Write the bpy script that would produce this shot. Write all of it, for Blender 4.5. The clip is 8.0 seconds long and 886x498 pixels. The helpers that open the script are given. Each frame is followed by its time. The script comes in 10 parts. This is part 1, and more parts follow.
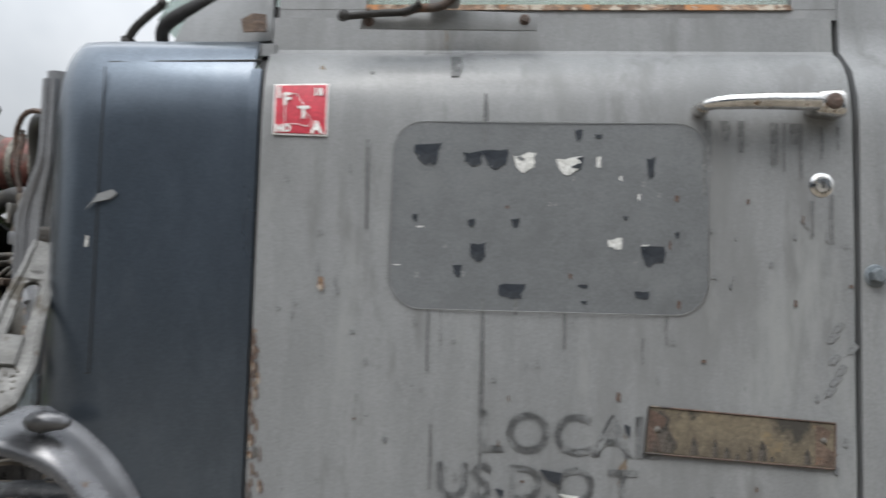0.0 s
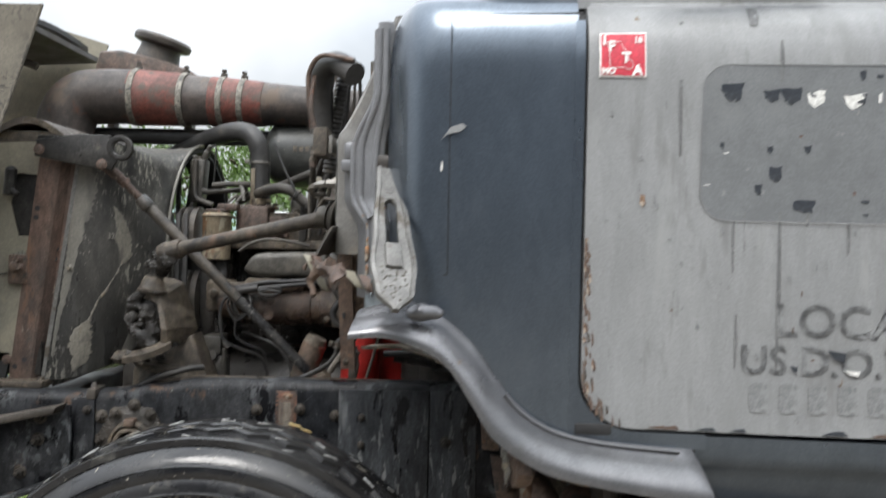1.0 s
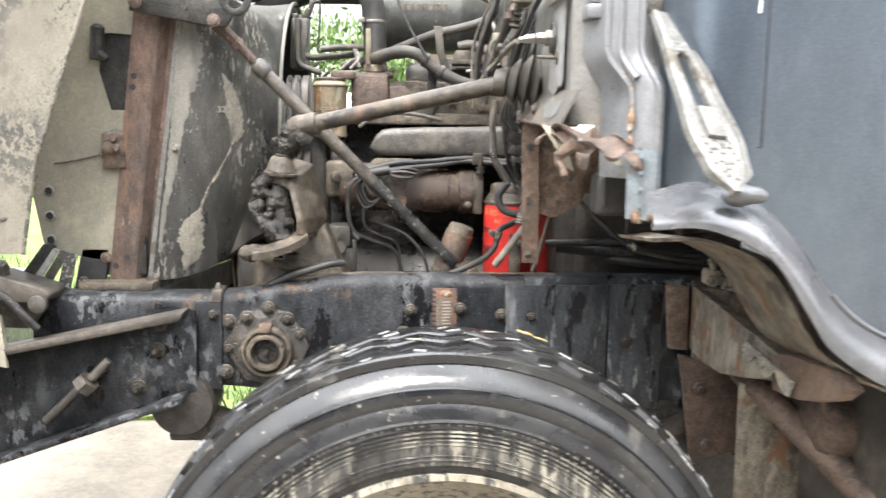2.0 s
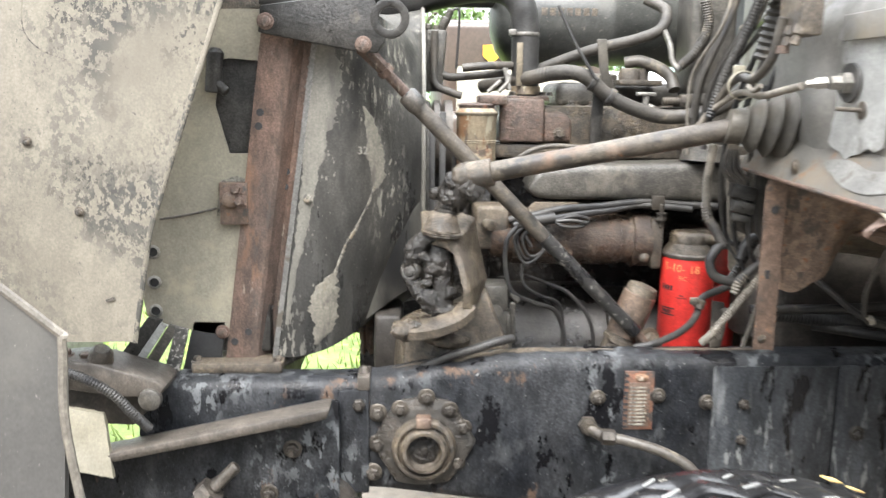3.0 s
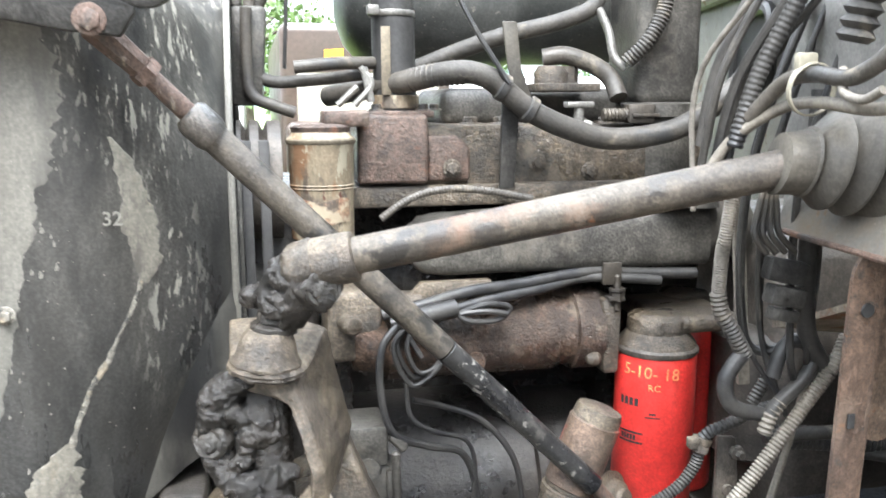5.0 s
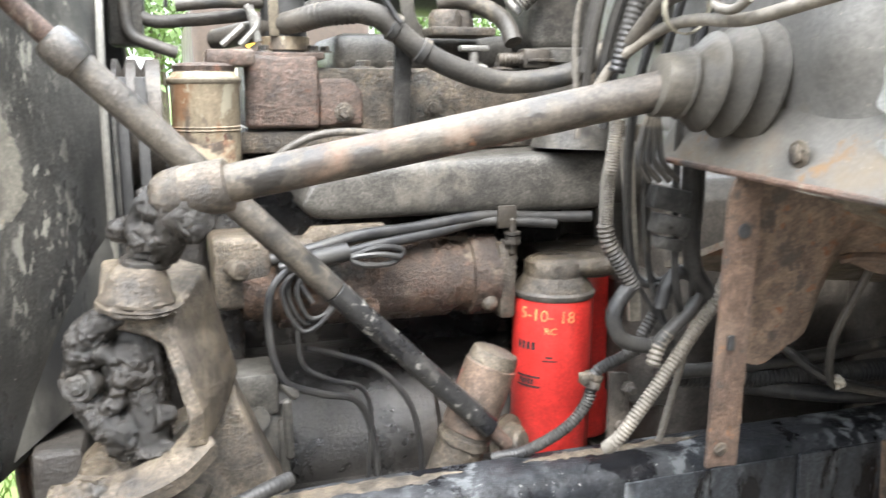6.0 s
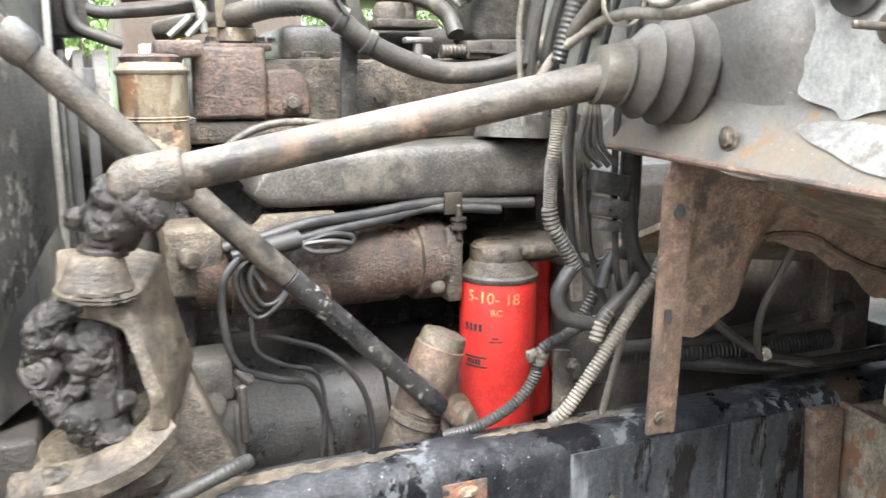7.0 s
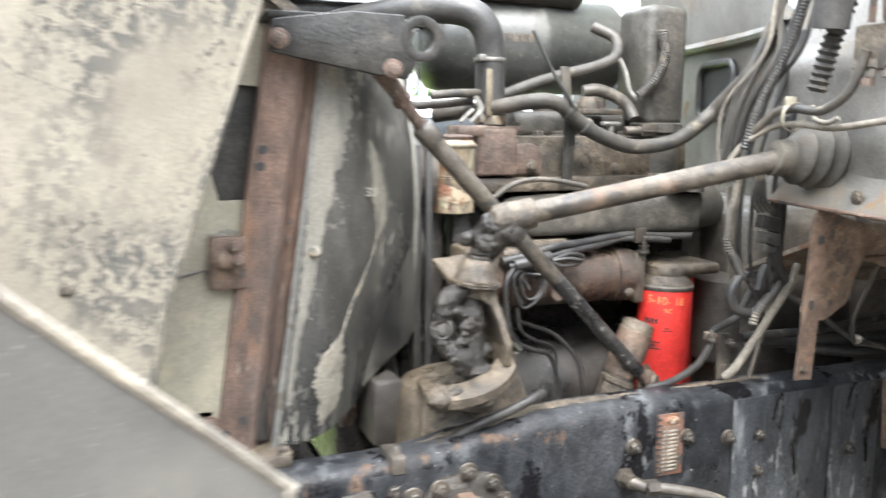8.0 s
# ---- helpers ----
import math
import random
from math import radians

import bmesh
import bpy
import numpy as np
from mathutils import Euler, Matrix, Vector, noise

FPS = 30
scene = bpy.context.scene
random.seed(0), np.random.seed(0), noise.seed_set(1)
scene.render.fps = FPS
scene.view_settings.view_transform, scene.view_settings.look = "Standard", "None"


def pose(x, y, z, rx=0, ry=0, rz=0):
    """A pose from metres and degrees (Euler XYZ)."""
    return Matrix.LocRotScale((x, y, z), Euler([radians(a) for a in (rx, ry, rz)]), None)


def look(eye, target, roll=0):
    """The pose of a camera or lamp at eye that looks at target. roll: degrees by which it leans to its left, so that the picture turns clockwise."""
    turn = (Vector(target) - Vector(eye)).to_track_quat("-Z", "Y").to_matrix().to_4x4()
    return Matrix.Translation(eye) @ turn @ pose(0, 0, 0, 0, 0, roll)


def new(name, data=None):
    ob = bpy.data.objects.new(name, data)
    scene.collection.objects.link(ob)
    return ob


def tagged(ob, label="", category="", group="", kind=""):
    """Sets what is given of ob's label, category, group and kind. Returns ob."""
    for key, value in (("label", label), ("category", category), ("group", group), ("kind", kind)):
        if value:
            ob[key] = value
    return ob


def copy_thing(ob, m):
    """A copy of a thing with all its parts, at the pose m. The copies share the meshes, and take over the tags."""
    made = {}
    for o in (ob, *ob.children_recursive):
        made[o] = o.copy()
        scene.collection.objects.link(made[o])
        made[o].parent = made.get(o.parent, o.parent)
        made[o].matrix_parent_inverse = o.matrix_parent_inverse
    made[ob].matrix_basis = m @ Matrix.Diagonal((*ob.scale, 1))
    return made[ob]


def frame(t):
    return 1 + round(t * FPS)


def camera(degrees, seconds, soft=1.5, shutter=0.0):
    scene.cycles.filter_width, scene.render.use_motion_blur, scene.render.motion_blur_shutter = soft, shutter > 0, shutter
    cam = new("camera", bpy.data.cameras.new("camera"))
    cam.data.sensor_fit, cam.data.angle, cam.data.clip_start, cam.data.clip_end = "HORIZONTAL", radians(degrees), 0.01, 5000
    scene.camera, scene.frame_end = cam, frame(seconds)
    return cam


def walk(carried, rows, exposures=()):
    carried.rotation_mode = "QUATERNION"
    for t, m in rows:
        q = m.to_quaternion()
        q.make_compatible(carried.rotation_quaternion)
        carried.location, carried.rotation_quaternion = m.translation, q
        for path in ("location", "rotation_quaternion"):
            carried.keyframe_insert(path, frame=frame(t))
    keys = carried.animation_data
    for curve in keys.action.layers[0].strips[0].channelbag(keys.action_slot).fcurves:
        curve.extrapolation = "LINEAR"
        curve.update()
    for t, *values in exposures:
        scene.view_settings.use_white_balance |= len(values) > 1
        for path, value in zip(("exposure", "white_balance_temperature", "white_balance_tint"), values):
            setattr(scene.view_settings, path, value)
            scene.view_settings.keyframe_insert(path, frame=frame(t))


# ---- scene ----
# ---------------------------------------------------------------- camera and its walk
cam = camera(55.3, 8.0, soft=1.4, shutter=0.35)
PATH = [
    (0, (-0.011, -0.059, 1.471), (0.006, 1.935, 1.621), 1.5),
    (0.5, (-0.264, -0.203, 1.479), (-0.303, 1.794, 1.583), 1.6),
    (0.8, (-0.444, -0.317, 1.438), (-0.487, 1.682, 1.495), 1.4),
    (1, (-0.546, -0.345, 1.415), (-0.574, 1.654, 1.409), 1.4),
    (1.5, (-0.778, -0.161, 1.369), (-0.76, 1.829, 1.179), 0.9),
    (2, (-1.107, 0.007, 1.381), (-1.025, 1.986, 1.1), 0.8),
    (2.2, (-1.204, 0.058, 1.429), (-1.114, 2.033, 1.127), 0.7),
    (3.3, (-1.541, 0.601, 1.538), (-1.46, 2.567, 1.18), 0.7),
    (3.5, (-1.555, 0.702, 1.543), (-1.469, 2.668, 1.187), 0.8),
    (3.7, (-1.534, 0.809, 1.546), (-1.456, 2.775, 1.189), 0.6),
    (4, (-1.522, 0.963, 1.559), (-1.395, 2.928, 1.21), 0.7),
    (4.5, (-1.455, 1.114, 1.581), (-1.179, 3.066, 1.245), 0.0),
    (4.7, (-1.434, 1.156, 1.575), (-1.088, 3.097, 1.243), -0.2),
    (5.8, (-1.414, 1.218, 1.468), (-0.841, 3.098, 1.103), -0.1),
    (6, (-1.379, 1.196, 1.483), (-0.777, 3.067, 1.112), -0.2),
    (6.5, (-1.346, 1.179, 1.511), (-0.661, 3.018, 1.126), -0.5),
    (7, (-1.409, 1.166, 1.48), (-0.666, 2.982, 1.092), -0.3),
    (7.5, (-1.656, 0.914, 1.527), (-0.899, 2.731, 1.174), 0.1),
    (8, (-2.009, 0.766, 1.542), (-1.276, 2.603, 1.248), 0.5),
]
EXPOSURES = [(0.0, 0.40, 6500, 10), (0.5, 0.70, 6500, 10), (1.0, 1.00, 6550, 10), (1.5, 2.00, 6700, 11), (2.2, 2.62, 6750, 11), (3.3, 2.60, 6500, 10), (4.0, 2.60, 6200, 9), (4.7, 2.80, 6200, 9), (5.8, 2.98, 6450, 10), (7.0, 3.12, 6500, 10), (7.5, 3.22, 6500, 10), (8.0, 2.80, 6500, 10)]
walk(cam, [(t, look(eye, target, roll)) for t, eye, target, roll in PATH], EXPOSURES)

# ---------------------------------------------------------------- overcast sky and a veiled sun
world = bpy.data.worlds.new("overcast_sky")
scene.world = world
world.use_nodes = True
wn, wl = world.node_tree.nodes, world.node_tree.links
wn.clear()
w_out = wn.new("ShaderNodeOutputWorld")
w_bg = wn.new("ShaderNodeBackground")
w_sky = wn.new("ShaderNodeTexSky")
w_sky.sky_type, w_sky.sun_disc = "NISHITA", False
w_sky.sun_elevation, w_sky.sun_rotation = radians(52), radians(200)
w_scale = wn.new("ShaderNodeMix")
w_scale.data_type, w_scale.blend_type = "RGBA", "MULTIPLY"
w_scale.inputs[0].default_value = 1.0
w_scale.inputs[7].default_value = (0.09, 0.09, 0.09, 1)
w_co = wn.new("ShaderNodeTexCoord")
w_noise = wn.new("ShaderNodeTexNoise")
w_noise.inputs["Scale"].default_value = 2.6
w_noise.inputs["Detail"].default_value = 5.0
w_ramp = wn.new("ShaderNodeValToRGB")
w_ramp.color_ramp.elements[0].position, w_ramp.color_ramp.elements[0].color = 0.35, (0.52, 0.56, 0.60, 1)
w_ramp.color_ramp.elements[1].position, w_ramp.color_ramp.elements[1].color = 0.72, (0.95, 0.97, 0.99, 1)
w_mix = wn.new("ShaderNodeMix")
w_mix.data_type = "RGBA"
w_mix.inputs[0].default_value = 0.86
wl.new(w_sky.outputs[0], w_scale.inputs[6])
wl.new(w_co.outputs["Generated"], w_noise.inputs["Vector"])
wl.new(w_noise.outputs[0], w_ramp.inputs[0])
wl.new(w_scale.outputs[2], w_mix.inputs[6])
wl.new(w_ramp.outputs[0], w_mix.inputs[7])
w_sep = wn.new("ShaderNodeSeparateXYZ")
w_grad = wn.new("ShaderNodeMapRange")
w_grad.interpolation_type = "SMOOTHSTEP"
w_grad.inputs[3].default_value, w_grad.inputs[4].default_value = 0.53, 3.5
w_lift = wn.new("ShaderNodeMix")
w_lift.data_type, w_lift.blend_type = "RGBA", "MULTIPLY"
w_lift.inputs[0].default_value = 1.0
wl.new(w_co.outputs["Generated"], w_sep.inputs[0])
wl.new(w_sep.outputs[2], w_grad.inputs[0])
wl.new(w_mix.outputs[2], w_lift.inputs[6])
wl.new(w_grad.outputs[0], w_lift.inputs[7])
wl.new(w_lift.outputs[2], w_bg.inputs[0])
w_bg.inputs[1].default_value = 0.80
wl.new(w_bg.outputs[0], w_out.inputs[0])

sun_data = bpy.data.lights.new("sun", "SUN")
sun_data.energy, sun_data.angle, sun_data.color = 1.3, radians(25), (1.0, 0.98, 0.95)
sun = new("sun", sun_data)
sun.matrix_world = look((-3, -4, 10), (-1, 2, 1))
# ---------------------------------------------------------------- materials
def col(c):
    return (c[0], c[1], c[2], 1.0)


def surf(name, c1, c2=None, scale=6.0, rough=(0.5, 0.7), metal=0.0, bump=0.15, bscale=120.0, spots=(), stretch=(1, 1, 1), lo=0.35, hi=0.65, coat=0.0, spec=0.5, vary=0.0, grit=0.16, coat_rough=0.12, pit=0.0, grain_mix=0.3, fleck=None):
    """Two-tone noise paint with fine grain, relief and layers of spots: (colour, scale, threshold, softness, roughness)."""
    m = bpy.data.materials.new(name)
    m.use_nodes = True
    n, l = m.node_tree.nodes, m.node_tree.links
    b = n["Principled BSDF"]
    c2 = c2 or tuple(v * 0.75 for v in c1)
    co = n.new("ShaderNodeTexCoord")
    mp = n.new("ShaderNodeMapping")
    mp.inputs["Scale"].default_value = stretch
    l.new(co.outputs["Object"], mp.inputs["Vector"])
    big = n.new("ShaderNodeTexNoise")
    big.inputs["Scale"].default_value, big.inputs["Detail"].default_value, big.inputs["Roughness"].default_value = scale, 6.0, 0.62
    l.new(mp.outputs[0], big.inputs["Vector"])
    ramp = n.new("ShaderNodeValToRGB")
    ramp.color_ramp.elements[0].position, ramp.color_ramp.elements[0].color = 0.5 + (lo - 0.5) * 0.75, col(c1)
    ramp.color_ramp.elements[1].position, ramp.color_ramp.elements[1].color = 0.5 + (hi - 0.5) * 0.75, col(c2)
    l.new(big.outputs[0], ramp.inputs[0])
    fine = n.new("ShaderNodeTexNoise")
    fine.inputs["Scale"].default_value, fine.inputs["Detail"].default_value = bscale, 4.0
    l.new(co.outputs["Object"], fine.inputs["Vector"])
    grain = n.new("ShaderNodeMix")
    grain.data_type, grain.blend_type = "RGBA", "OVERLAY"
    grain.inputs[0].default_value = grain_mix
    l.new(ramp.outputs[0], grain.inputs[6])
    l.new(fine.outputs[0], grain.inputs[7])
    colour = grain.outputs[2]
    rr = n.new("ShaderNodeMapRange")
    rr.inputs[1].default_value, rr.inputs[2].default_value = 0.4, 0.6
    rr.inputs[3].default_value, rr.inputs[4].default_value = rough
    l.new(big.outputs[0], rr.inputs[0])
    roughness = rr.outputs[0]
    mid = n.new("ShaderNodeTexNoise")
    mid.inputs["Scale"].default_value, mid.inputs["Detail"].default_value, mid.inputs["Roughness"].default_value = scale * 5.0, 8.0, 0.75
    l.new(mp.outputs[0], mid.inputs["Vector"])
    mott = n.new("ShaderNodeMapRange")
    mott.inputs[1].default_value, mott.inputs[2].default_value = 0.41, 0.60
    mott.inputs[3].default_value, mott.inputs[4].default_value = 1 - grit, 1 + grit
    l.new(mid.outputs[0], mott.inputs[0])
    mul = n.new("ShaderNodeMix")
    mul.data_type, mul.blend_type = "RGBA", "MULTIPLY"
    mul.inputs[0].default_value = 1.0
    l.new(colour, mul.inputs[6])
    l.new(mott.outputs[0], mul.inputs[7])
    colour = mul.outputs[2]
    # fine dirt flecks
    fk = n.new("ShaderNodeTexNoise")
    fk.inputs["Scale"].default_value, fk.inputs["Detail"].default_value, fk.inputs["Roughness"].default_value = 260.0, 3.0, 0.7
    l.new(co.outputs["Object"], fk.inputs["Vector"])
    fm = n.new("ShaderNodeMapRange")
    amount = grit * 0.6 if fleck is None else fleck
    fm.inputs[1].default_value, fm.inputs[2].default_value = 0.44, 0.58
    fm.inputs[3].default_value, fm.inputs[4].default_value = 1 - amount, 1 + amount
    l.new(fk.outputs[0], fm.inputs[0])
    fx = n.new("ShaderNodeMix")
    fx.data_type, fx.blend_type = "RGBA", "MULTIPLY"
    fx.inputs[0].default_value = 1.0
    l.new(colour, fx.inputs[6])
    l.new(fm.outputs[0], fx.inputs[7])
    colour = fx.outputs[2]
    for i, (sc, ss, thr, soft, sr, *mask) in enumerate(spots):
        sn = n.new("ShaderNodeTexNoise")
        sn.noise_dimensions = "4D"
        sn.inputs["W"].default_value = 3.7 * (i + 1)
        sn.inputs["Scale"].default_value, sn.inputs["Detail"].default_value, sn.inputs["Roughness"].default_value = ss, 7.0, 0.66
        l.new(mp.outputs[0], sn.inputs["Vector"])
        mr = n.new("ShaderNodeMapRange")
        mr.inputs[1].default_value, mr.inputs[2].default_value = 0.5 + (thr - 0.5) * 0.62, 0.5 + (thr - 0.5) * 0.62 + soft * 0.62
        l.new(sn.outputs[0], mr.inputs[0])
        if mask:
            kn = n.new("ShaderNodeTexNoise")
            kn.inputs["Scale"].default_value, kn.inputs["Detail"].default_value = mask[0], 3.0
            l.new(mp.outputs[0], kn.inputs["Vector"])
            km = n.new("ShaderNodeMapRange")
            km.inputs[1].default_value, km.inputs[2].default_value = mask[1] - 0.06, mask[1] + 0.10
            l.new(kn.outputs[0], km.inputs[0])
            kk = n.new("ShaderNodeMath")
            kk.operation = "MULTIPLY"
            l.new(mr.outputs[0], kk.inputs[0])
            l.new(km.outputs[0], kk.inputs[1])
            mr = kk
        mx = n.new("ShaderNodeMix")
        mx.data_type = "RGBA"
        l.new(mr.outputs[0], mx.inputs[0])
        l.new(colour, mx.inputs[6])
        mx.inputs[7].default_value = col(sc)
        colour = mx.outputs[2]
        mf = n.new("ShaderNodeMix")
        l.new(mr.outputs[0], mf.inputs[0])
        l.new(roughness, mf.inputs[2])
        mf.inputs[3].default_value = sr
        roughness = mf.outputs[0]
    if vary:
        oi = n.new("ShaderNodeObjectInfo")
        hv = n.new("ShaderNodeHueSaturation")
        vr = n.new("ShaderNodeMapRange")
        vr.inputs[3].default_value, vr.inputs[4].default_value = 1 - vary, 1 + vary
        l.new(oi.outputs["Random"], vr.inputs[0])
        l.new(vr.outputs[0], hv.inputs["Value"])
        l.new(colour, hv.inputs["Color"])
        colour = hv.outputs[0]
    l.new(colour, b.inputs["Base Color"])
    l.new(roughness, b.inputs["Roughness"])
    b.inputs["Metallic"].default_value = metal
    b.inputs["Specular IOR Level"].default_value = spec
    if coat:
        b.inputs["Coat Weight"].default_value, b.inputs["Coat Roughness"].default_value = coat, coat_rough
    bp = n.new("ShaderNodeBump")
    bp.inputs["Strength"].default_value, bp.inputs["Distance"].default_value = bump, 0.004
    l.new(fine.outputs[0], bp.inputs["Height"])
    bp2 = n.new("ShaderNodeBump")
    bp2.inputs["Strength"].default_value, bp2.inputs["Distance"].default_value = bump, 0.012
    l.new(big.outputs[0], bp2.inputs["Height"])
    l.new(bp.outputs[0], bp2.inputs["Normal"])
    normal = bp2.outputs[0]
    if pit:
        # caked grit: coarse crusty relief over the fine grain
        crust = n.new("ShaderNodeTexNoise")
        crust.inputs["Scale"].default_value, crust.inputs["Detail"].default_value, crust.inputs["Roughness"].default_value = 190.0, 6.0, 0.7
        l.new(co.outputs["Object"], crust.inputs["Vector"])
        bp3 = n.new("ShaderNodeBump")
        bp3.inputs["Strength"].default_value, bp3.inputs["Distance"].default_value = pit * 0.7, 0.007
        l.new(crust.outputs[0], bp3.inputs["Height"])
        l.new(normal, bp3.inputs["Normal"])
        normal = bp3.outputs[0]
    l.new(normal, b.inputs["Normal"])
    return m


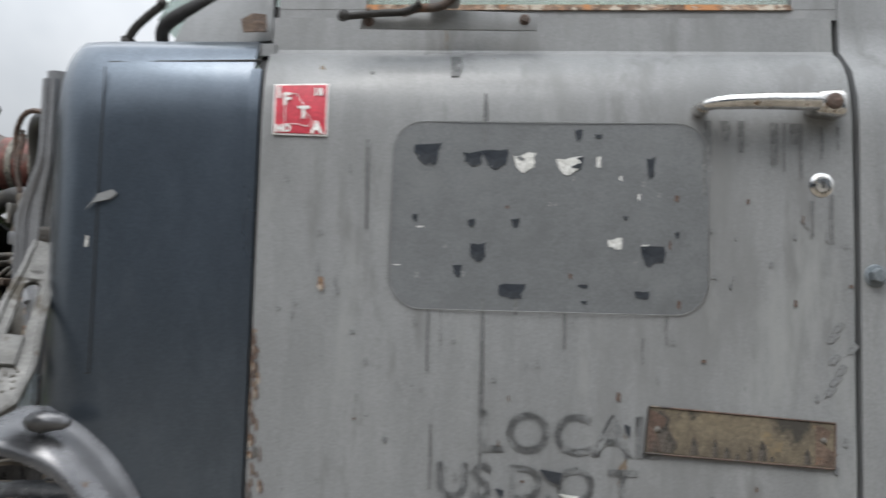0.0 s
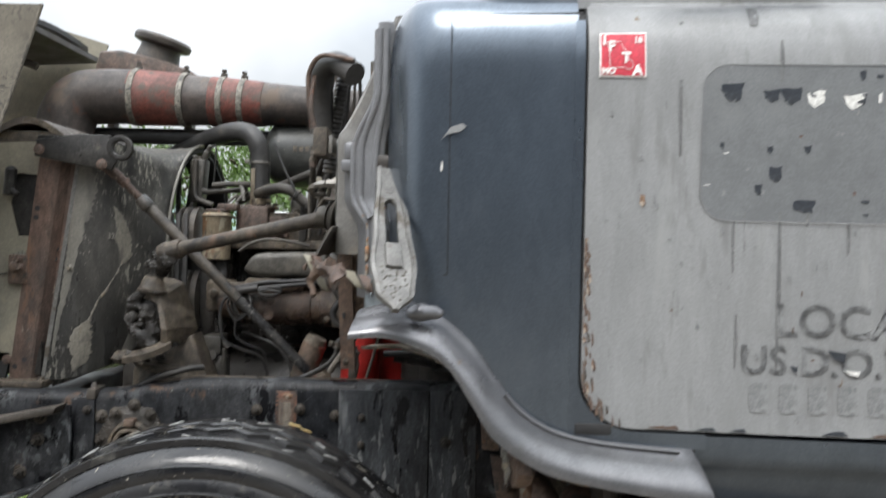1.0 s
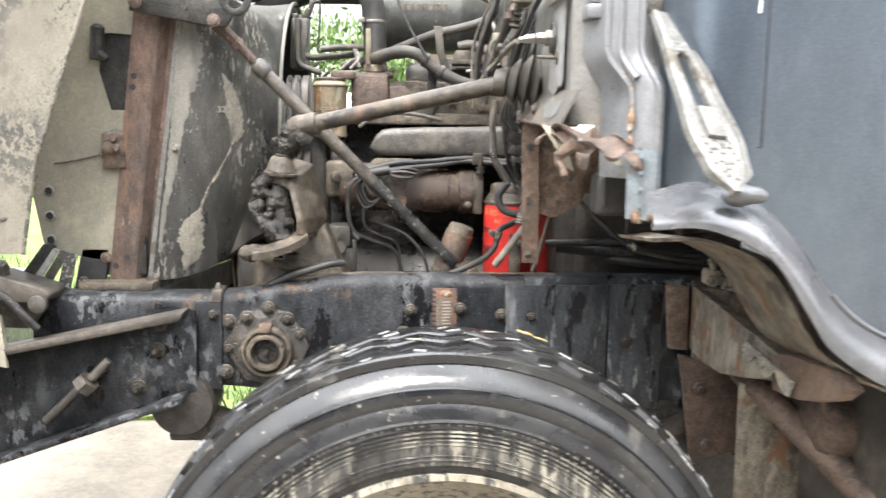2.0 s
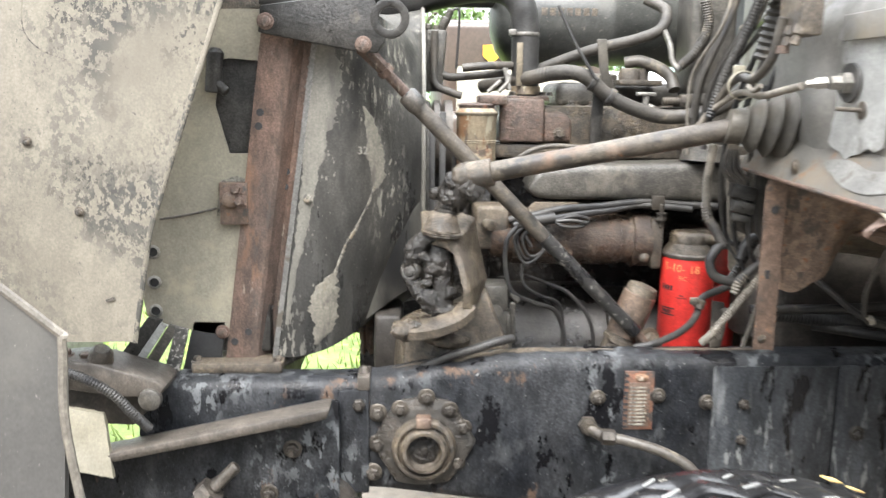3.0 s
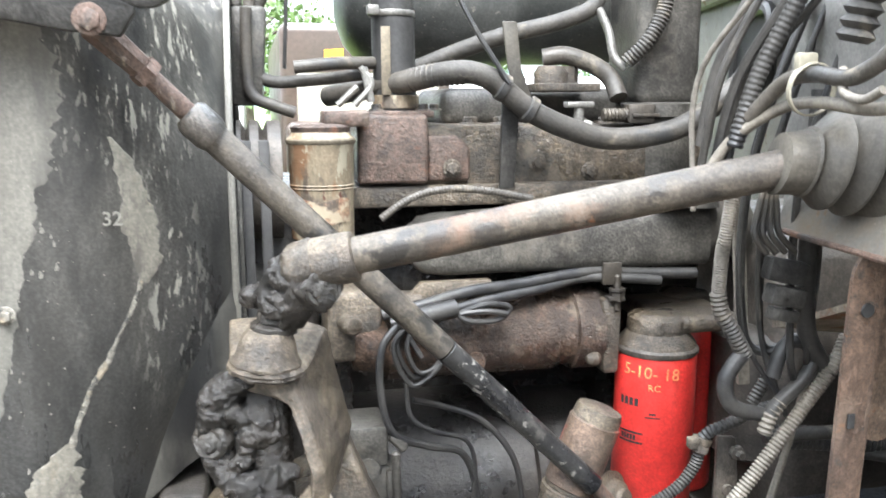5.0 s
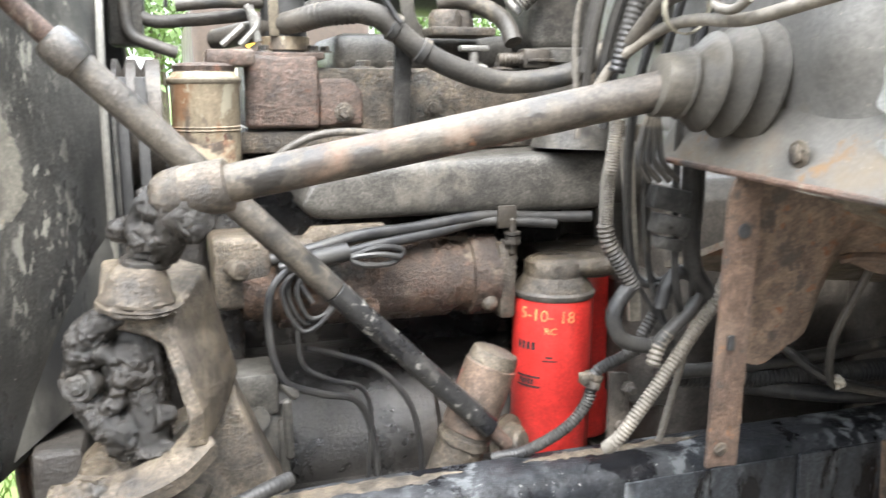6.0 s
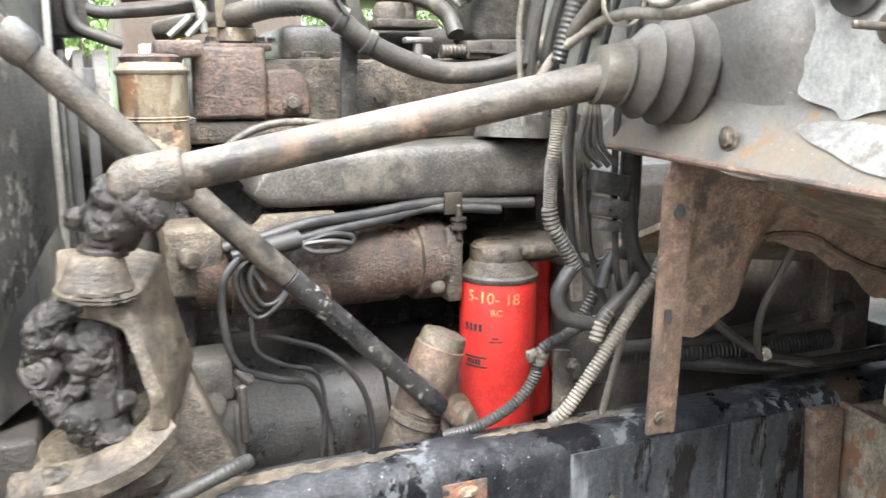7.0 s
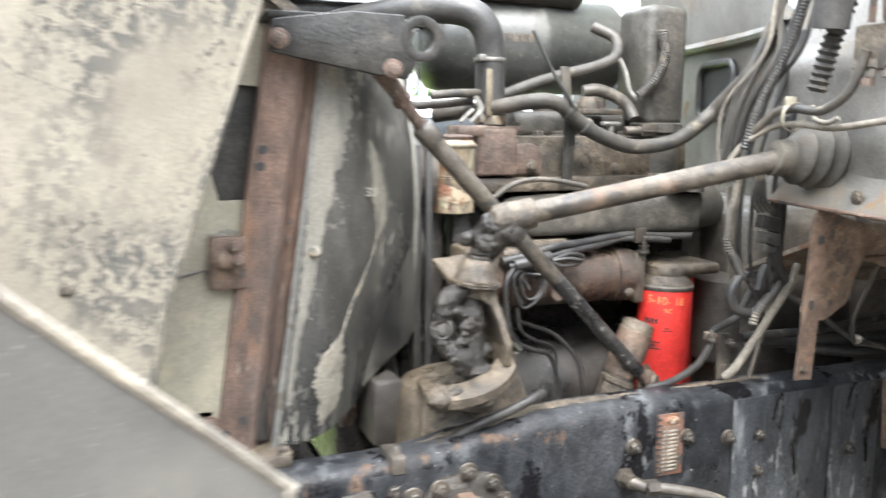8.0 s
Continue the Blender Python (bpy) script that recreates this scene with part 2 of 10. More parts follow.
RUST = (0.20, 0.085, 0.035)
M = dict(
    door=surf("faded_grey_paint", (0.228, 0.233, 0.235), (0.190, 0.195, 0.197), 3.0, (0.36, 0.50), 0, 0.04, 300, grit=0.07, grain_mix=0.22,
              spots=(((0.160, 0.163, 0.162), 5, 0.56, 0.2, 0.55), ((0.158, 0.160, 0.160), 16, 0.60, 0.14, 0.5), ((0.255, 0.262, 0.258), 9, 0.62, 0.2, 0.5), ((0.15, 0.112, 0.078), 26, 0.76, 0.04, 0.8)), stretch=(1, 1, 0.22)),
    cowl=surf("dark_blue_grey_metallic_paint", (0.103, 0.126, 0.154), (0.082, 0.101, 0.125), 2.5, (0.27, 0.34), 0.8, 0.0, 260, stretch=(1, 1, 0.5), coat=0.6, coat_rough=0.2, spec=0.4, grit=0.08, grain_mix=0.12, spots=(((0.116, 0.137, 0.162), 3.0, 0.58, 0.3, 0.36), ((0.070, 0.086, 0.108), 5.0, 0.60, 0.25, 0.3))),
    flare=surf("silver_fender_paint", (0.138, 0.138, 0.143), (0.098, 0.100, 0.105), 4, (0.26, 0.40), 0.6, 0.03, 200, grit=0.10, grain_mix=0.1,
               spots=(((0.085, 0.085, 0.086), 9, 0.66, 0.14, 0.6), ((0.14, 0.088, 0.05), 22, 0.76, 0.05, 0.8))),
    grey_flange=surf("blue_grey_flange_paint", (0.155, 0.185, 0.205), (0.12, 0.135, 0.145), 8, (0.4, 0.55), 0, 0.1, 150,
                     spots=(((0.16, 0.08, 0.04), 16, 0.68, 0.08, 0.85), ((0.05, 0.05, 0.05), 30, 0.72, 0.05, 0.7))),
    firewall=surf("dirty_firewall_paint", (0.165, 0.160, 0.150), (0.125, 0.121, 0.112), 4, (0.30, 0.5), 0.1, 0.12, 180, grit=0.14,
                  spots=(((0.075, 0.071, 0.066), 3.5, 0.58, 0.2, 0.6), ((0.185, 0.158, 0.120), 6, 0.60, 0.2, 0.8), ((0.28, 0.26, 0.22), 160, 0.72, 0.04, 0.7))),
    black=surf("chalky_black_chassis_paint", (0.011, 0.012, 0.014), (0.026, 0.027, 0.029), 6, (0.34, 0.56), 0, 0.3, 200, grit=0.4, spec=0.2, pit=0.3,
               spots=(((0.040, 0.042, 0.044), 9, 0.60, 0.12, 0.5), ((0.15, 0.158, 0.162), 48, 0.56, 0.03, 0.8, 3.2, 0.56), ((0.075, 0.050, 0.036), 10, 0.67, 0.06, 0.75), ((0.006, 0.006, 0.007), 16, 0.60, 0.04, 0.25), ((0.24, 0.24, 0.228), 170, 0.735, 0.03, 0.8)), stretch=(1, 1, 0.55)),
    chalky=surf("weathered_blue_black_paint", (0.020, 0.022, 0.025), (0.050, 0.054, 0.058), 5, (0.36, 0.58), 0, 0.3, 200, grit=0.4, spec=0.3, pit=0.35,
               spots=(((0.105, 0.110, 0.112), 10, 0.60, 0.16, 0.7), ((0.19, 0.195, 0.19), 55, 0.61, 0.04, 0.8, 4.0, 0.46), ((0.008, 0.008, 0.009), 9, 0.62, 0.04, 0.25)), stretch=(1, 1, 0.3)),
    black_dull=surf("dull_black_steel", (0.018, 0.0175, 0.017), (0.034, 0.032, 0.029), 6, (0.34, 0.55), 0, 0.2, 180, pit=0.3, grit=0.35, spec=0.25,
                    spots=(((0.10, 0.088, 0.072), 9, 0.68, 0.16, 0.8), ((0.012, 0.011, 0.010), 12, 0.62, 0.1, 0.2))),
    # oily iron, darkened to include the deep shade under the starter
    sump=surf("oily_shade_darkened_iron", (0.016, 0.015, 0.014), (0.034, 0.030, 0.026), 7, (0.22, 0.45), 0, 0.25, 180, pit=0.4, grit=0.3, spots=(((0.10, 0.088, 0.07), 7, 0.68, 0.15, 0.6),)),
    dark=surf("grimy_dark_steel", (0.034, 0.030, 0.026), (0.066, 0.056, 0.046), 7, (0.32, 0.6), 0, 0.25, 180, pit=0.45, grit=0.3),
    rust=surf("brown_rusted_steel", (0.112, 0.068, 0.049), (0.070, 0.049, 0.039), 9, (0.5, 0.75), 0.05, 0.3, 240, pit=0.45, grit=0.32,
              spots=(((0.175, 0.098, 0.058), 7, 0.61, 0.12, 0.9), ((0.038, 0.033, 0.029), 12, 0.60, 0.1, 0.5), ((0.19, 0.158, 0.125), 60, 0.69, 0.06, 0.8)), stretch=(1, 1, 0.35)),
    rust_plate=surf("pitted_rusted_sheet", (0.112, 0.072, 0.050), (0.072, 0.048, 0.036), 11, (0.45, 0.7), 0, 0.35, 240, pit=0.6, grit=0.32,
                    spots=(((0.165, 0.118, 0.086), 6, 0.58, 0.18, 0.9), ((0.042, 0.036, 0.032), 34, 0.60, 0.08, 0.6), ((0.18, 0.10, 0.06), 60, 0.66, 0.08, 0.9))),
    # brighter copy of rust_plate: light falling under the cab is put in the base
    shield=surf("lit_rusted_sheet", (0.165, 0.115, 0.082), (0.105, 0.074, 0.055), 8, (0.5, 0.75), 0, 0.35, 240, pit=0.7, grit=0.36,
                spots=(((0.21, 0.165, 0.122), 5, 0.58, 0.2, 0.9), ((0.055, 0.044, 0.036), 30, 0.60, 0.08, 0.6), ((0.19, 0.095, 0.052), 60, 0.63, 0.08, 0.9))),
    rust_light=surf("orange_flaking_rust", (0.23, 0.145, 0.09), (0.115, 0.07, 0.045), 18, (0.65, 0.9), 0, 0.4, 160, pit=0.5, grit=0.45,
                    spots=(((0.36, 0.31, 0.25), 24, 0.58, 0.06, 0.8), ((0.33, 0.15, 0.06), 14, 0.62, 0.06, 0.9))),
    primer=surf("mould_spotted_beige_primer", (0.178, 0.161, 0.130), (0.138, 0.124, 0.098), 3.2, (0.6, 0.8), 0, 0.1, 200, grit=0.10,
                spots=(((0.118, 0.105, 0.084), 4.0, 0.56, 0.22, 0.8), ((0.052, 0.050, 0.044), 62, 0.50, 0.03, 0.8, 4.6, 0.535), ((0.040, 0.038, 0.034), 90, 0.56, 0.03, 0.8, 6.0, 0.56), ((0.06, 0.057, 0.05), 120, 0.72, 0.04, 0.8)), stretch=(1.1, 1, 0.8)),
    beige=surf("dusty_beige_sheet", (0.235, 0.216, 0.165), (0.19, 0.174, 0.136), 4, (0.42, 0.6), 0, 0.08, 220, grit=0.08,
               spots=(((0.30, 0.268, 0.195), 5, 0.62, 0.2, 0.7), ((0.10, 0.092, 0.078), 12, 0.70, 0.1, 0.7))),
    shroud=surf("worn_black_shroud", (0.026, 0.026, 0.025), (0.058, 0.055, 0.048), 4, (0.26, 0.45), 0, 0.14, 200, grit=0.3, pit=0.2,
                spots=(((0.100, 0.095, 0.081), 3.2, 0.55, 0.22, 0.6), ((0.014, 0.014, 0.014), 4.0, 0.54, 0.16, 0.30), ((0.20, 0.19, 0.16), 90, 0.58, 0.05, 0.8, 5.0, 0.50)), stretch=(1, 1, 0.32)),
    shroud_worn=surf("faded_grey_shroud_paint", (0.165, 0.156, 0.134), (0.110, 0.105, 0.091), 5, (0.40, 0.55), 0, 0.1, 200, grit=0.16, spots=(((0.075, 0.072, 0.064), 9, 0.58, 0.2, 0.5), ((0.22, 0.208, 0.175), 4, 0.58, 0.25, 0.6)), stretch=(1, 1, 0.25)),
    shroud_scuff=surf("rubbed_tan_grey_paint", (0.185, 0.172, 0.142), (0.120, 0.110, 0.090), 9, (0.45, 0.6), 0, 0.12, 200, grit=0.2, spots=(((0.075, 0.069, 0.058), 26, 0.60, 0.12, 0.6), ((0.185, 0.145, 0.095), 8, 0.62, 0.15, 0.7)), stretch=(1, 1, 0.5)),
    chalk=surf("flaked_pale_patch", (0.225, 0.210, 0.176), (0.130, 0.120, 0.100), 22, (0.55, 0.75), 0, 0.2, 200, grit=0.35, spots=(((0.055, 0.053, 0.047), 60, 0.57, 0.05, 0.6), ((0.25, 0.21, 0.15), 12, 0.6, 0.1, 0.7))),
    cast=surf("dusty_oily_cast_iron", (0.092, 0.073, 0.051), (0.042, 0.034, 0.026), 9, (0.26, 0.55), 0, 0.4, 260, grit=0.42, pit=0.8,
              spots=(((0.155, 0.130, 0.098), 9, 0.62, 0.2, 0.8), ((0.024, 0.022, 0.019), 10, 0.58, 0.14, 0.25))),
    cast_red=surf("rusty_red_cast_iron", (0.100, 0.064, 0.047), (0.058, 0.040, 0.031), 8, (0.32, 0.6), 0, 0.4, 240, grit=0.42, pit=0.7,
                  spots=(((0.145, 0.122, 0.095), 9, 0.60, 0.2, 0.8), ((0.15, 0.072, 0.045), 14, 0.64, 0.1, 0.8), ((0.028, 0.024, 0.021), 7, 0.60, 0.15, 0.3))),
    grey_alu=surf("dusty_grey_aluminium", (0.070, 0.065, 0.056), (0.044, 0.041, 0.036), 5, (0.30, 0.5), 0.0, 0.2, 260, grit=0.34, pit=0.35, spec=0.4,
                  spots=(((0.118, 0.105, 0.084), 6, 0.60, 0.2, 0.7), ((0.024, 0.022, 0.020), 12, 0.60, 0.14, 0.35))),
    starter=surf("oily_brown_starter_casing", (0.082, 0.051, 0.034), (0.040, 0.028, 0.021), 7, (0.16, 0.34), 0.1, 0.4, 260, grit=0.42, pit=1.0,
                 spots=(((0.18, 0.092, 0.058), 8, 0.63, 0.15, 0.5), ((0.026, 0.022, 0.019), 7, 0.58, 0.15, 0.22), ((0.17, 0.14, 0.10), 12, 0.64, 0.15, 0.7))),
    grease=surf("black_caked_grease", (0.009, 0.008, 0.007), (0.021, 0.018, 0.015), 22, (0.13, 0.34), 0, 0.5, 160, pit=0.8, grit=0.3, spec=0.5,
                spots=(((0.062, 0.052, 0.041), 14, 0.67, 0.16, 0.45),)),
    grime=surf("oily_grime_on_iron", (0.048, 0.041, 0.034), (0.020, 0.018, 0.015), 16, (0.20, 0.42), 0, 0.4, 200, pit=0.8, grit=0.3, spec=0.6,
               spots=(((0.105, 0.09, 0.071), 14, 0.65, 0.12, 0.45),)),
    dusty=surf("dust_caked_steel", (0.112, 0.090, 0.064), (0.056, 0.045, 0.034), 10, (0.34, 0.62), 0, 0.4, 260, pit=0.8, grit=0.40,
               spots=(((0.032, 0.028, 0.024), 12, 0.60, 0.12, 0.28), ((0.175, 0.147, 0.11), 7, 0.62, 0.2, 0.8))),
    shaft=surf("worn_steering_shaft", (0.092, 0.077, 0.058), (0.044, 0.037, 0.030), 7, (0.42, 0.6), 0.0, 0.2, 220, pit=0.25, grit=0.3, spec=0.35,
               spots=(((0.118, 0.070, 0.047), 6, 0.59, 0.2, 0.7), ((0.150, 0.136, 0.110), 6, 0.62, 0.2, 0.6), ((0.020, 0.018, 0.016), 26, 0.53, 0.08, 0.35, 6.0, 0.50), ((0.16, 0.075, 0.04), 12, 0.64, 0.08, 0.7))),
    rod=surf("chipped_black_rod", (0.090, 0.077, 0.061), (0.052, 0.045, 0.038), 12, (0.35, 0.55), 0, 0.25, 240, pit=0.25, grit=0.25,
             spots=(((0.21, 0.195, 0.165), 22, 0.66, 0.1, 0.8), ((0.024, 0.023, 0.021), 14, 0.58, 0.1, 0.3))),
    rod_black=surf("chipped_gloss_black_rod", (0.014, 0.014, 0.015), (0.028, 0.027, 0.026), 12, (0.2, 0.4), 0, 0.2, 200, grit=0.25,
                   spots=(((0.20, 0.19, 0.17), 75, 0.615, 0.05, 0.6), ((0.060, 0.056, 0.050), 18, 0.58, 0.1, 0.45))),
    # black paint with dust, its base greyed to imitate haze
    canister=surf("dusty_haze_lifted_black_paint", (0.034, 0.036, 0.034), (0.055, 0.055, 0.050), 6, (0.35, 0.5), 0, 0.12, 180, grit=0.2,
                  spots=(((0.085, 0.082, 0.072), 5, 0.58, 0.2, 0.7), ((0.16, 0.15, 0.125), 90, 0.68, 0.05, 0.8))),
    rubber=surf("black_rubber", (0.020, 0.020, 0.020), (0.038, 0.036, 0.034), 9, (0.4, 0.6), 0, 0.15, 180, spots=(((0.10, 0.09, 0.074), 10, 0.66, 0.15, 0.8),)),
    hose=surf("dusty_rubber_hose", (0.070, 0.062, 0.052), (0.036, 0.033, 0.029), 8, (0.42, 0.62), 0, 0.2, 200, spec=0.35, pit=0.15, grit=0.18, spots=(((0.030, 0.030, 0.030), 12, 0.60, 0.15, 0.4), ((0.15, 0.13, 0.10), 14, 0.64, 0.15, 0.8))),
    hose_pale=surf("pale_dusty_loom", (0.165, 0.146, 0.118), (0.095, 0.085, 0.071), 9, (0.5, 0.7), 0, 0.2, 160, grit=0.2),
    boot=surf("grey_dusty_bellows_rubber", (0.085, 0.075, 0.060), (0.040, 0.037, 0.032), 5, (0.42, 0.62), 0, 0.15, 160, grit=0.2, spec=0.35, spots=(((0.125, 0.11, 0.086), 8, 0.60, 0.2, 0.8),)),
    cable=surf("black_cable_sheath", (0.018, 0.018, 0.019), (0.038, 0.036, 0.033), 15, (0.35, 0.55), 0, 0.1, 200, spec=0.3, spots=(((0.11, 0.098, 0.080), 16, 0.66, 0.14, 0.7),)),
    red=surf("red_filter_paint", (0.54, 0.034, 0.028), (0.45, 0.027, 0.022), 5, (0.3, 0.45), 0, 0.04, 240,
             spots=(((0.30, 0.02, 0.016), 10, 0.66, 0.08, 0.5),)),
    oldfilter=surf("stained_cream_filter_can", (0.27, 0.225, 0.155), (0.175, 0.140, 0.095), 10, (0.42, 0.6), 0, 0.25, 160, grit=0.2,
                   spots=(((0.165, 0.090, 0.045), 14, 0.57, 0.10, 0.8), ((0.065, 0.052, 0.040), 15, 0.62, 0.10, 0.6), ((0.30, 0.27, 0.20), 34, 0.60, 0.06, 0.6), ((0.075, 0.028, 0.018), 50, 0.66, 0.05, 0.7)), stretch=(1, 1, 0.45)),
    print_red=surf("faded_red_can_print", (0.190, 0.085, 0.055), (0.175, 0.120, 0.075), 22, (0.45, 0.6), 0, 0.2, 160, grit=0.35, spots=(((0.26, 0.215, 0.15), 26, 0.53, 0.06, 0.6), ((0.060, 0.045, 0.034), 20, 0.58, 0.08, 0.6))),
    steel=surf("bare_steel", (0.25, 0.24, 0.22), (0.15, 0.143, 0.13), 10, (0.4, 0.55), 0.6, 0.1, 200, spots=((RUST, 18, 0.66, 0.06, 0.85),)),
    bolt=surf("dusty_bolt_steel", (0.072, 0.061, 0.048), (0.036, 0.031, 0.026), 20, (0.4, 0.6), 0.3, 0.2, 200, vary=0.35),
    alu=surf("scuffed_aluminium", (0.155, 0.152, 0.143), (0.115, 0.112, 0.105), 9, (0.36, 0.5), 0.2, 0.15, 180, pit=0.35, spots=(((0.085, 0.075, 0.06), 16, 0.62, 0.1, 0.8),)),
    chrome=surf("pitted_chrome", (0.72, 0.71, 0.69), (0.6, 0.58, 0.55), 14, (0.10, 0.22), 1.0, 0.05, 240, spots=(((0.22, 0.15, 0.09), 30, 0.69, 0.03, 0.7),)),
    brass=surf("tarnished_brass_plaque", (0.175, 0.145, 0.100), (0.115, 0.096, 0.070), 9, (0.45, 0.65), 0.2, 0.15, 200,
               spots=(((0.22, 0.165, 0.095), 8, 0.63, 0.08, 0.7), ((0.045, 0.041, 0.034), 9, 0.58, 0.10, 0.7))),
    tyre=surf("wet_black_tyre_rubber", (0.009, 0.009, 0.010), (0.016, 0.016, 0.016), 5, (0.10, 0.46), 0, 0.10, 140, spec=0.5, spots=(((0.060, 0.057, 0.050), 9, 0.62, 0.15, 0.6), ((0.20, 0.185, 0.15), 70, 0.72, 0.03, 0.8))),
    sidewall=surf("muddy_tyre_sidewall", (0.022, 0.022, 0.022), (0.045, 0.043, 0.039), 9, (0.25, 0.5), 0, 0.15, 150,
                  spots=(((0.20, 0.185, 0.148), 95, 0.53, 0.05, 0.85, 9.0, 0.46), ((0.010, 0.010, 0.010), 60, 0.60, 0.04, 0.3)), stretch=(1, 1, 0.16)),
    mud=surf("dried_tan_mud", (0.185, 0.17, 0.135), (0.11, 0.10, 0.082), 30, (0.7, 0.9), 0, 0.2, 160, grit=0.3),
    rim=surf("dirty_pale_wheel_rim", (0.27, 0.243, 0.192), (0.19, 0.17, 0.133), 7, (0.5, 0.7), 0.1, 0.15, 170,
             spots=(((0.03, 0.03, 0.028), 60, 0.57, 0.04, 0.6), ((0.12, 0.105, 0.08), 18, 0.60, 0.1, 0.7)), stretch=(1, 1, 0.13)),
    white=surf("off_white_plastic", (0.40, 0.37, 0.31), (0.31, 0.285, 0.24), 12, (0.4, 0.55), 0, 0.05, 200, spots=(((0.12, 0.11, 0.09), 30, 0.66, 0.1, 0.7),)),
    white_paint=surf("white_vehicle_paint", (0.76, 0.77, 0.77), (0.66, 0.67, 0.68), 2, (0.25, 0.35), 0, 0.02, 100),
    van=surf("brown_van_paint", (0.065, 0.045, 0.035), (0.055, 0.04, 0.03), 2, (0.3, 0.4), 0, 0.02, 100),
    yellow=surf("golden_yellow_paint", (0.70, 0.38, 0.03), (0.62, 0.33, 0.03), 5, (0.4, 0.5), 0, 0.02, 100),
    pipe_iron=surf("dusty_dark_rusty_pipe", (0.060, 0.047, 0.040), (0.040, 0.034, 0.031), 6, (0.45, 0.65), 0, 0.25, 200, grit=0.3, pit=0.3, spots=(((0.115, 0.088, 0.068), 7, 0.58, 0.2, 0.8), ((0.105, 0.048, 0.030), 9, 0.62, 0.1, 0.8))),
    smeared=surf("red_smeared_dusty_iron", (0.135, 0.092, 0.066), (0.092, 0.066, 0.049), 9, (0.4, 0.6), 0, 0.25, 200, grit=0.35, pit=0.4, spots=(((0.26, 0.045, 0.032), 9, 0.56, 0.12, 0.6), ((0.04, 0.034, 0.028), 12, 0.62, 0.12, 0.4))),
    sleeve=surf("faded_red_sleeve", (0.165, 0.045, 0.032), (0.095, 0.045, 0.036), 9, (0.5, 0.7), 0, 0.15, 200, grit=0.3, spots=(((0.085, 0.068, 0.056), 12, 0.54, 0.15, 0.8),)),
    muddy=surf("mud_stained_old_paint", (0.185, 0.160, 0.124), (0.105, 0.088, 0.067), 9, (0.5, 0.7), 0, 0.25, 200, grit=0.35, pit=0.35,
               spots=(((0.24, 0.22, 0.18), 12, 0.61, 0.08, 0.8), ((0.165, 0.088, 0.048), 14, 0.60, 0.06, 0.85), ((0.045, 0.039, 0.033), 9, 0.60, 0.10, 0.6)), stretch=(1, 1, 0.6)),
    speckled=surf("paint_spattered_steel", (0.062, 0.058, 0.052), (0.040, 0.038, 0.035), 12, (0.5, 0.7), 0, 0.2, 200, grit=0.3, spots=(((0.30, 0.285, 0.26), 130, 0.56, 0.04, 0.8),)),
    orange=surf("orange_label_print", (0.15, 0.065, 0.038), (0.075, 0.048, 0.036), 26, (0.5, 0.6), 0, 0.05, 200, spots=(((0.04, 0.036, 0.033), 40, 0.53, 0.06, 0.6),)),
    stk_red=surf("red_sticker_print", (0.50, 0.035, 0.06), (0.46, 0.035, 0.055), 12, (0.35, 0.45), 0, 0.02, 200),
    stk_white=surf("white_sticker_print", (0.78, 0.77, 0.75), (0.72, 0.71, 0.69), 12, (0.35, 0.45), 0, 0.02, 200),
    ghost=surf("ghost_lettering_paint", (0.168, 0.173, 0.175), (0.146, 0.150, 0.152), 14, (0.45, 0.6), 0, 0.05, 220, spots=(((0.20, 0.208, 0.208), 26, 0.60, 0.1, 0.5),)),
    run=surf("dark_dirt_run", (0.105, 0.108, 0.108), (0.135, 0.138, 0.138), 20, (0.45, 0.6), 0, 0.05, 220),
    patch=surf("darker_decal_shadow_paint", (0.138, 0.145, 0.149), (0.116, 0.122, 0.126), 4, (0.42, 0.55), 0, 0.05, 260, grain_mix=0.2, grit=0.06,
               spots=(((0.150, 0.157, 0.159), 7, 0.60, 0.2, 0.6), ((0.10, 0.105, 0.108), 6, 0.62, 0.2, 0.5),)),
    ink=surf("black_decal_scraps", (0.022, 0.027, 0.035), (0.03, 0.034, 0.04), 20, (0.3, 0.4), 0, 0.05, 200),
    scuff=surf("bare_scuffed_paint", (0.60, 0.60, 0.57), (0.50, 0.50, 0.48), 20, (0.5, 0.6), 0, 0.05, 200),
    chalkpen=surf("paint_pen_ink", (0.80, 0.36, 0.13), (0.62, 0.16, 0.07), 20, (0.5, 0.6), 0, 0.02, 200),
    # rubber seals, and black fill that stands for shade in gaps and holes
    seal=surf("black_seal_and_gap_shade", (0.012, 0.012, 0.013), (0.02, 0.02, 0.02), 12, (0.6, 0.75), 0, 0.05, 200),
    bare=surf("bare_peeled_metal", (0.34, 0.34, 0.33), (0.24, 0.24, 0.232), 8, (0.28, 0.42), 0.15, 0.08, 200, grit=0.15, spots=(((0.13, 0.127, 0.118), 9, 0.60, 0.15, 0.5),)),
    silver=surf("silver_cowl_paint", (0.20, 0.204, 0.212), (0.15, 0.153, 0.16), 5, (0.28, 0.4), 0.25, 0.04, 200, grit=0.10, grain_mix=0.12, spots=(((0.15, 0.09, 0.05), 20, 0.72, 0.06, 0.8), ((0.08, 0.08, 0.08), 40, 0.72, 0.04, 0.6))),
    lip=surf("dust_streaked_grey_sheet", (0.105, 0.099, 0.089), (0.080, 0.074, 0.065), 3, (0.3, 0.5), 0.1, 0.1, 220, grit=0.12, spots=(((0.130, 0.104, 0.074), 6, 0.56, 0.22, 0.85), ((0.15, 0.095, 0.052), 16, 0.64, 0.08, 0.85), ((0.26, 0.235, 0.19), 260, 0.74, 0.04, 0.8))),
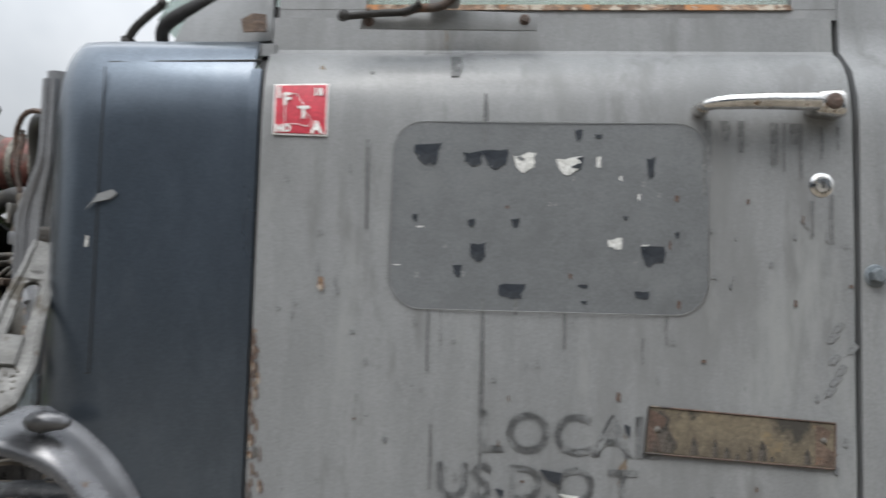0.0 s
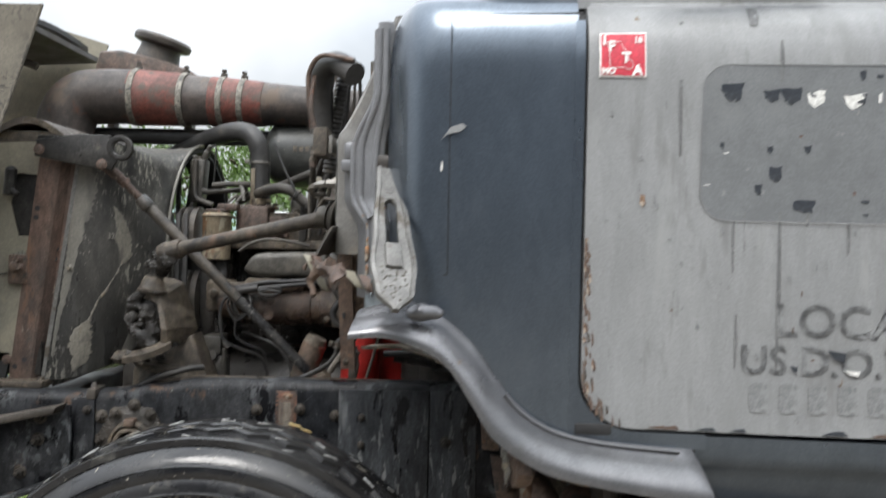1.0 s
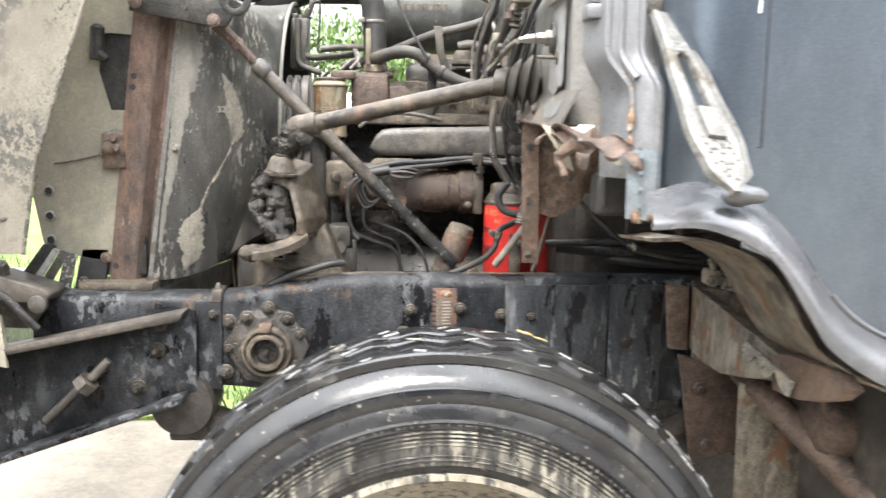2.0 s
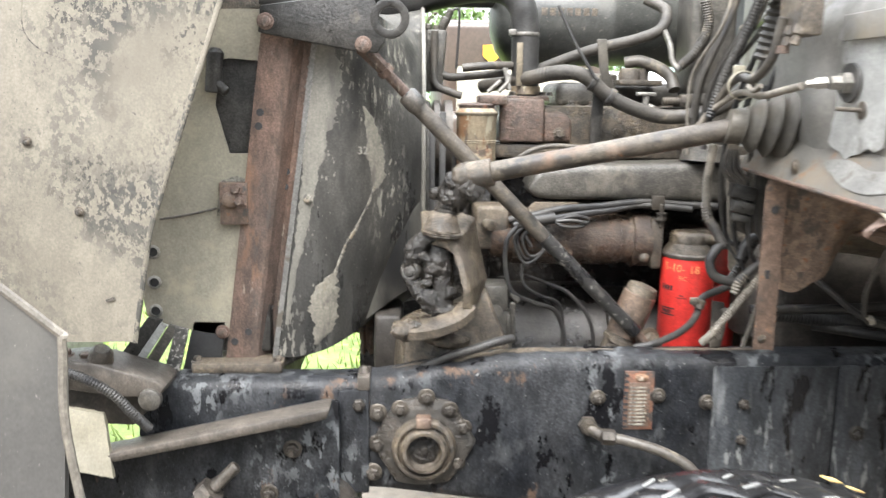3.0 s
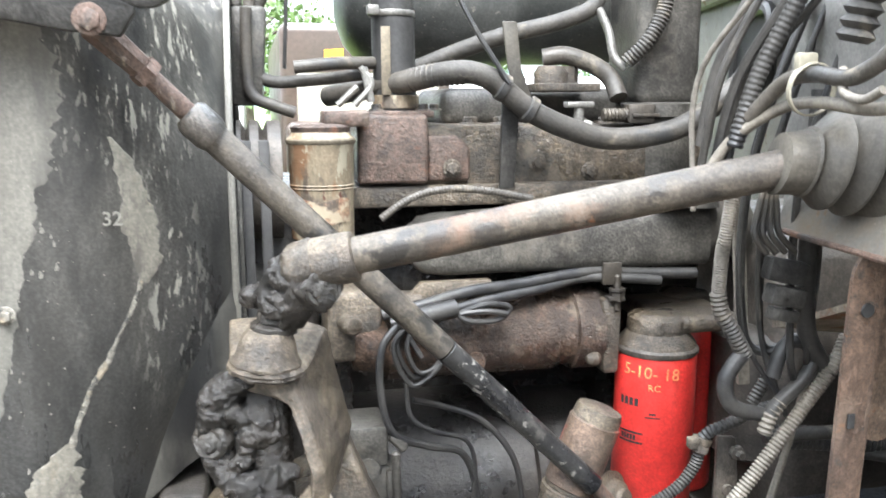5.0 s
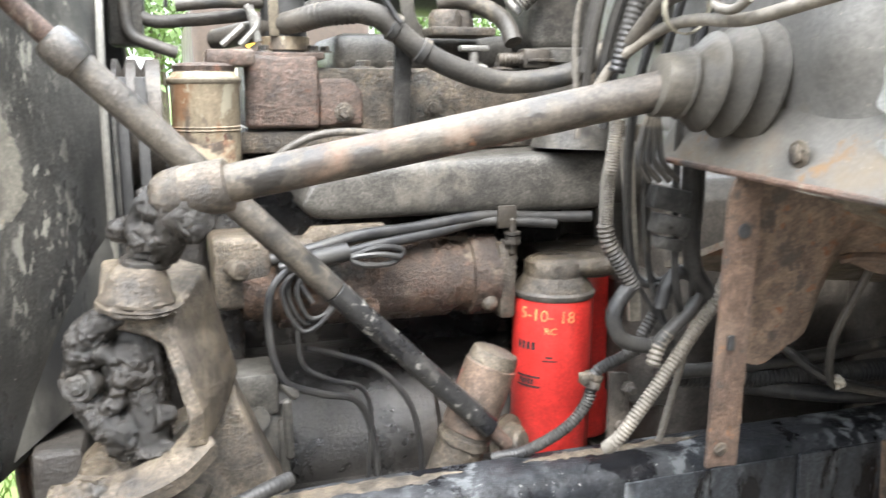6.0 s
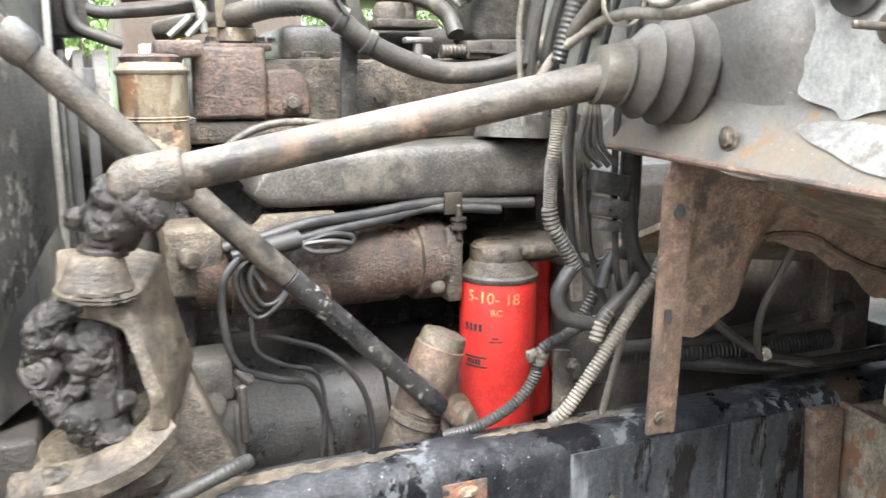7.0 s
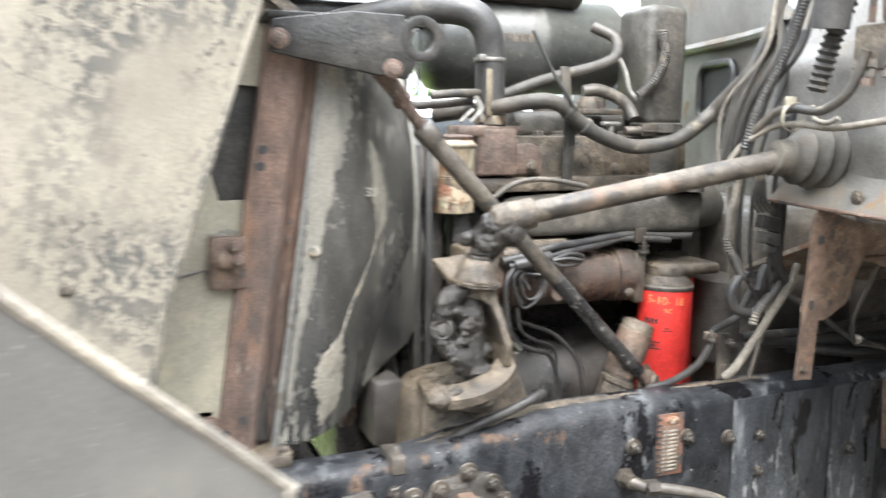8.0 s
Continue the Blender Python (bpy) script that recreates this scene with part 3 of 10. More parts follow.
    leafy=surf("dry_leaf", (0.42, 0.33, 0.14), (0.30, 0.2, 0.08), 30, (0.6, 0.7), 0, 0.1, 200),
    gravel=surf("pale_concrete_yard", (0.170, 0.146, 0.114), (0.140, 0.119, 0.092), 0.9, (0.7, 0.9), 0, 0.25, 40, spots=(((0.125, 0.112, 0.095), 5, 0.6, 0.15, 0.9), ((0.10, 0.09, 0.078), 40, 0.66, 0.06, 0.9))),
    stone=surf("pale_crushed_stone", (0.34, 0.32, 0.29), (0.26, 0.245, 0.22), 4, (0.8, 0.95), 0, 0.4, 30, grit=0.25),
    fender=surf("dull_grey_fender_paint", (0.060, 0.059, 0.056), (0.046, 0.045, 0.043), 2.5, (0.45, 0.6), 0, 0.05, 220, grit=0.06, spots=(((0.082, 0.078, 0.070), 4, 0.58, 0.25, 0.7), ((0.15, 0.145, 0.13), 150, 0.72, 0.04, 0.8))),
    grass=surf("mown_grass", (0.095, 0.135, 0.022), (0.06, 0.095, 0.018), 1.5, (0.7, 0.9), 0, 0.5, 60, spots=(((0.24, 0.32, 0.05), 12, 0.58, 0.1, 0.9),)),
    blade=surf("grass_blades", (0.115, 0.165, 0.028), (0.07, 0.115, 0.02), 4, (0.5, 0.7), 0, 0.0, 60),
    leaf=surf("tree_leaves", (0.10, 0.16, 0.045), (0.075, 0.125, 0.035), 3, (0.5, 0.7), 0, 0.0, 30),
    bark=surf("tree_bark", (0.10, 0.08, 0.06), (0.06, 0.048, 0.038), 8, (0.8, 0.9), 0, 0.5, 40),
    hill=surf("far_wooded_hill", (0.15, 0.21, 0.20), (0.11, 0.165, 0.155), 0.02, (0.9, 1.0), 0, 0.0, 0.3),
    field=surf("far_field", (0.20, 0.28, 0.09), (0.16, 0.24, 0.08), 0.05, (0.9, 1.0), 0, 0.0, 1.0),
    slate=surf("slate_blue_wall_paint", (0.055, 0.07, 0.095), (0.045, 0.055, 0.075), 0.6, (0.6, 0.8), 0, 0.1, 20),
    blue=surf("blue_tarpaulin", (0.05, 0.16, 0.42), (0.04, 0.12, 0.35), 3, (0.4, 0.6), 0, 0.2, 40),
)
glass = bpy.data.materials.new("window_glass")
glass.use_nodes = True
gb = glass.node_tree.nodes["Principled BSDF"]
gb.inputs["Base Color"].default_value = (0.62, 0.70, 0.66, 1)
gb.inputs["Roughness"].default_value = 0.22
gb.inputs["Transmission Weight"].default_value = 0.72
gb.inputs["IOR"].default_value = 1.1
M["glass"] = glass
# ---------------------------------------------------------------- mesh tools
WORLD = {}


def V(*a):
    return Vector(a)


def shade(bm, angle=40):
    lim = radians(angle)
    for f in bm.faces:
        f.smooth = True
    for e in bm.edges:
        if len(e.link_faces) == 2 and e.calc_face_angle(0) > lim:
            e.smooth = False


def thing(name, at, label, category, group="", kind=""):
    ob = new(name)
    ob.empty_display_size = 0.1
    ob.location = at
    WORLD[ob] = Vector(at)
    return tagged(ob, label, category, group, kind)


def part(name, bm, material, parent=None, label="", angle=40, flat=False):
    """Links a bmesh given in world metres as one mesh object whose origin is its middle."""
    bmesh.ops.recalc_face_normals(bm, faces=bm.faces[:])
    if not flat:
        shade(bm, angle)
    pts = [v.co for v in bm.verts]
    mid = Vector([(min(p[i] for p in pts) + max(p[i] for p in pts)) / 2 for i in range(3)])
    for v in bm.verts:
        v.co -= mid
    me = bpy.data.meshes.new(name)
    bm.to_mesh(me)
    bm.free()
    me.materials.append(M[material] if isinstance(material, str) else material)
    ob = new(name, me)
    ob.location = mid
    WORLD[ob] = mid
    if parent is not None:
        ob.parent = parent
        ob.location = mid - WORLD[parent]
    if label:
        ob["label"] = label
    return ob


def join(*bms):
    out = bms[0]
    for b in bms[1:]:
        me = bpy.data.meshes.new("tmp")
        b.to_mesh(me)
        b.free()
        out.from_mesh(me)
        bpy.data.meshes.remove(me)
    return out


def box(lo, hi, bevel=0.004, seg=2, m=None):
    bm = bmesh.new()
    bmesh.ops.create_cube(bm, size=1.0)
    lo, hi = Vector(lo), Vector(hi)
    for v in bm.verts:
        v.co = Vector([(lo[i] + hi[i]) / 2 + v.co[i] * (hi[i] - lo[i]) for i in range(3)])
    if bevel:
        bmesh.ops.bevel(bm, geom=bm.edges[:], offset=bevel, segments=seg, affect="EDGES", profile=0.5)
    if m is not None:
        bm.transform(m)
    return bm


def frame_of(d):
    d = Vector(d).normalized()
    a = Vector((0, 0, 1)) if abs(d.z) < 0.9 else Vector((1, 0, 0))
    u = d.cross(a).normalized()
    return d, u, d.cross(u).normalized()


def lathe(p0, axis, profile, n=24, closed=True):
    """A turned body: profile of (distance along the axis, radius) from p0."""
    bm = bmesh.new()
    d, u, w = frame_of(axis)
    p0 = Vector(p0)
    rings = []
    for s, r in profile:
        c = p0 + d * s
        if r < 1e-5:
            rings.append([bm.verts.new(c)])
        else:
            rings.append([bm.verts.new(c + u * (r * math.cos(2 * math.pi * k / n)) + w * (r * math.sin(2 * math.pi * k / n))) for k in range(n)])
    for a, b in zip(rings, rings[1:]):
        if len(a) == 1 and len(b) == 1:
            continue
        for k in range(n):
            q = [a[k % len(a)], a[(k + 1) % len(a)], b[(k + 1) % len(b)], b[k % len(b)]]
            q = list(dict.fromkeys(q))
            if len(q) > 2:
                bm.faces.new(q)
    if closed:
        for r in (rings[0], rings[-1]):
            if len(r) > 2:
                bm.faces.new(r)
    return bm


def rod(p0, p1, r, r1=None, n=20, bevel=0.003):
    p0, p1 = Vector(p0), Vector(p1)
    ln = (p1 - p0).length
    r1 = r if r1 is None else r1
    b = min(bevel, ln * 0.3, r * 0.5, r1 * 0.5)
    return lathe(p0, p1 - p0, [(0, r - b), (b, r), (ln - b, r1), (ln, r1 - b)], n)


def curve(pts, steps=8):
    """Catmull-Rom points through pts."""
    pts = [Vector(p) for p in pts]
    if len(pts) < 3 or steps < 2:
        return pts
    ext = [pts[0] * 2 - pts[1]] + pts + [pts[-1] * 2 - pts[-2]]
    out = []
    for i in range(1, len(ext) - 2):
        a, b, c, d = ext[i - 1:i + 3]
        for k in range(steps):
            t = k / steps
            out.append(0.5 * ((2 * b) + (c - a) * t + (2 * a - 5 * b + 4 * c - d) * t * t + (3 * b - a - 3 * c + d) * t ** 3))
    out.append(pts[-1])
    return out


def sweep(path, r, n=12, cap=True):
    """A tube along path; r is a radius or a function of the distance along it."""
    bm = bmesh.new()
    path = [Vector(p) for p in path]
    prev = None
    dist, rings = 0.0, []
    for i, p in enumerate(path):
        t = (path[min(i + 1, len(path) - 1)] - path[max(i - 1, 0)]).normalized()
        if prev is None:
            _, u, _ = frame_of(t)
        else:
            u = (prev - t * prev.dot(t)).normalized()
        prev = u
        w = t.cross(u)
        if i:
            dist += (p - path[i - 1]).length
        rr = r(dist) if callable(r) else r
        rings.append([bm.verts.new(p + (u * math.cos(2 * math.pi * k / n) + w * math.sin(2 * math.pi * k / n)) * rr) for k in range(n)])
    for a, b in zip(rings, rings[1:]):
        for k in range(n):
            bm.faces.new((a[k], a[(k + 1) % n], b[(k + 1) % n], b[k]))
    if cap:
        bm.faces.new(rings[0])
        bm.faces.new(rings[-1])
    return bm


def tube(pts, r, n=12, steps=8):
    return sweep(curve(pts, steps), r, n)


def loom(pts, r, pitch=0.0055, depth=0.18, n=12):
    """Corrugated tubing: rings along a curve."""
    c = curve(pts, 10)
    seg = [(c[i + 1] - c[i]).length for i in range(len(c) - 1)]
    total = sum(seg)
    count = max(8, int(total / pitch * 4))
    out, i, acc = [], 0, 0.0
    for k in range(count + 1):
        s = total * k / count
        while i < len(seg) - 1 and acc + seg[i] < s:
            acc += seg[i]
            i += 1
        out.append(c[i].lerp(c[i + 1], min(1.0, (s - acc) / max(seg[i], 1e-6))))
    return sweep(out, lambda s: r * (1 - depth * (0.5 + 0.5 * math.cos(2 * math.pi * s / pitch))), n)


def prism(poly, axis, a, b, bevel=0.0, seg=2):
    """A flat polygon, given in the two other coordinates (x y z order), made solid from a to b along axis."""
    bm = bmesh.new()
    i = "xyz".index(axis)

    def at(p, h):
        q = list(p)
        q.insert(i, h)
        return bm.verts.new(q)
    lo = [at(p, a) for p in poly]
    hi = [at(p, b) for p in poly]
    bm.faces.new(lo)
    bm.faces.new(hi)
    n = len(poly)
    for k in range(n):
        bm.faces.new((lo[k], lo[(k + 1) % n], hi[(k + 1) % n], hi[k]))
    bmesh.ops.recalc_face_normals(bm, faces=bm.faces[:])
    if bevel:
        bmesh.ops.bevel(bm, geom=bm.edges[:], offset=bevel, segments=seg, affect="EDGES", profile=0.5)
    return bm


def sheet(f, nu, nv, thick):
    """A curved sheet f(u, v) with a thickness: thick is a vector, or a function of (u, v)."""
    bm = bmesh.new()
    top, low = [], []
    for i in range(nu + 1):
        ra, rb = [], []
        for j in range(nv + 1):
            p = Vector(f(i / nu, j / nv))
            t = Vector(thick(i / nu, j / nv)) if callable(thick) else Vector(thick)
            ra.append(bm.verts.new(p))
            rb.append(bm.verts.new(p + t))
        top.append(ra)
        low.append(rb)
    for g in (top, low):
        for i in range(nu):
            for j in range(nv):
                bm.faces.new((g[i][j], g[i + 1][j], g[i + 1][j + 1], g[i][j + 1]))
    for i in range(nu):
        for j in (0, nv):
            bm.faces.new((top[i][j], top[i + 1][j], low[i + 1][j], low[i][j]))
    for j in range(nv):
        for i in (0, nu):
            bm.faces.new((top[i][j], top[i][j + 1], low[i][j + 1], low[i][j]))
    return bm


def lump(bm, amp=0.004, scale=30.0, cuts=0):
    """Uneven, caked surface."""
    if cuts:
        bmesh.ops.subdivide_edges(bm, edges=bm.edges[:], cuts=cuts, use_grid_fill=True)
    bm.normal_update()
    for v in bm.verts:
        v.co += v.normal * (amp * noise.fractal(v.co * scale, 0.8, 2.0, 3))
    return bm


def caked(bm, amp=0.006, cuts=2):
    """Grease caked on in clots: coarse folds with fine crumbs over them."""
    lump(bm, amp, 48.0, cuts)
    bm.normal_update()
    for v in bm.verts:
        v.co += v.normal * (amp * 0.7 * (0.5 - abs(noise.noise(v.co * 95.0))) + amp * 0.35 * noise.noise(v.co * 230.0))
    return bm


def ball(c, r, squash=(1, 1, 1), sub=3):
    bm = bmesh.new()
    bmesh.ops.create_icosphere(bm, subdivisions=sub, radius=r)
    for v in bm.verts:
        v.co = Vector([c[i] + v.co[i] * squash[i] for i in range(3)])
    return bm


def lerp_table(tab, x):
    for (a, fa), (b, fb) in zip(tab, tab[1:]):
        if x <= b:
            k = min(1.0, max(0.0, (x - a) / (b - a)))
            k = k * k * (3 - 2 * k)
            return fa + (fb - fa) * k
    return tab[-1][1]


def track(tab, t):
    """A point on the smooth line through a table of points, t from 0 to 1."""
    c = tab
    k = min(int(t * (len(c) - 1)), len(c) - 2)
    return c[k].lerp(c[k + 1], t * (len(c) - 1) - k)


def bolt_mesh(r, h, shank=0.0):
    """A hex head on a washer, along -y from the origin."""
    bm = lathe((0, 0, 0), (0, -1, 0), [(0, r * 1.45), (h * 0.22, r * 1.45), (h * 0.25, r * 1.3)], 18)
    hexa = lathe((0, 0, 0), (0, -1, 0), [(h * 0.25, r), (h * 0.85, r), (h, r * 0.8)], 6)
    bm = join(bm, hexa)
    if shank:
        bm = join(bm, lathe((0, 0, 0), (0, -1, 0), [(h, r * 0.5), (h + shank, r * 0.5), (h + shank + 0.002, r * 0.4)], 12))
    return bm


def lettering(text, size, m, bold=0.0):
    """Built-in font as a mesh, lying in the plane that m turns it to."""
    cu = bpy.data.curves.new("lettering", "FONT")
    cu.body, cu.size, cu.extrude, cu.offset = text, size, 0.0006, bold
    cu.resolution_u = 3
    ob = bpy.data.objects.new("lettering", cu)
    me = bpy.data.meshes.new_from_object(ob)
    bpy.data.objects.remove(ob)
    bm = bmesh.new()
    bm.from_mesh(me)
    bpy.data.meshes.remove(me)
    bm.transform(m)
    return bm


BOLTS = {}


def bolts(places, r, h, parent, material="bolt", turn=None, shank=0.0, name="bolt", label=""):
    """Bolts that share one mesh, facing -y unless turned."""
    key = (r, h, shank, material, name)
    for p in places:
        if key not in BOLTS:
            bm = bolt_mesh(r, h, shank)
            shade(bm, 35)
            me = bpy.data.meshes.new(name)
            bm.to_mesh(me)
            bm.free()
            me.materials.append(M[material])
            BOLTS[key] = me
        o = new(name, BOLTS[key])
        WORLD[o] = Vector(p)
        o.parent = parent
        spin = Matrix.Rotation(random.uniform(0, 1), 4, "Y")
        o.matrix_basis = Matrix.Translation(Vector(p) - WORLD[parent]) @ (turn if turn is not None else Matrix()) @ spin
        if label:
            o["label"] = label


TO_MINUS_X = Matrix.Rotation(radians(-90), 4, "Z")
TO_UP = Matrix.Rotation(radians(-90), 4, "X")
# ---------------------------------------------------------------- the truck
GROUND = -0.068
truck = thing("truck", (-0.6, 2.486, GROUND), "old grey semi truck with its hood tilted open", "truck")


def side_y(x):
    """The cab's side tapers a little towards the front."""
    return 1.262 - 0.08 * x


# rows of the door skin: height and how far it lies inside the side
SHOULDER = [(1.00, 0.0), (1.77, 0.0), (1.80, 0.002), (1.825, 0.006), (1.85, 0.014), (1.872, 0.026), (1.89, 0.042), (1.902, 0.060), (1.908, 0.064), (2.02, 0.070), (2.6, 0.16)]


def inset(z):
    for (a, fa), (b, fb) in zip(SHOULDER, SHOULDER[1:]):
        if z <= b:
            return fa + (fb - fa) * max(0.0, (z - a) / (b - a))
    return SHOULDER[-1][1]


def wave(x, z):
    return (0.0018 * math.sin(x * 9 + z * 4) + 0.0012 * math.sin(z * 17 + x * 5)) if z < 1.85 and -0.29 < x < 0.65 else 0.0


DOOR_L, DOOR_R, DOOR_B = -0.297, 0.622, 1.075


def door_left(z):
    k = max(0.0, (DOOR_B + 0.10 - z) / 0.10)
    return DOOR_L + 0.10 * (1 - math.sqrt(max(0.0, 1 - min(1, k) ** 2)))


def door_skin(u, v):
    rows = DOOR_ROWS
    z = rows[min(int(round(v * (len(rows) - 1))), len(rows) - 1)]
    x = door_left(z) + (DOOR_R - door_left(z)) * u
    return (x, side_y(x) + inset(z) + wave(x, z), z)


DOOR_ROWS = [DOOR_B + 0.10 * (1 - math.cos(a * math.pi / 20)) for a in range(11)] + [1.25 + 0.04 * i for i in range(13)] + \
    [1.77, 1.80, 1.8125, 1.825, 1.8375, 1.85, 1.861, 1.872, 1.881, 1.89, 1.896, 1.902, 1.905, 1.908, 1.93, 1.95, 1.965]
door = part("door", sheet(door_skin, 24, len(DOOR_ROWS) - 1, (0, 0.022, 0)), "door", truck, "faded grey steel cab door, closed, with ghost lettering", 22)


def on_door(x, z, out=0.0025):
    return Vector((x, side_y(x) + inset(z) + wave(x, z) - out, z))


def door_matrix(x, z, out=0.003, tilt=0.0):
    yaw = math.degrees(math.atan(-0.08))
    return Matrix.Translation(on_door(x, z, out)) @ Matrix.Rotation(radians(yaw), 4, "Z") @ Matrix.Rotation(radians(90), 4, "X") @ Matrix.Rotation(radians(tilt), 4, "Z")


def door_patch(poly, out=0.002, thick=0.0012, bevel=0.0):
    bm = prism(poly, "y", 0.0, thick, bevel)
    if max(p[0] for p in poly) - min(p[0] for p in poly) > 0.06:
        bmesh.ops.triangulate(bm, faces=bm.faces[:])
        for k in range(3):
            bmesh.ops.subdivide_edges(bm, edges=[e for e in bm.edges if e.calc_length() > 0.05], cuts=1)
            bmesh.ops.triangulate(bm, faces=bm.faces[:])
    for v in bm.verts:
        v.co.y = side_y(v.co.x) + inset(v.co.z) + wave(v.co.x, v.co.z) - out - v.co.y
    return bm


def rounded(x0, z0, x1, z1, r, n=6):
    pts = []
    for cx, cz, a0 in ((x1 - r, z1 - r, 0), (x0 + r, z1 - r, 90), (x0 + r, z0 + r, 180), (x1 - r, z0 + r, 270)):
        for k in range(n + 1):
            a = radians(a0 + 90 * k / n)
            pts.append((cx + r * math.cos(a), cz + r * math.sin(a)))
    return pts


# gap and seal round the door
part("door_seal", sheet(lambda u, v: (lambda z: (door_left(z) - 0.016 + 0.034 * u, side_y(DOOR_L) + inset(z) + 0.016, z))(1.06 + 0.93 * v), 1, 40, (0, 0.01, 0)), "seal", door, "black rubber door seal")
part("door_seal", box((DOOR_L - 0.01, side_y(0) + 0.02, 1.060), (DOOR_R, side_y(0) + 0.05, 1.082), 0.002), "seal", door)
part("door_seal", sheet(lambda u, v: (DOOR_R - 0.004 + 0.013 * u, side_y(DOOR_R) + inset(1.05 + 1.0 * v) + 0.018, 1.05 + 1.0 * v), 1, 30, (0, 0.01, 0)), "seal", door)

# upper door: window frame and pane
part("window_frame", sheet(lambda u, v: (-0.288 + 0.93 * u, side_y(-0.288 + 0.93 * u) + inset(1.962 + 0.02 * v) + 0.0005, 1.962 + 0.02 * v), 12, 1, (0, 0.03, 0)), "door", door, "grey window sill of the door")
for x0, x1, z0, z1 in ((-0.288, -0.14, 1.98, 2.6), (0.56, 0.64, 1.98, 2.6), (-0.14, 0.56, 2.52, 2.6)):
    part("window_frame", sheet(lambda u, v: (x0 + (x1 - x0) * u, side_y(x0 + (x1 - x0) * u) + inset(z0 + (z1 - z0) * v), z0 + (z1 - z0) * v), 4, 12, (0, 0.03, 0)), "door", door)
part("window_trim", sheet(lambda u, v: (-0.14 + 0.70 * u, side_y(-0.14 + 0.70 * u) + inset(1.985) - 0.004 + 0.008 * v, 1.978 + 0.012 * v), 8, 1, (0, 0.012, 0)), "rust_light", door, "rust-stained window trim")
pane = part("window_pane", sheet(lambda u, v: (-0.15 + 0.72 * u, side_y(-0.15 + 0.72 * u) + inset(1.985 + 0.55 * v) + 0.014, 1.985 + 0.55 * v), 4, 6, (0, 0.004, 0)), "glass", door, "rain-spotted window glass")
pane.visible_shadow = False
part("vent_post", tube([(-0.02, 1.33, 1.98), (-0.03, 1.34, 2.25), (-0.04, 1.36, 2.55)], 0.012), "seal", door, "black vent-window divider")

# mirror bracket
brk = part("mirror_bracket", prism([(-0.142, 1.922), (0.142, 1.927), (0.143, 1.955), (-0.02, 1.957), (-0.138, 1.950)], "y", 1.268, 1.274, 0.001), "door", door, "grey steel mirror bracket on the door")
part("mirror_arm", tube([(-0.17, 1.262, 1.938), (-0.11, 1.255, 1.943), (-0.07, 1.25, 1.945), (-0.045, 1.24, 1.956)], 0.006, 10), "black_dull", brk, "dark mirror arm rod")
part("mirror_arm", tube([(-0.075, 1.255, 1.944), (-0.05, 1.25, 1.951), (-0.02, 1.243, 1.951), (0.0, 1.238, 1.96), (0.02, 1.232, 1.985), (0.05, 1.22, 2.06), (0.08, 1.2, 2.3)], 0.007, 10), "rust", brk, "rusty mirror arm")
part("mirror_boss", lathe((-0.17, 1.262, 1.938), (0.4, -1, 0), [(0, 0.004), (0.002, 0.009), (0.010, 0.009), (0.013, 0.003)], 14), "black_dull", brk)
part("mirror_stay", prism([(-0.035, 1.955), (0.015, 1.955), (0.03, 2.02), (0.0, 2.02)], "y", 1.24, 1.262, 0.004), "door", brk)
bolts([(0.122, 1.268, 1.944), (-0.128, 1.268, 1.934)], 0.006, 0.006, brk, "rust")

# handle, lock
handle = part("door_handle", sweep(curve([(0.386, 1.214, 1.794), (0.394, 1.196, 1.795), (0.42, 1.183, 1.797), (0.48, 1.178, 1.799), (0.555, 1.180, 1.801)], 8), lambda d: lerp_table([(0.0, 0.004), (0.022, 0.0095), (0.06, 0.0118), (0.12, 0.0130), (0.18, 0.0140)], d), 18), "chrome", door, "pitted chrome pull handle")
boss_bm = box((0.546, 1.176, 1.779), (0.604, 1.222, 1.823), 0.0135, 4)
for v in boss_bm.verts:
    v.co.z = 1.800 + (v.co.z - 1.800) * (0.72 + 0.28 * min(1.0, max(0.0, (v.co.x - 0.546) / 0.03)))
part("handle_base", boss_bm, "chrome", handle, "rounded chrome end of the handle", 60)
part("handle_button", lathe((0.578, 1.1775, 1.801), (0, -1, 0), [(0, 0.0125), (0.004, 0.0125), (0.006, 0.010), (0.006, 0.0)], 22), "rust", handle, "rusty push button")
part("handle_foot", lathe((0.392, 1.234, 1.794), (0, -1, 0), [(0, 0.012), (0.02, 0.011), (0.028, 0.009)], 16), "chrome", handle)
lock = part("door_lock", lathe((0.575, 1.218, 1.680), (0, -1, 0), [(0, 0.020), (0.004, 0.019), (0.006, 0.014), (0.004, 0.012), (0.008, 0.011), (0.009, 0.0)], 26), "chrome", door, "round chrome key lock")
part("keyhole", box((0.5735, 1.2075, 1.675), (0.5765, 1.2095, 1.685), 0.0004), "seal", lock)
bolts([on_door(0.652, 1.543, 0.0)], 0.012, 0.018, door, "grey_flange")

# sticker
stk = part("permit_sticker", door_patch([(-0.277, 1.748), (-0.189, 1.746), (-0.190, 1.834), (-0.278, 1.832)], 0.0018), "stk_white", door, "square red and white permit sticker")
part("sticker_print", door_patch([(-0.274, 1.751), (-0.192, 1.749), (-0.193, 1.831), (-0.275, 1.829)], 0.003), "stk_red", stk)
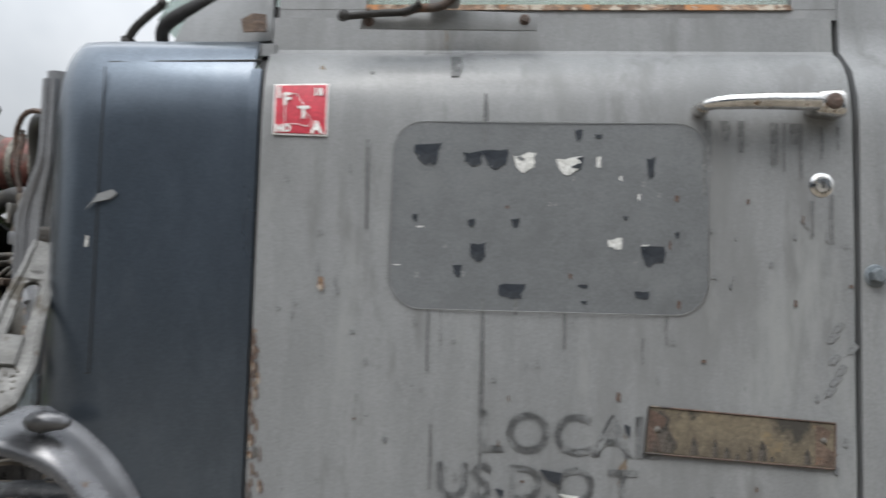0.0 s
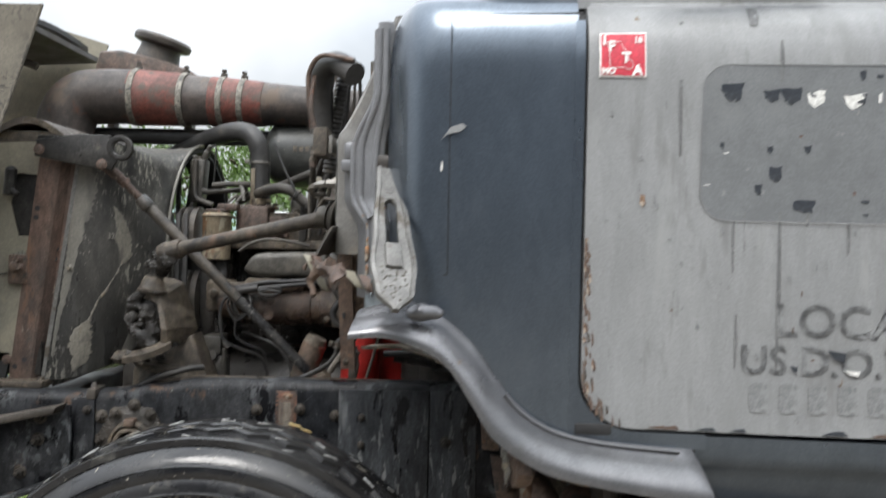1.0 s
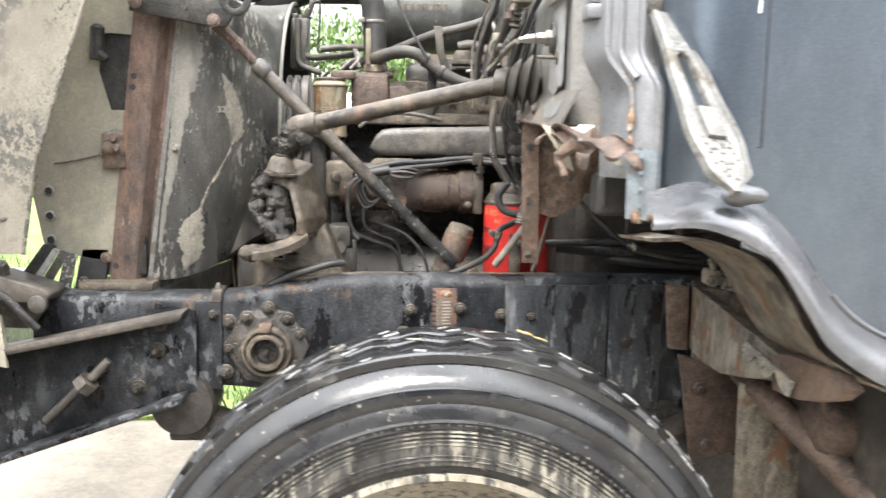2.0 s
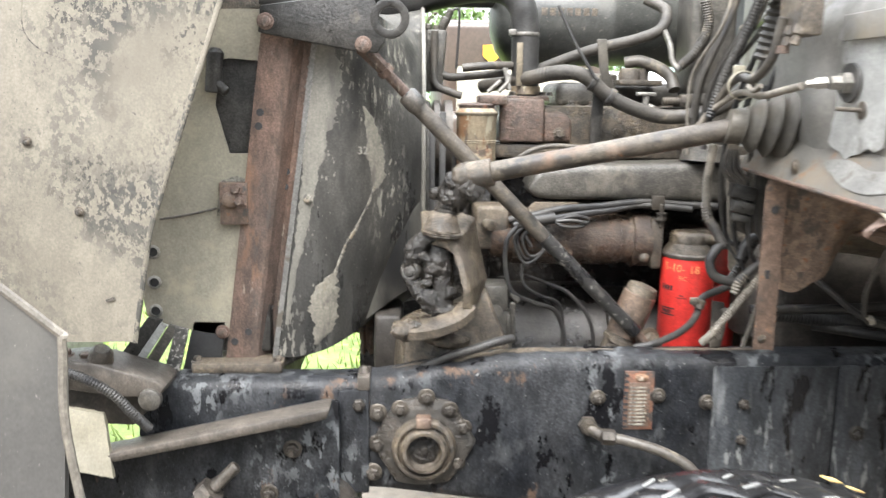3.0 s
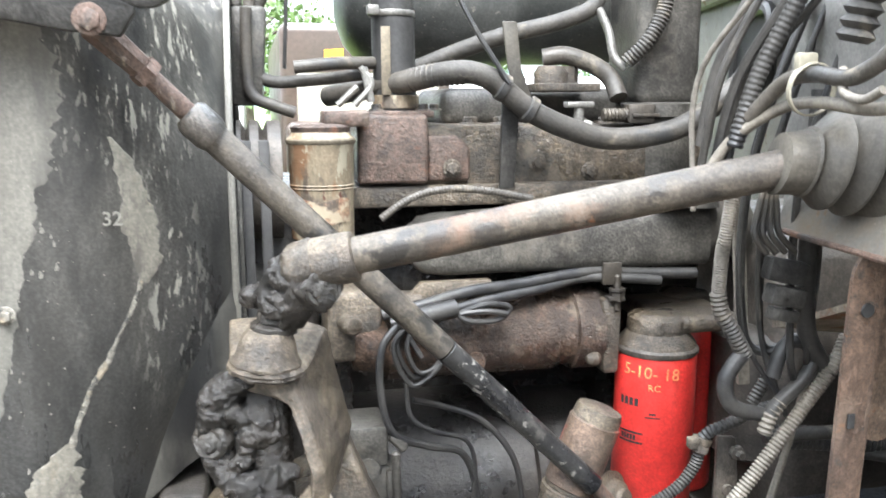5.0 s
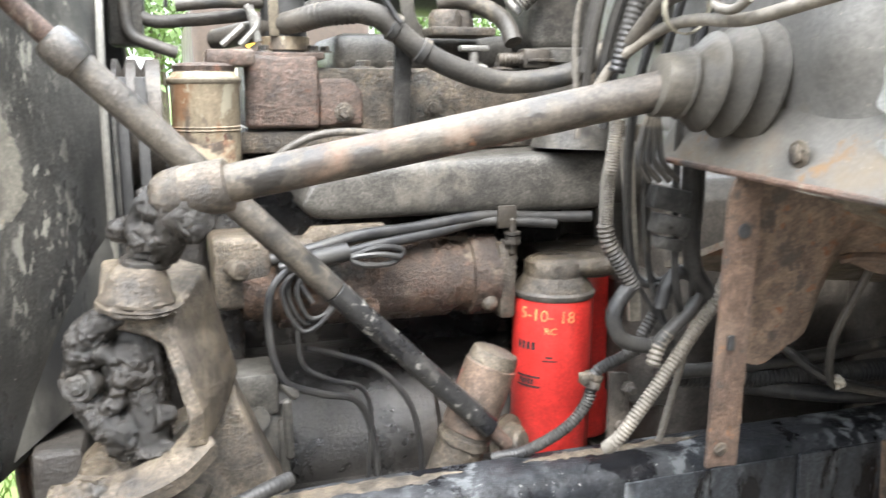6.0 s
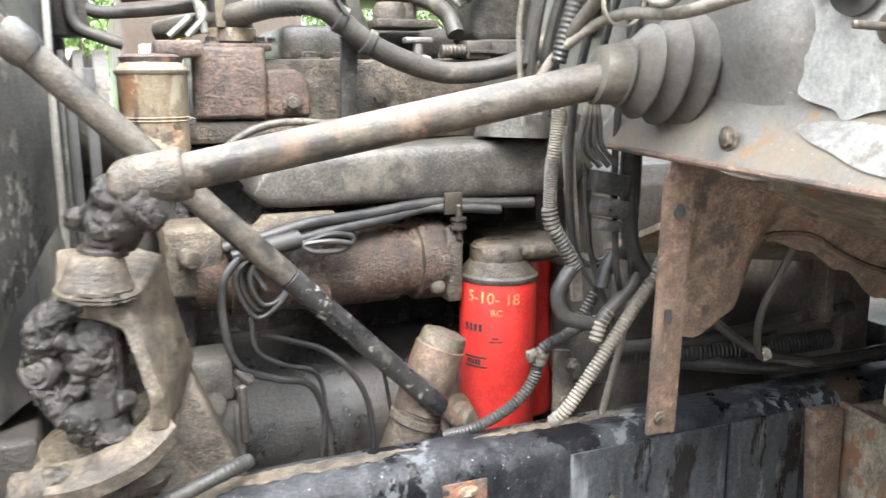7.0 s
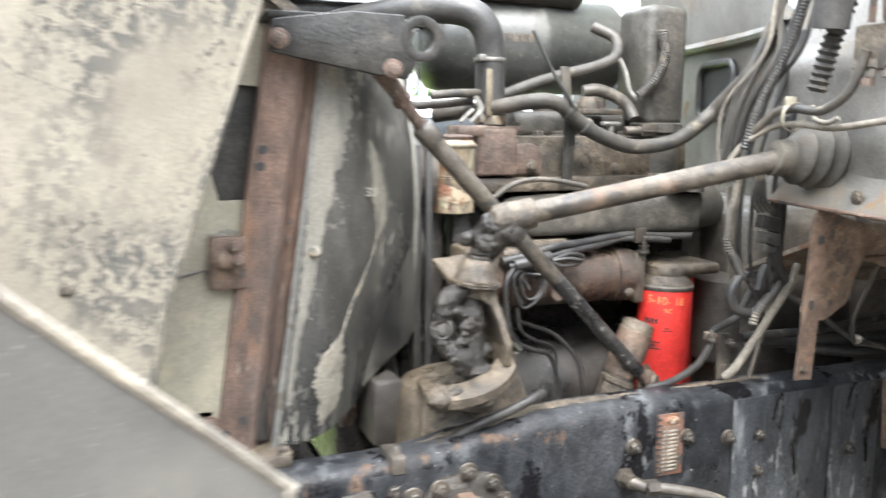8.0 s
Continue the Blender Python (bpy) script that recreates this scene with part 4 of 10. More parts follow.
for txt, x, z, s, b in (("I", -0.272, 1.809, 0.024, 0.0012), ("F", -0.262, 1.797, 0.027, 0.0012), ("T", -0.236, 1.775, 0.027, 0.0012), ("A", -0.215, 1.751, 0.027, 0.0012), ("MO", -0.273, 1.753, 0.016, 0.0008), ("18", -0.214, 1.813, 0.016, 0.0008)):
    part("sticker_lettering", lettering(txt, s, door_matrix(x, z, 0.0052), b), "stk_white", stk, flat=True)
outline = [(-0.264, 1.815), (-0.240, 1.815), (-0.235, 1.806), (-0.228, 1.797), (-0.226, 1.786), (-0.219, 1.778), (-0.214, 1.768), (-0.218, 1.762), (-0.229, 1.762), (-0.232, 1.765), (-0.258, 1.765), (-0.259, 1.800)]
part("sticker_outline", join(*[rod(on_door(*outline[i], 0.0048), on_door(*outline[(i + 1) % len(outline)], 0.0048), 0.0006, n=6) for i in range(len(outline))]), "stk_white", stk)

# dark patch where an old company decal was, with its scraps
shadow = part("decal_patch", door_patch(rounded(-0.083, 1.477, 0.406, 1.772, 0.05), 0.0012, 0.0004), "patch", door, "rounded darker patch left by a removed decal")
part("decal_edge", join(*[rod(on_door(*a, 0.0024), on_door(*b, 0.0024), 0.0007, n=5) for a, b in zip(rounded(-0.084, 1.476, 0.407, 1.773, 0.05), rounded(-0.084, 1.476, 0.407, 1.773, 0.05)[1:] + rounded(-0.084, 1.476, 0.407, 1.773, 0.05)[:1])]), "door", shadow, "scraped edge of the old decal")
rng = random.Random(7)


def scrap(cx, cz, w, h, mat, cut=0.35):
    pts = [(cx - w / 2, cz + h / 2 * rng.uniform(0.7, 1)), (cx + w / 2, cz + h / 2), (cx + w / 2 * rng.uniform(0.6, 1), cz - h / 2 * rng.uniform(0.4, 1)), (cx + w * rng.uniform(-0.1, 0.2), cz - h / 2), (cx - w / 2 * rng.uniform(0.5, 1), cz - h / 2 * rng.uniform(0.1, 0.9))]
    ragged = []
    for (ax_, az_), (bx_, bz_) in zip(pts, pts[1:] + pts[:1]):
        ragged.append((ax_, az_))
        for t in (0.3, 0.62):
            ragged.append((ax_ + (bx_ - ax_) * t + w * rng.uniform(-0.10, 0.10), az_ + (bz_ - az_) * t + h * rng.uniform(-0.13, 0.13)))
    part("decal_scrap", door_patch(ragged, 0.0022, 0.0005), mat, shadow, flat=True)


for cx, cz, w, h, mat in ((-0.030, 1.724, 0.042, 0.036, "ink"), (0.040, 1.718, 0.030, 0.026, "ink"), (0.075, 1.717, 0.040, 0.034, "ink"), (0.122, 1.712, 0.034, 0.032, "scuff"), (0.118, 1.722, 0.018, 0.014, "patch"),
                          (0.190, 1.709, 0.040, 0.030, "scuff"), (0.203, 1.712, 0.020, 0.020, "ink"), (0.236, 1.715, 0.006, 0.020, "scuff"), (0.315, 1.708, 0.012, 0.034, "ink"), (0.205, 1.756, 0.012, 0.018, "ink"), (0.235, 1.755, 0.012, 0.007, "ink"),
                          (-0.048, 1.634, 0.008, 0.014, "ink"), (-0.040, 1.621, 0.012, 0.003, "scuff"), (0.041, 1.628, 0.012, 0.014, "ink"), (0.109, 1.629, 0.014, 0.018, "ink"), (0.052, 1.583, 0.024, 0.030, "ink"), (0.020, 1.552, 0.016, 0.020, "ink"),
                          (0.106, 1.522, 0.040, 0.024, "ink"), (0.262, 1.600, 0.022, 0.018, "scuff"), (0.262, 1.596, 0.014, 0.010, "ink"), (0.319, 1.582, 0.034, 0.030, "ink"), (0.308, 1.588, 0.010, 0.024, "scuff"), (0.303, 1.522, 0.022, 0.012, "ink"),
                          (0.278, 1.640, 0.006, 0.006, "ink"), (0.270, 1.690, 0.004, 0.008, "scuff"), (0.298, 1.672, 0.004, 0.010, "scuff"), (0.215, 1.533, 0.016, 0.006, "ink"), (0.217, 1.508, 0.010, 0.006, "ink"), (0.356, 1.615, 0.006, 0.010, "ink"), (-0.075, 1.560, 0.012, 0.002, "scuff")):
    scrap(cx + 0.003, cz - (0.004 if cz > 1.68 else 0.016), w, h, mat)

def painted(text, size, x, z, tilt, bold):
    """Lettering laid flush on the door's skin."""
    bm = lettering(text, size, door_matrix(x, z, 0.003, tilt), bold)
    for v in bm.verts:
        v.co = on_door(v.co.x, v.co.z, 0.0012 + (0.0004 if v.co.y < side_y(v.co.x) - 0.003 else 0))
    return bm


# ghost lettering and the unreadable number as bars
part("lettering", painted("LOCAL", 0.088, 0.058, 1.262, -0.5, 0.0012), "ghost", door, "faint dark lettering on the door", flat=True)
part("lettering", painted("US D.O.T.", 0.076, -0.004, 1.190, -0.5, 0.0014), "ghost", door, "faint dark lettering on the door", flat=True)
for k in range(6):
    part("lettering_bar", door_patch(rounded(0.016 + 0.054 * k, 1.116, 0.050 + 0.054 * k, 1.172, 0.010, 4), 0.0014, 0.0003), "ghost", door, "faint dark bar of worn lettering", flat=True)
for cx, cz, w, h, mat in ((0.172, 1.226, 0.034, 0.024, "ink"), (0.200, 1.196, 0.030, 0.012, "scuff"), (0.095, 1.200, 0.014, 0.014, "ink"), (0.286, 1.300, 0.010, 0.020, "ink")):
    part("decal_scrap", door_patch([(cx - w / 2, cz + h / 2), (cx + w / 2, cz + h * 0.3), (cx + w * 0.4, cz - h / 2), (cx - w * 0.1, cz - h * 0.2)], 0.0045, 0.0008), mat, door, flat=True)

# plaque
plq = part("brass_plaque", door_patch([(0.312, 1.268), (0.588, 1.255), (0.590, 1.322), (0.318, 1.338)], 0.003, 0.002), "brass", door, "tarnished brown plaque screwed to the door")
part("plaque_rim", join(*[rod(on_door(*a, 0.0055), on_door(*b, 0.0055), 0.0016, n=6) for a, b in (((0.312, 1.268), (0.588, 1.255)), ((0.588, 1.255), (0.590, 1.322)), ((0.590, 1.322), (0.318, 1.338)), ((0.318, 1.338), (0.312, 1.268)))]), "rust", plq)
bolts([on_door(0.331, 1.304, 0.005), on_door(0.573, 1.296, 0.005)], 0.0035, 0.004, plq, "steel")
def plaque_edge(x, top):
    """The plaque's lower or upper edge at x."""
    k = (x - 0.312) / 0.276
    return 1.338 - 0.016 * k if top else 1.268 - 0.013 * k


for x0, x1, mat in ((0.316, 0.338, "rust"), (0.560, 0.585, "rust_plate"), (0.330, 0.352, "dark")):
    pts = [(x0, plaque_edge(x0, False) + 0.003), (x1, plaque_edge(x1, False) + 0.003)] + [(x1 + rng.uniform(-0.010, 0.008), plaque_edge(x1, False) + 0.010 + 0.011 * j) for j in range(5)] + [(x0 + 0.002, plaque_edge(x0, True) - 0.003)]
    part("plaque_stain", door_patch(pts, 0.0054, 0.0004), mat, plq, "rust stain at the plaque's end", flat=True)
for k in range(13):
    x, w = 0.345 + 0.0165 * k, rng.uniform(0.006, 0.015)
    z0, h = plaque_edge(x, False) + 0.003, rng.uniform(0.006, 0.034)
    part("plaque_stain", door_patch([(x, z0), (x + w, z0), (x + w * 0.8, z0 + h * 0.7), (x + w * 0.45, z0 + h), (x + w * 0.2, z0 + h * 0.6)], 0.0058, 0.0004), rng.choice(("dark", "brass", "dark")), plq, "dark weathered stain", flat=True)

# runs, chips and rust on the door
runs = [(0.405, 1.778, 1.70, 0.010), (0.43, 1.778, 1.745, 0.014), (0.455, 1.778, 1.728, 0.010), (0.505, 1.775, 1.71, 0.012), (0.535, 1.775, 1.742, 0.016), (0.40, 1.760, 1.66, 0.006), (0.56, 1.655, 1.60, 0.006), (0.59, 1.665, 1.59, 0.005), (-0.02, 1.475, 1.38, 0.004), (0.19, 1.475, 1.42, 0.005), (0.345, 1.475, 1.43, 0.004), (-0.121, 1.858, 1.60, 0.006), (0.062, 1.82, 1.74, 0.004), (0.014, 1.89, 1.85, 0.018), (0.064, 1.495, 1.20, 0.0035), (0.0, 1.495, 1.42, 0.003), (0.115, 1.495, 1.47, 0.004), (0.52, 1.775, 1.70, 0.004), (0.545, 1.775, 1.69, 0.005), (0.575, 1.77, 1.72, 0.004), (0.60, 1.77, 1.735, 0.004), (-0.012, 1.20, 1.30, 0.003), (0.31, 1.44, 1.40, 0.003)]
for x, z0, z1, w in runs:
    pts = [(x - w / 2, z0), (x + w / 2, z0), (x + w * 0.6 + 0.003 * rng.uniform(-1, 1), (z0 + z1) / 2), (x + w * 0.3, z1), (x - w * 0.4, z1), (x - w * 0.4 + 0.003 * rng.uniform(-1, 1), (z0 + z1) / 2)]
    part("paint_run", door_patch(pts, 0.0016, 0.0006), "run", door, "dark run in the paint", flat=True)
for k in range(120):
    x, z = rng.uniform(-0.27, 0.63), rng.uniform(1.1, 1.78)
    w, h = rng.uniform(0.002, 0.006), rng.uniform(0.004, 0.018)
    part("paint_chip", door_patch([(x, z), (x + w, z - h * 0.2), (x + w * 0.8, z - h), (x - w * 0.3, z - h * 0.7)], 0.0017, 0.0005), rng.choice(("ghost", "ghost", "ghost", "patch", "rust")), door, flat=True)
part("rust_spot", door_patch([(-0.194, 1.524), (-0.187, 1.521), (-0.185, 1.505), (-0.190, 1.498), (-0.196, 1.507)], 0.0018, 0.0008), "rust_light", door, "orange rust spot", flat=True)
for k in range(90):
    # scabs crowd towards the door's lower corner and thin out inwards
    z = 1.085 + 0.36 * rng.random() ** 1.4
    x = door_left(z) + 0.001 + 0.020 * rng.random() ** 2.2 * (1.2 if z < 1.25 else 0.6)
    w, h = rng.uniform(0.0015, 0.0062), rng.uniform(0.006, 0.030)
    part("rust_scab", door_patch([(x - w * 0.2, z + h / 2), (x + w * 0.7, z + h * 0.2), (x + w, z - h * 0.3), (x + w * 0.1, z - h / 2), (x - w * 0.1, z)], 0.0015 + 0.0006 * rng.random(), 0.0008), rng.choice(("rust", "rust_light", "rust", "dark", "rust_plate", "rust_plate")), door, "rust scab along the door edge", flat=True)
for k in range(16):
    x = rng.uniform(-0.20, 0.60)
    w, h = rng.uniform(0.02, 0.05), rng.uniform(0.004, 0.010)
    part("rust_scab", door_patch([(x, 1.078), (x + w, 1.078), (x + w * 0.8, 1.078 + h), (x + w * 0.3, 1.078 + h * 0.6)], 0.0018, 0.001), rng.choice(("rust", "ink", "rust")), door, flat=True)
for k in range(7):
    x, z = 0.585 + rng.uniform(-0.02, 0.03), 1.36 + 0.016 * k
    part("smudge", door_patch([(x, z), (x + 0.010, z + 0.002), (x + 0.018, z + 0.013), (x + 0.012, z + 0.017), (x + 0.003, z + 0.009)], 0.0016, 0.0005), "ghost", door, "dark greasy smudge", flat=True)

# cab side behind the door, roof and back
part("cab_side", sheet(lambda u, v: (0.631 + 0.9 * u, side_y(0.631) + inset(0.9 + 1.75 * v) - 0.004, 0.9 + 1.75 * v), 6, 40, (0, 0.03, 0)), "door", truck, "grey steel side panel behind the door")
part("rocker", sheet(lambda u, v: (-0.08 + 0.74 * u, side_y(-0.08 + 0.74 * u) + 0.002 + 0.012 * min(1.0, max(0.0, v * 8 - 2.4)) + 0.06 * v * v, 1.066 - 0.17 * v), 8, 14, (0, 0.03, 0)), "cowl", truck, "dark grey rocker panel below the door")
part("cab_roof", box((-0.5, 1.42, 2.58), (1.5, 3.55, 2.64), 0.02), "door", truck, "grey cab roof")
part("cab_back", box((1.45, 1.25, 0.9), (1.5, 3.72, 2.6), 0.01), "door", truck, "grey cab back wall")
part("cab_side", sheet(lambda u, v: (-0.3 + 1.85 * u, 3.72, 0.9 + 1.05 * v), 6, 20, (0, -0.03, 0)), "door", truck)
part("cab_floor", box((-0.1, 1.4, 1.0), (1.45, 3.6, 1.04), 0.005), "dark", truck, "dark cab floor")
part("seat", join(box((0.1, 1.6, 1.04), (0.6, 2.1, 1.5), 0.05), box((0.55, 1.6, 1.45), (0.72, 2.1, 2.2), 0.05)), "rubber", truck, "dark driver seat")
# ---------------------------------------------------------------- cowl, wheel-arch flare, firewall
ARCH_UP = curve([V(-0.735, 0, 1.282), V(-0.66, 0, 1.300), V(-0.585, 0, 1.290), V(-0.510, 0, 1.235), V(-0.460, 0, 1.168), V(-0.415, 0, 1.112), V(-0.35, 0, 1.072), V(-0.25, 0, 1.054), V(-0.09, 0, 1.046)], 5)
ARCH_LOW = curve([V(-0.745, 0, 1.236), V(-0.66, 0, 1.237), V(-0.564, 0, 1.196), V(-0.505, 0, 1.115), V(-0.462, 0, 1.054), V(-0.375, 0, 1.000), V(-0.273, 0, 0.977), V(-0.16, 0, 0.963), V(-0.055, 0, 0.950)], 5)
# the cowl's section at shoulder height, from the door forward and round the corner
COWL_PLAN = curve([V(-0.316, 1.2895, 0), V(-0.42, 1.298, 0), V(-0.54, 1.308, 0), V(-0.605, 1.318, 0), V(-0.645, 1.345, 0), V(-0.672, 1.39, 0), V(-0.690, 1.43, 0)], 6)


def arch_height(x):
    for a, b in zip(ARCH_UP, ARCH_UP[1:]):
        if a.x <= x <= b.x:
            return a.z + (b.z - a.z) * (x - a.x) / (b.x - a.x) - 0.004
    return 1.27 if x < -0.7 else 1.05


def cowl_skin(u, v):
    p = track(COWL_PLAN, u)
    z0 = arch_height(p.x)
    z1 = 1.918 - 0.03 * max(0, (u - 0.55) / 0.45) ** 2
    z = z0 + (z1 - z0) * v
    k = inset(z - 0.012) * 0.8
    nx = max(0.0, (u - 0.5) / 0.5)
    return (p.x + k * nx * 0.6, p.y + k * (1 - 0.5 * nx), z)


def lean(u, v):
    k = max(0.0, (u - 0.5) / 0.5)
    return (0.018 * k, 0.018 * (1 - 0.4 * k), 0)


def corner_skin(u, v):
    """Panel between the cowl, the rounded door corner and the flare."""
    if v < 0.3:
        z = 1.86 + (DOOR_B + 0.10 - 1.86) * v / 0.3
        a, b = (DOOR_L - 0.006, z), (-0.321, z - 0.03 * v)
    elif v < 0.7:
        k = (v - 0.3) / 0.4
        t = math.pi * (1 + k / 2)
        a = (DOOR_L + 0.10 + 0.106 * math.cos(t), DOOR_B + 0.10 + 0.106 * math.sin(t))
        b = (-0.321 + 0.161 * max(0.0, k * 2 - 1), lerp_table([(0, DOOR_B + 0.091), (0.5, DOOR_B - 0.03), (1, DOOR_B - 0.035)], k))
    else:
        k = (v - 0.7) / 0.3
        a = (DOOR_L + 0.10 + (-0.06 - DOOR_L - 0.10) * k, DOOR_B - 0.006)
        b = (-0.16 + 0.10 * k, DOOR_B - 0.035)
    x, z = a[0] + (b[0] - a[0]) * u, a[1] + (b[1] - a[1]) * u
    return (x, side_y(x) + 0.001 + 0.8 * inset(z - 0.012), z)


part("cowl_corner", sheet(corner_skin, 4, 60, (0, 0.014, 0)), "cowl", truck, "dark grey cowl corner round the door")
cowl = part("cowl", sheet(cowl_skin, 36, 40, lean), "cowl", truck, "glossy dark grey cowl panel with rounded corner", 50)
# top ledge of the cowl up to the windscreen
part("cowl_top", sheet(lambda u, v: (-0.290 - 0.35 * u + 0.03 * v * u, 1.338 + 0.30 * v + 0.030 * u, 1.914 + 0.075 * math.sin(v * math.pi / 2) - 0.03 * u * u), 12, 10, (0, 0, -0.02)), "door", cowl, "grey cowl top panel below the windscreen")
part("seam", join(rod((-0.305, 1.306, 1.876), (-0.565, 1.328, 1.872), 0.0022, n=6), rod((-0.562, 1.310, 1.86), (-0.560, 1.308, 1.36), 0.0011, n=6), rod((-0.560, 1.308, 1.36), (-0.655, 1.36, 1.355), 0.0012, n=6)), "seal", cowl, "thin dark seam line")
chip = prism([(-0.578, 1.622), (-0.566, 1.634), (-0.540, 1.640), (-0.529, 1.650), (-0.538, 1.656), (-0.560, 1.648)], "y", 1.3035, 1.306)
part("paint_flake", chip, "door", cowl, "pale flake where paint has peeled", flat=True)
part("paint_flake", prism([(-0.578, 1.562), (-0.574, 1.562), (-0.5735, 1.580), (-0.577, 1.581)], "y", 1.3085, 1.311), "scuff", cowl, flat=True)
part("pillar_base", sheet(lambda u, v: (-0.300 + 0.06 * max(0, v - 0.35) - lerp_table([(0, 0.19), (0.18, 0.16), (0.24, 0.09), (0.34, 0.05), (1.0, 0.0)], v) * u, 1.352 + 0.05 * v + 0.06 * u, 1.925 + 0.45 * v), 5, 8, (0, 0.03, 0)), "door", cowl, "grey windscreen pillar")
part("pillar_dent", prism([(-0.345, 1.934), (-0.305, 1.936), (-0.308, 1.965), (-0.33, 1.967), (-0.35, 1.955)], "y", 1.338, 1.342), "rust_plate", cowl, "brown scuffed dent", flat=True)
part("windscreen_seal", tube([(-0.60, 1.75, 1.985), (-0.56, 1.58, 1.983), (-0.515, 1.46, 1.984), (-0.448, 1.44, 2.016), (-0.381, 1.43, 2.036), (-0.351, 1.43, 2.06), (-0.31, 1.42, 2.14), (-0.22, 1.42, 2.4), (-0.2, 1.43, 2.56)], 0.013, 10), "seal", cowl, "black windscreen seal")
screen = part("windscreen", sheet(lambda u, v: (-0.53 + 0.33 * v, 1.455 + 2.4 * u, 1.99 + 0.60 * v), 6, 4, (0.004, 0, 0.002)), "glass", truck, "curved windscreen glass")
screen.visible_shadow = False
wiper = part("wiper_arm", tube([(-0.60, 1.50, 1.965), (-0.58, 1.485, 1.985), (-0.55, 1.47, 2.005), (-0.525, 1.46, 2.02)], 0.008, 8), "black_dull", cowl, "black wiper arm and pivot")
part("wiper_pivot", box((-0.61, 1.49, 1.93), (-0.59, 1.52, 1.972), 0.004), "black_dull", wiper)
part("wiper_tip", ball((-0.525, 1.46, 2.022), 0.010), "black_dull", wiper)

# the painted strip and riveted flange in front of the corner
def jog(z):
    """The pressed strip steps inward above the latch."""
    t = min(1.0, max(0.0, (z - 1.445) / 0.075))
    return t * t * (3 - 2 * t)


def narrow(z):
    """The strip's share of its full width: it tapers towards the cowl's shoulder."""
    t = min(1.0, max(0.0, (z - 1.61) / 0.13))
    return 1 - 0.70 * t * t * (3 - 2 * t)


def strip_skin(u, v):
    z = 1.345 + 0.54 * v
    k = jog(z)
    a = V(-0.688, 1.412, z).lerp(V(-0.712, 1.446, z).lerp(V(-0.696, 1.434, z), (1 - narrow(z)) / 0.7), k)
    b = V(-0.727, 1.452, z).lerp(V(-0.768, 1.480, z), k)
    p = a.lerp(a.lerp(b, narrow(z)), u)
    return (p.x - 0.006 * math.sin(u * math.pi) ** 0.5, p.y - 0.004 * math.sin(u * math.pi) ** 0.5, z)


def strip_line(u, z0, z1, lift=0.004):
    return [V(*strip_skin(u, (z - 1.345) / 0.54)) + V(-lift, -lift * 0.5, 0) for z in [z0 + (z1 - z0) * i / 24 for i in range(25)]]


strip = part("cowl_flange", sheet(strip_skin, 8, 40, (0.012, 0.006, 0)), "silver", cowl, "silver pressed strip with an S-shaped step", 60)
for u_, z0_, z1_ in ((0.04, 1.35, 1.87), (0.55, 1.47, 1.87), (0.97, 1.35, 1.87)):
    part("strip_bead", sweep(strip_line(u_, z0_, z1_, 0.001), 0.007, 8), "silver", strip)
def back_skin(u, v):
    z = 1.30 + 0.585 * v
    p, n = V(*strip_skin(1.0, max(0.0, (z - 1.345) / 0.54))), narrow(z)
    return (p.x - (0.035 * n - 0.004 * (1 - n)) * u, p.y + (0.085 + 0.055 * (1 - n)) * u, z)


part("strip_back", sheet(back_skin, 4, 30, (0.006, 0.004, 0)), "silver", strip, "light grey sheet beside the strip", 60)
for z_, s_ in ((1.36, 0.012), (1.395, 0.016), (1.42, 0.009), (1.455, 0.006), (1.475, 0.005)):
    q_ = V(*strip_skin(0.93, (z_ - 1.345) / 0.54)) + V(-0.004, -0.003, 0)
    part("rust_scab", lump(ball(q_, s_, (0.35, 0.5, 1.2), 3), 0.003, 90), "rust_light", strip, "flaking rust scab on the strip's edge")
part("strip_clamp", join(box((-0.80, 1.50, 1.575), (-0.745, 1.60, 1.600), 0.004), box((-0.795, 1.505, 1.60), (-0.75, 1.56, 1.64), 0.008)), "silver", strip, "boxy grey clamp above the strip")
fl = part("hinge_flange", lump(sheet(lambda u, v: (-0.690 - 0.040 * u - 0.004, 1.405 + 0.040 * u, 1.232 + 0.118 * v), 8, 12, (0.008, 0.004, 0)), 0.0015, 40), "grey_flange", cowl, "blue-grey riveted flange with rusted edges")
bolts([(-0.716, 1.418, 1.255 + 0.028 * k) for k in range(4)], 0.0042, 0.004, fl, "grey_flange", TO_MINUS_X, name="rivet")
part("rust_scab", lump(join(ball((-0.718, 1.43, 1.238), 0.016, (0.6, 0.6, 0.7), 3), ball((-0.70, 1.41, 1.236), 0.011, (0.6, 0.6, 0.6), 3)), 0.004, 80), "rust_light", fl, "orange rust scab")


# wheel-arch flare
def flare_skin(u, v):
    a, b = track(ARCH_UP, u), track(ARCH_LOW, u)
    p = a.lerp(b, v)
    out = 0.075 * math.sin(min(1.0, v * 1.12) * math.pi / 2)
    bead = 0.006 * math.exp(-((v - 0.22) / 0.06) ** 2)
    front = max(0.0, 1 - u / 0.12)
    return (p.x, side_y(p.x) - 0.004 + 0.02 * front * v * 0 + 0.012 - out + bead - 0.012 * front, p.z)


flare = part("wheel_arch_flare", sheet(flare_skin, 48, 12, (0.002, 0.010, 0.004)), "flare", truck, "dull silver wheel-arch flare, dented and scraped", 60)
part("flare_dent", lump(ball((-0.60, 1.262, 1.288), 0.03, (1.2, 0.5, 0.55), 3), 0.004, 40), "flare", flare, "crumpled bright dent above the arch")
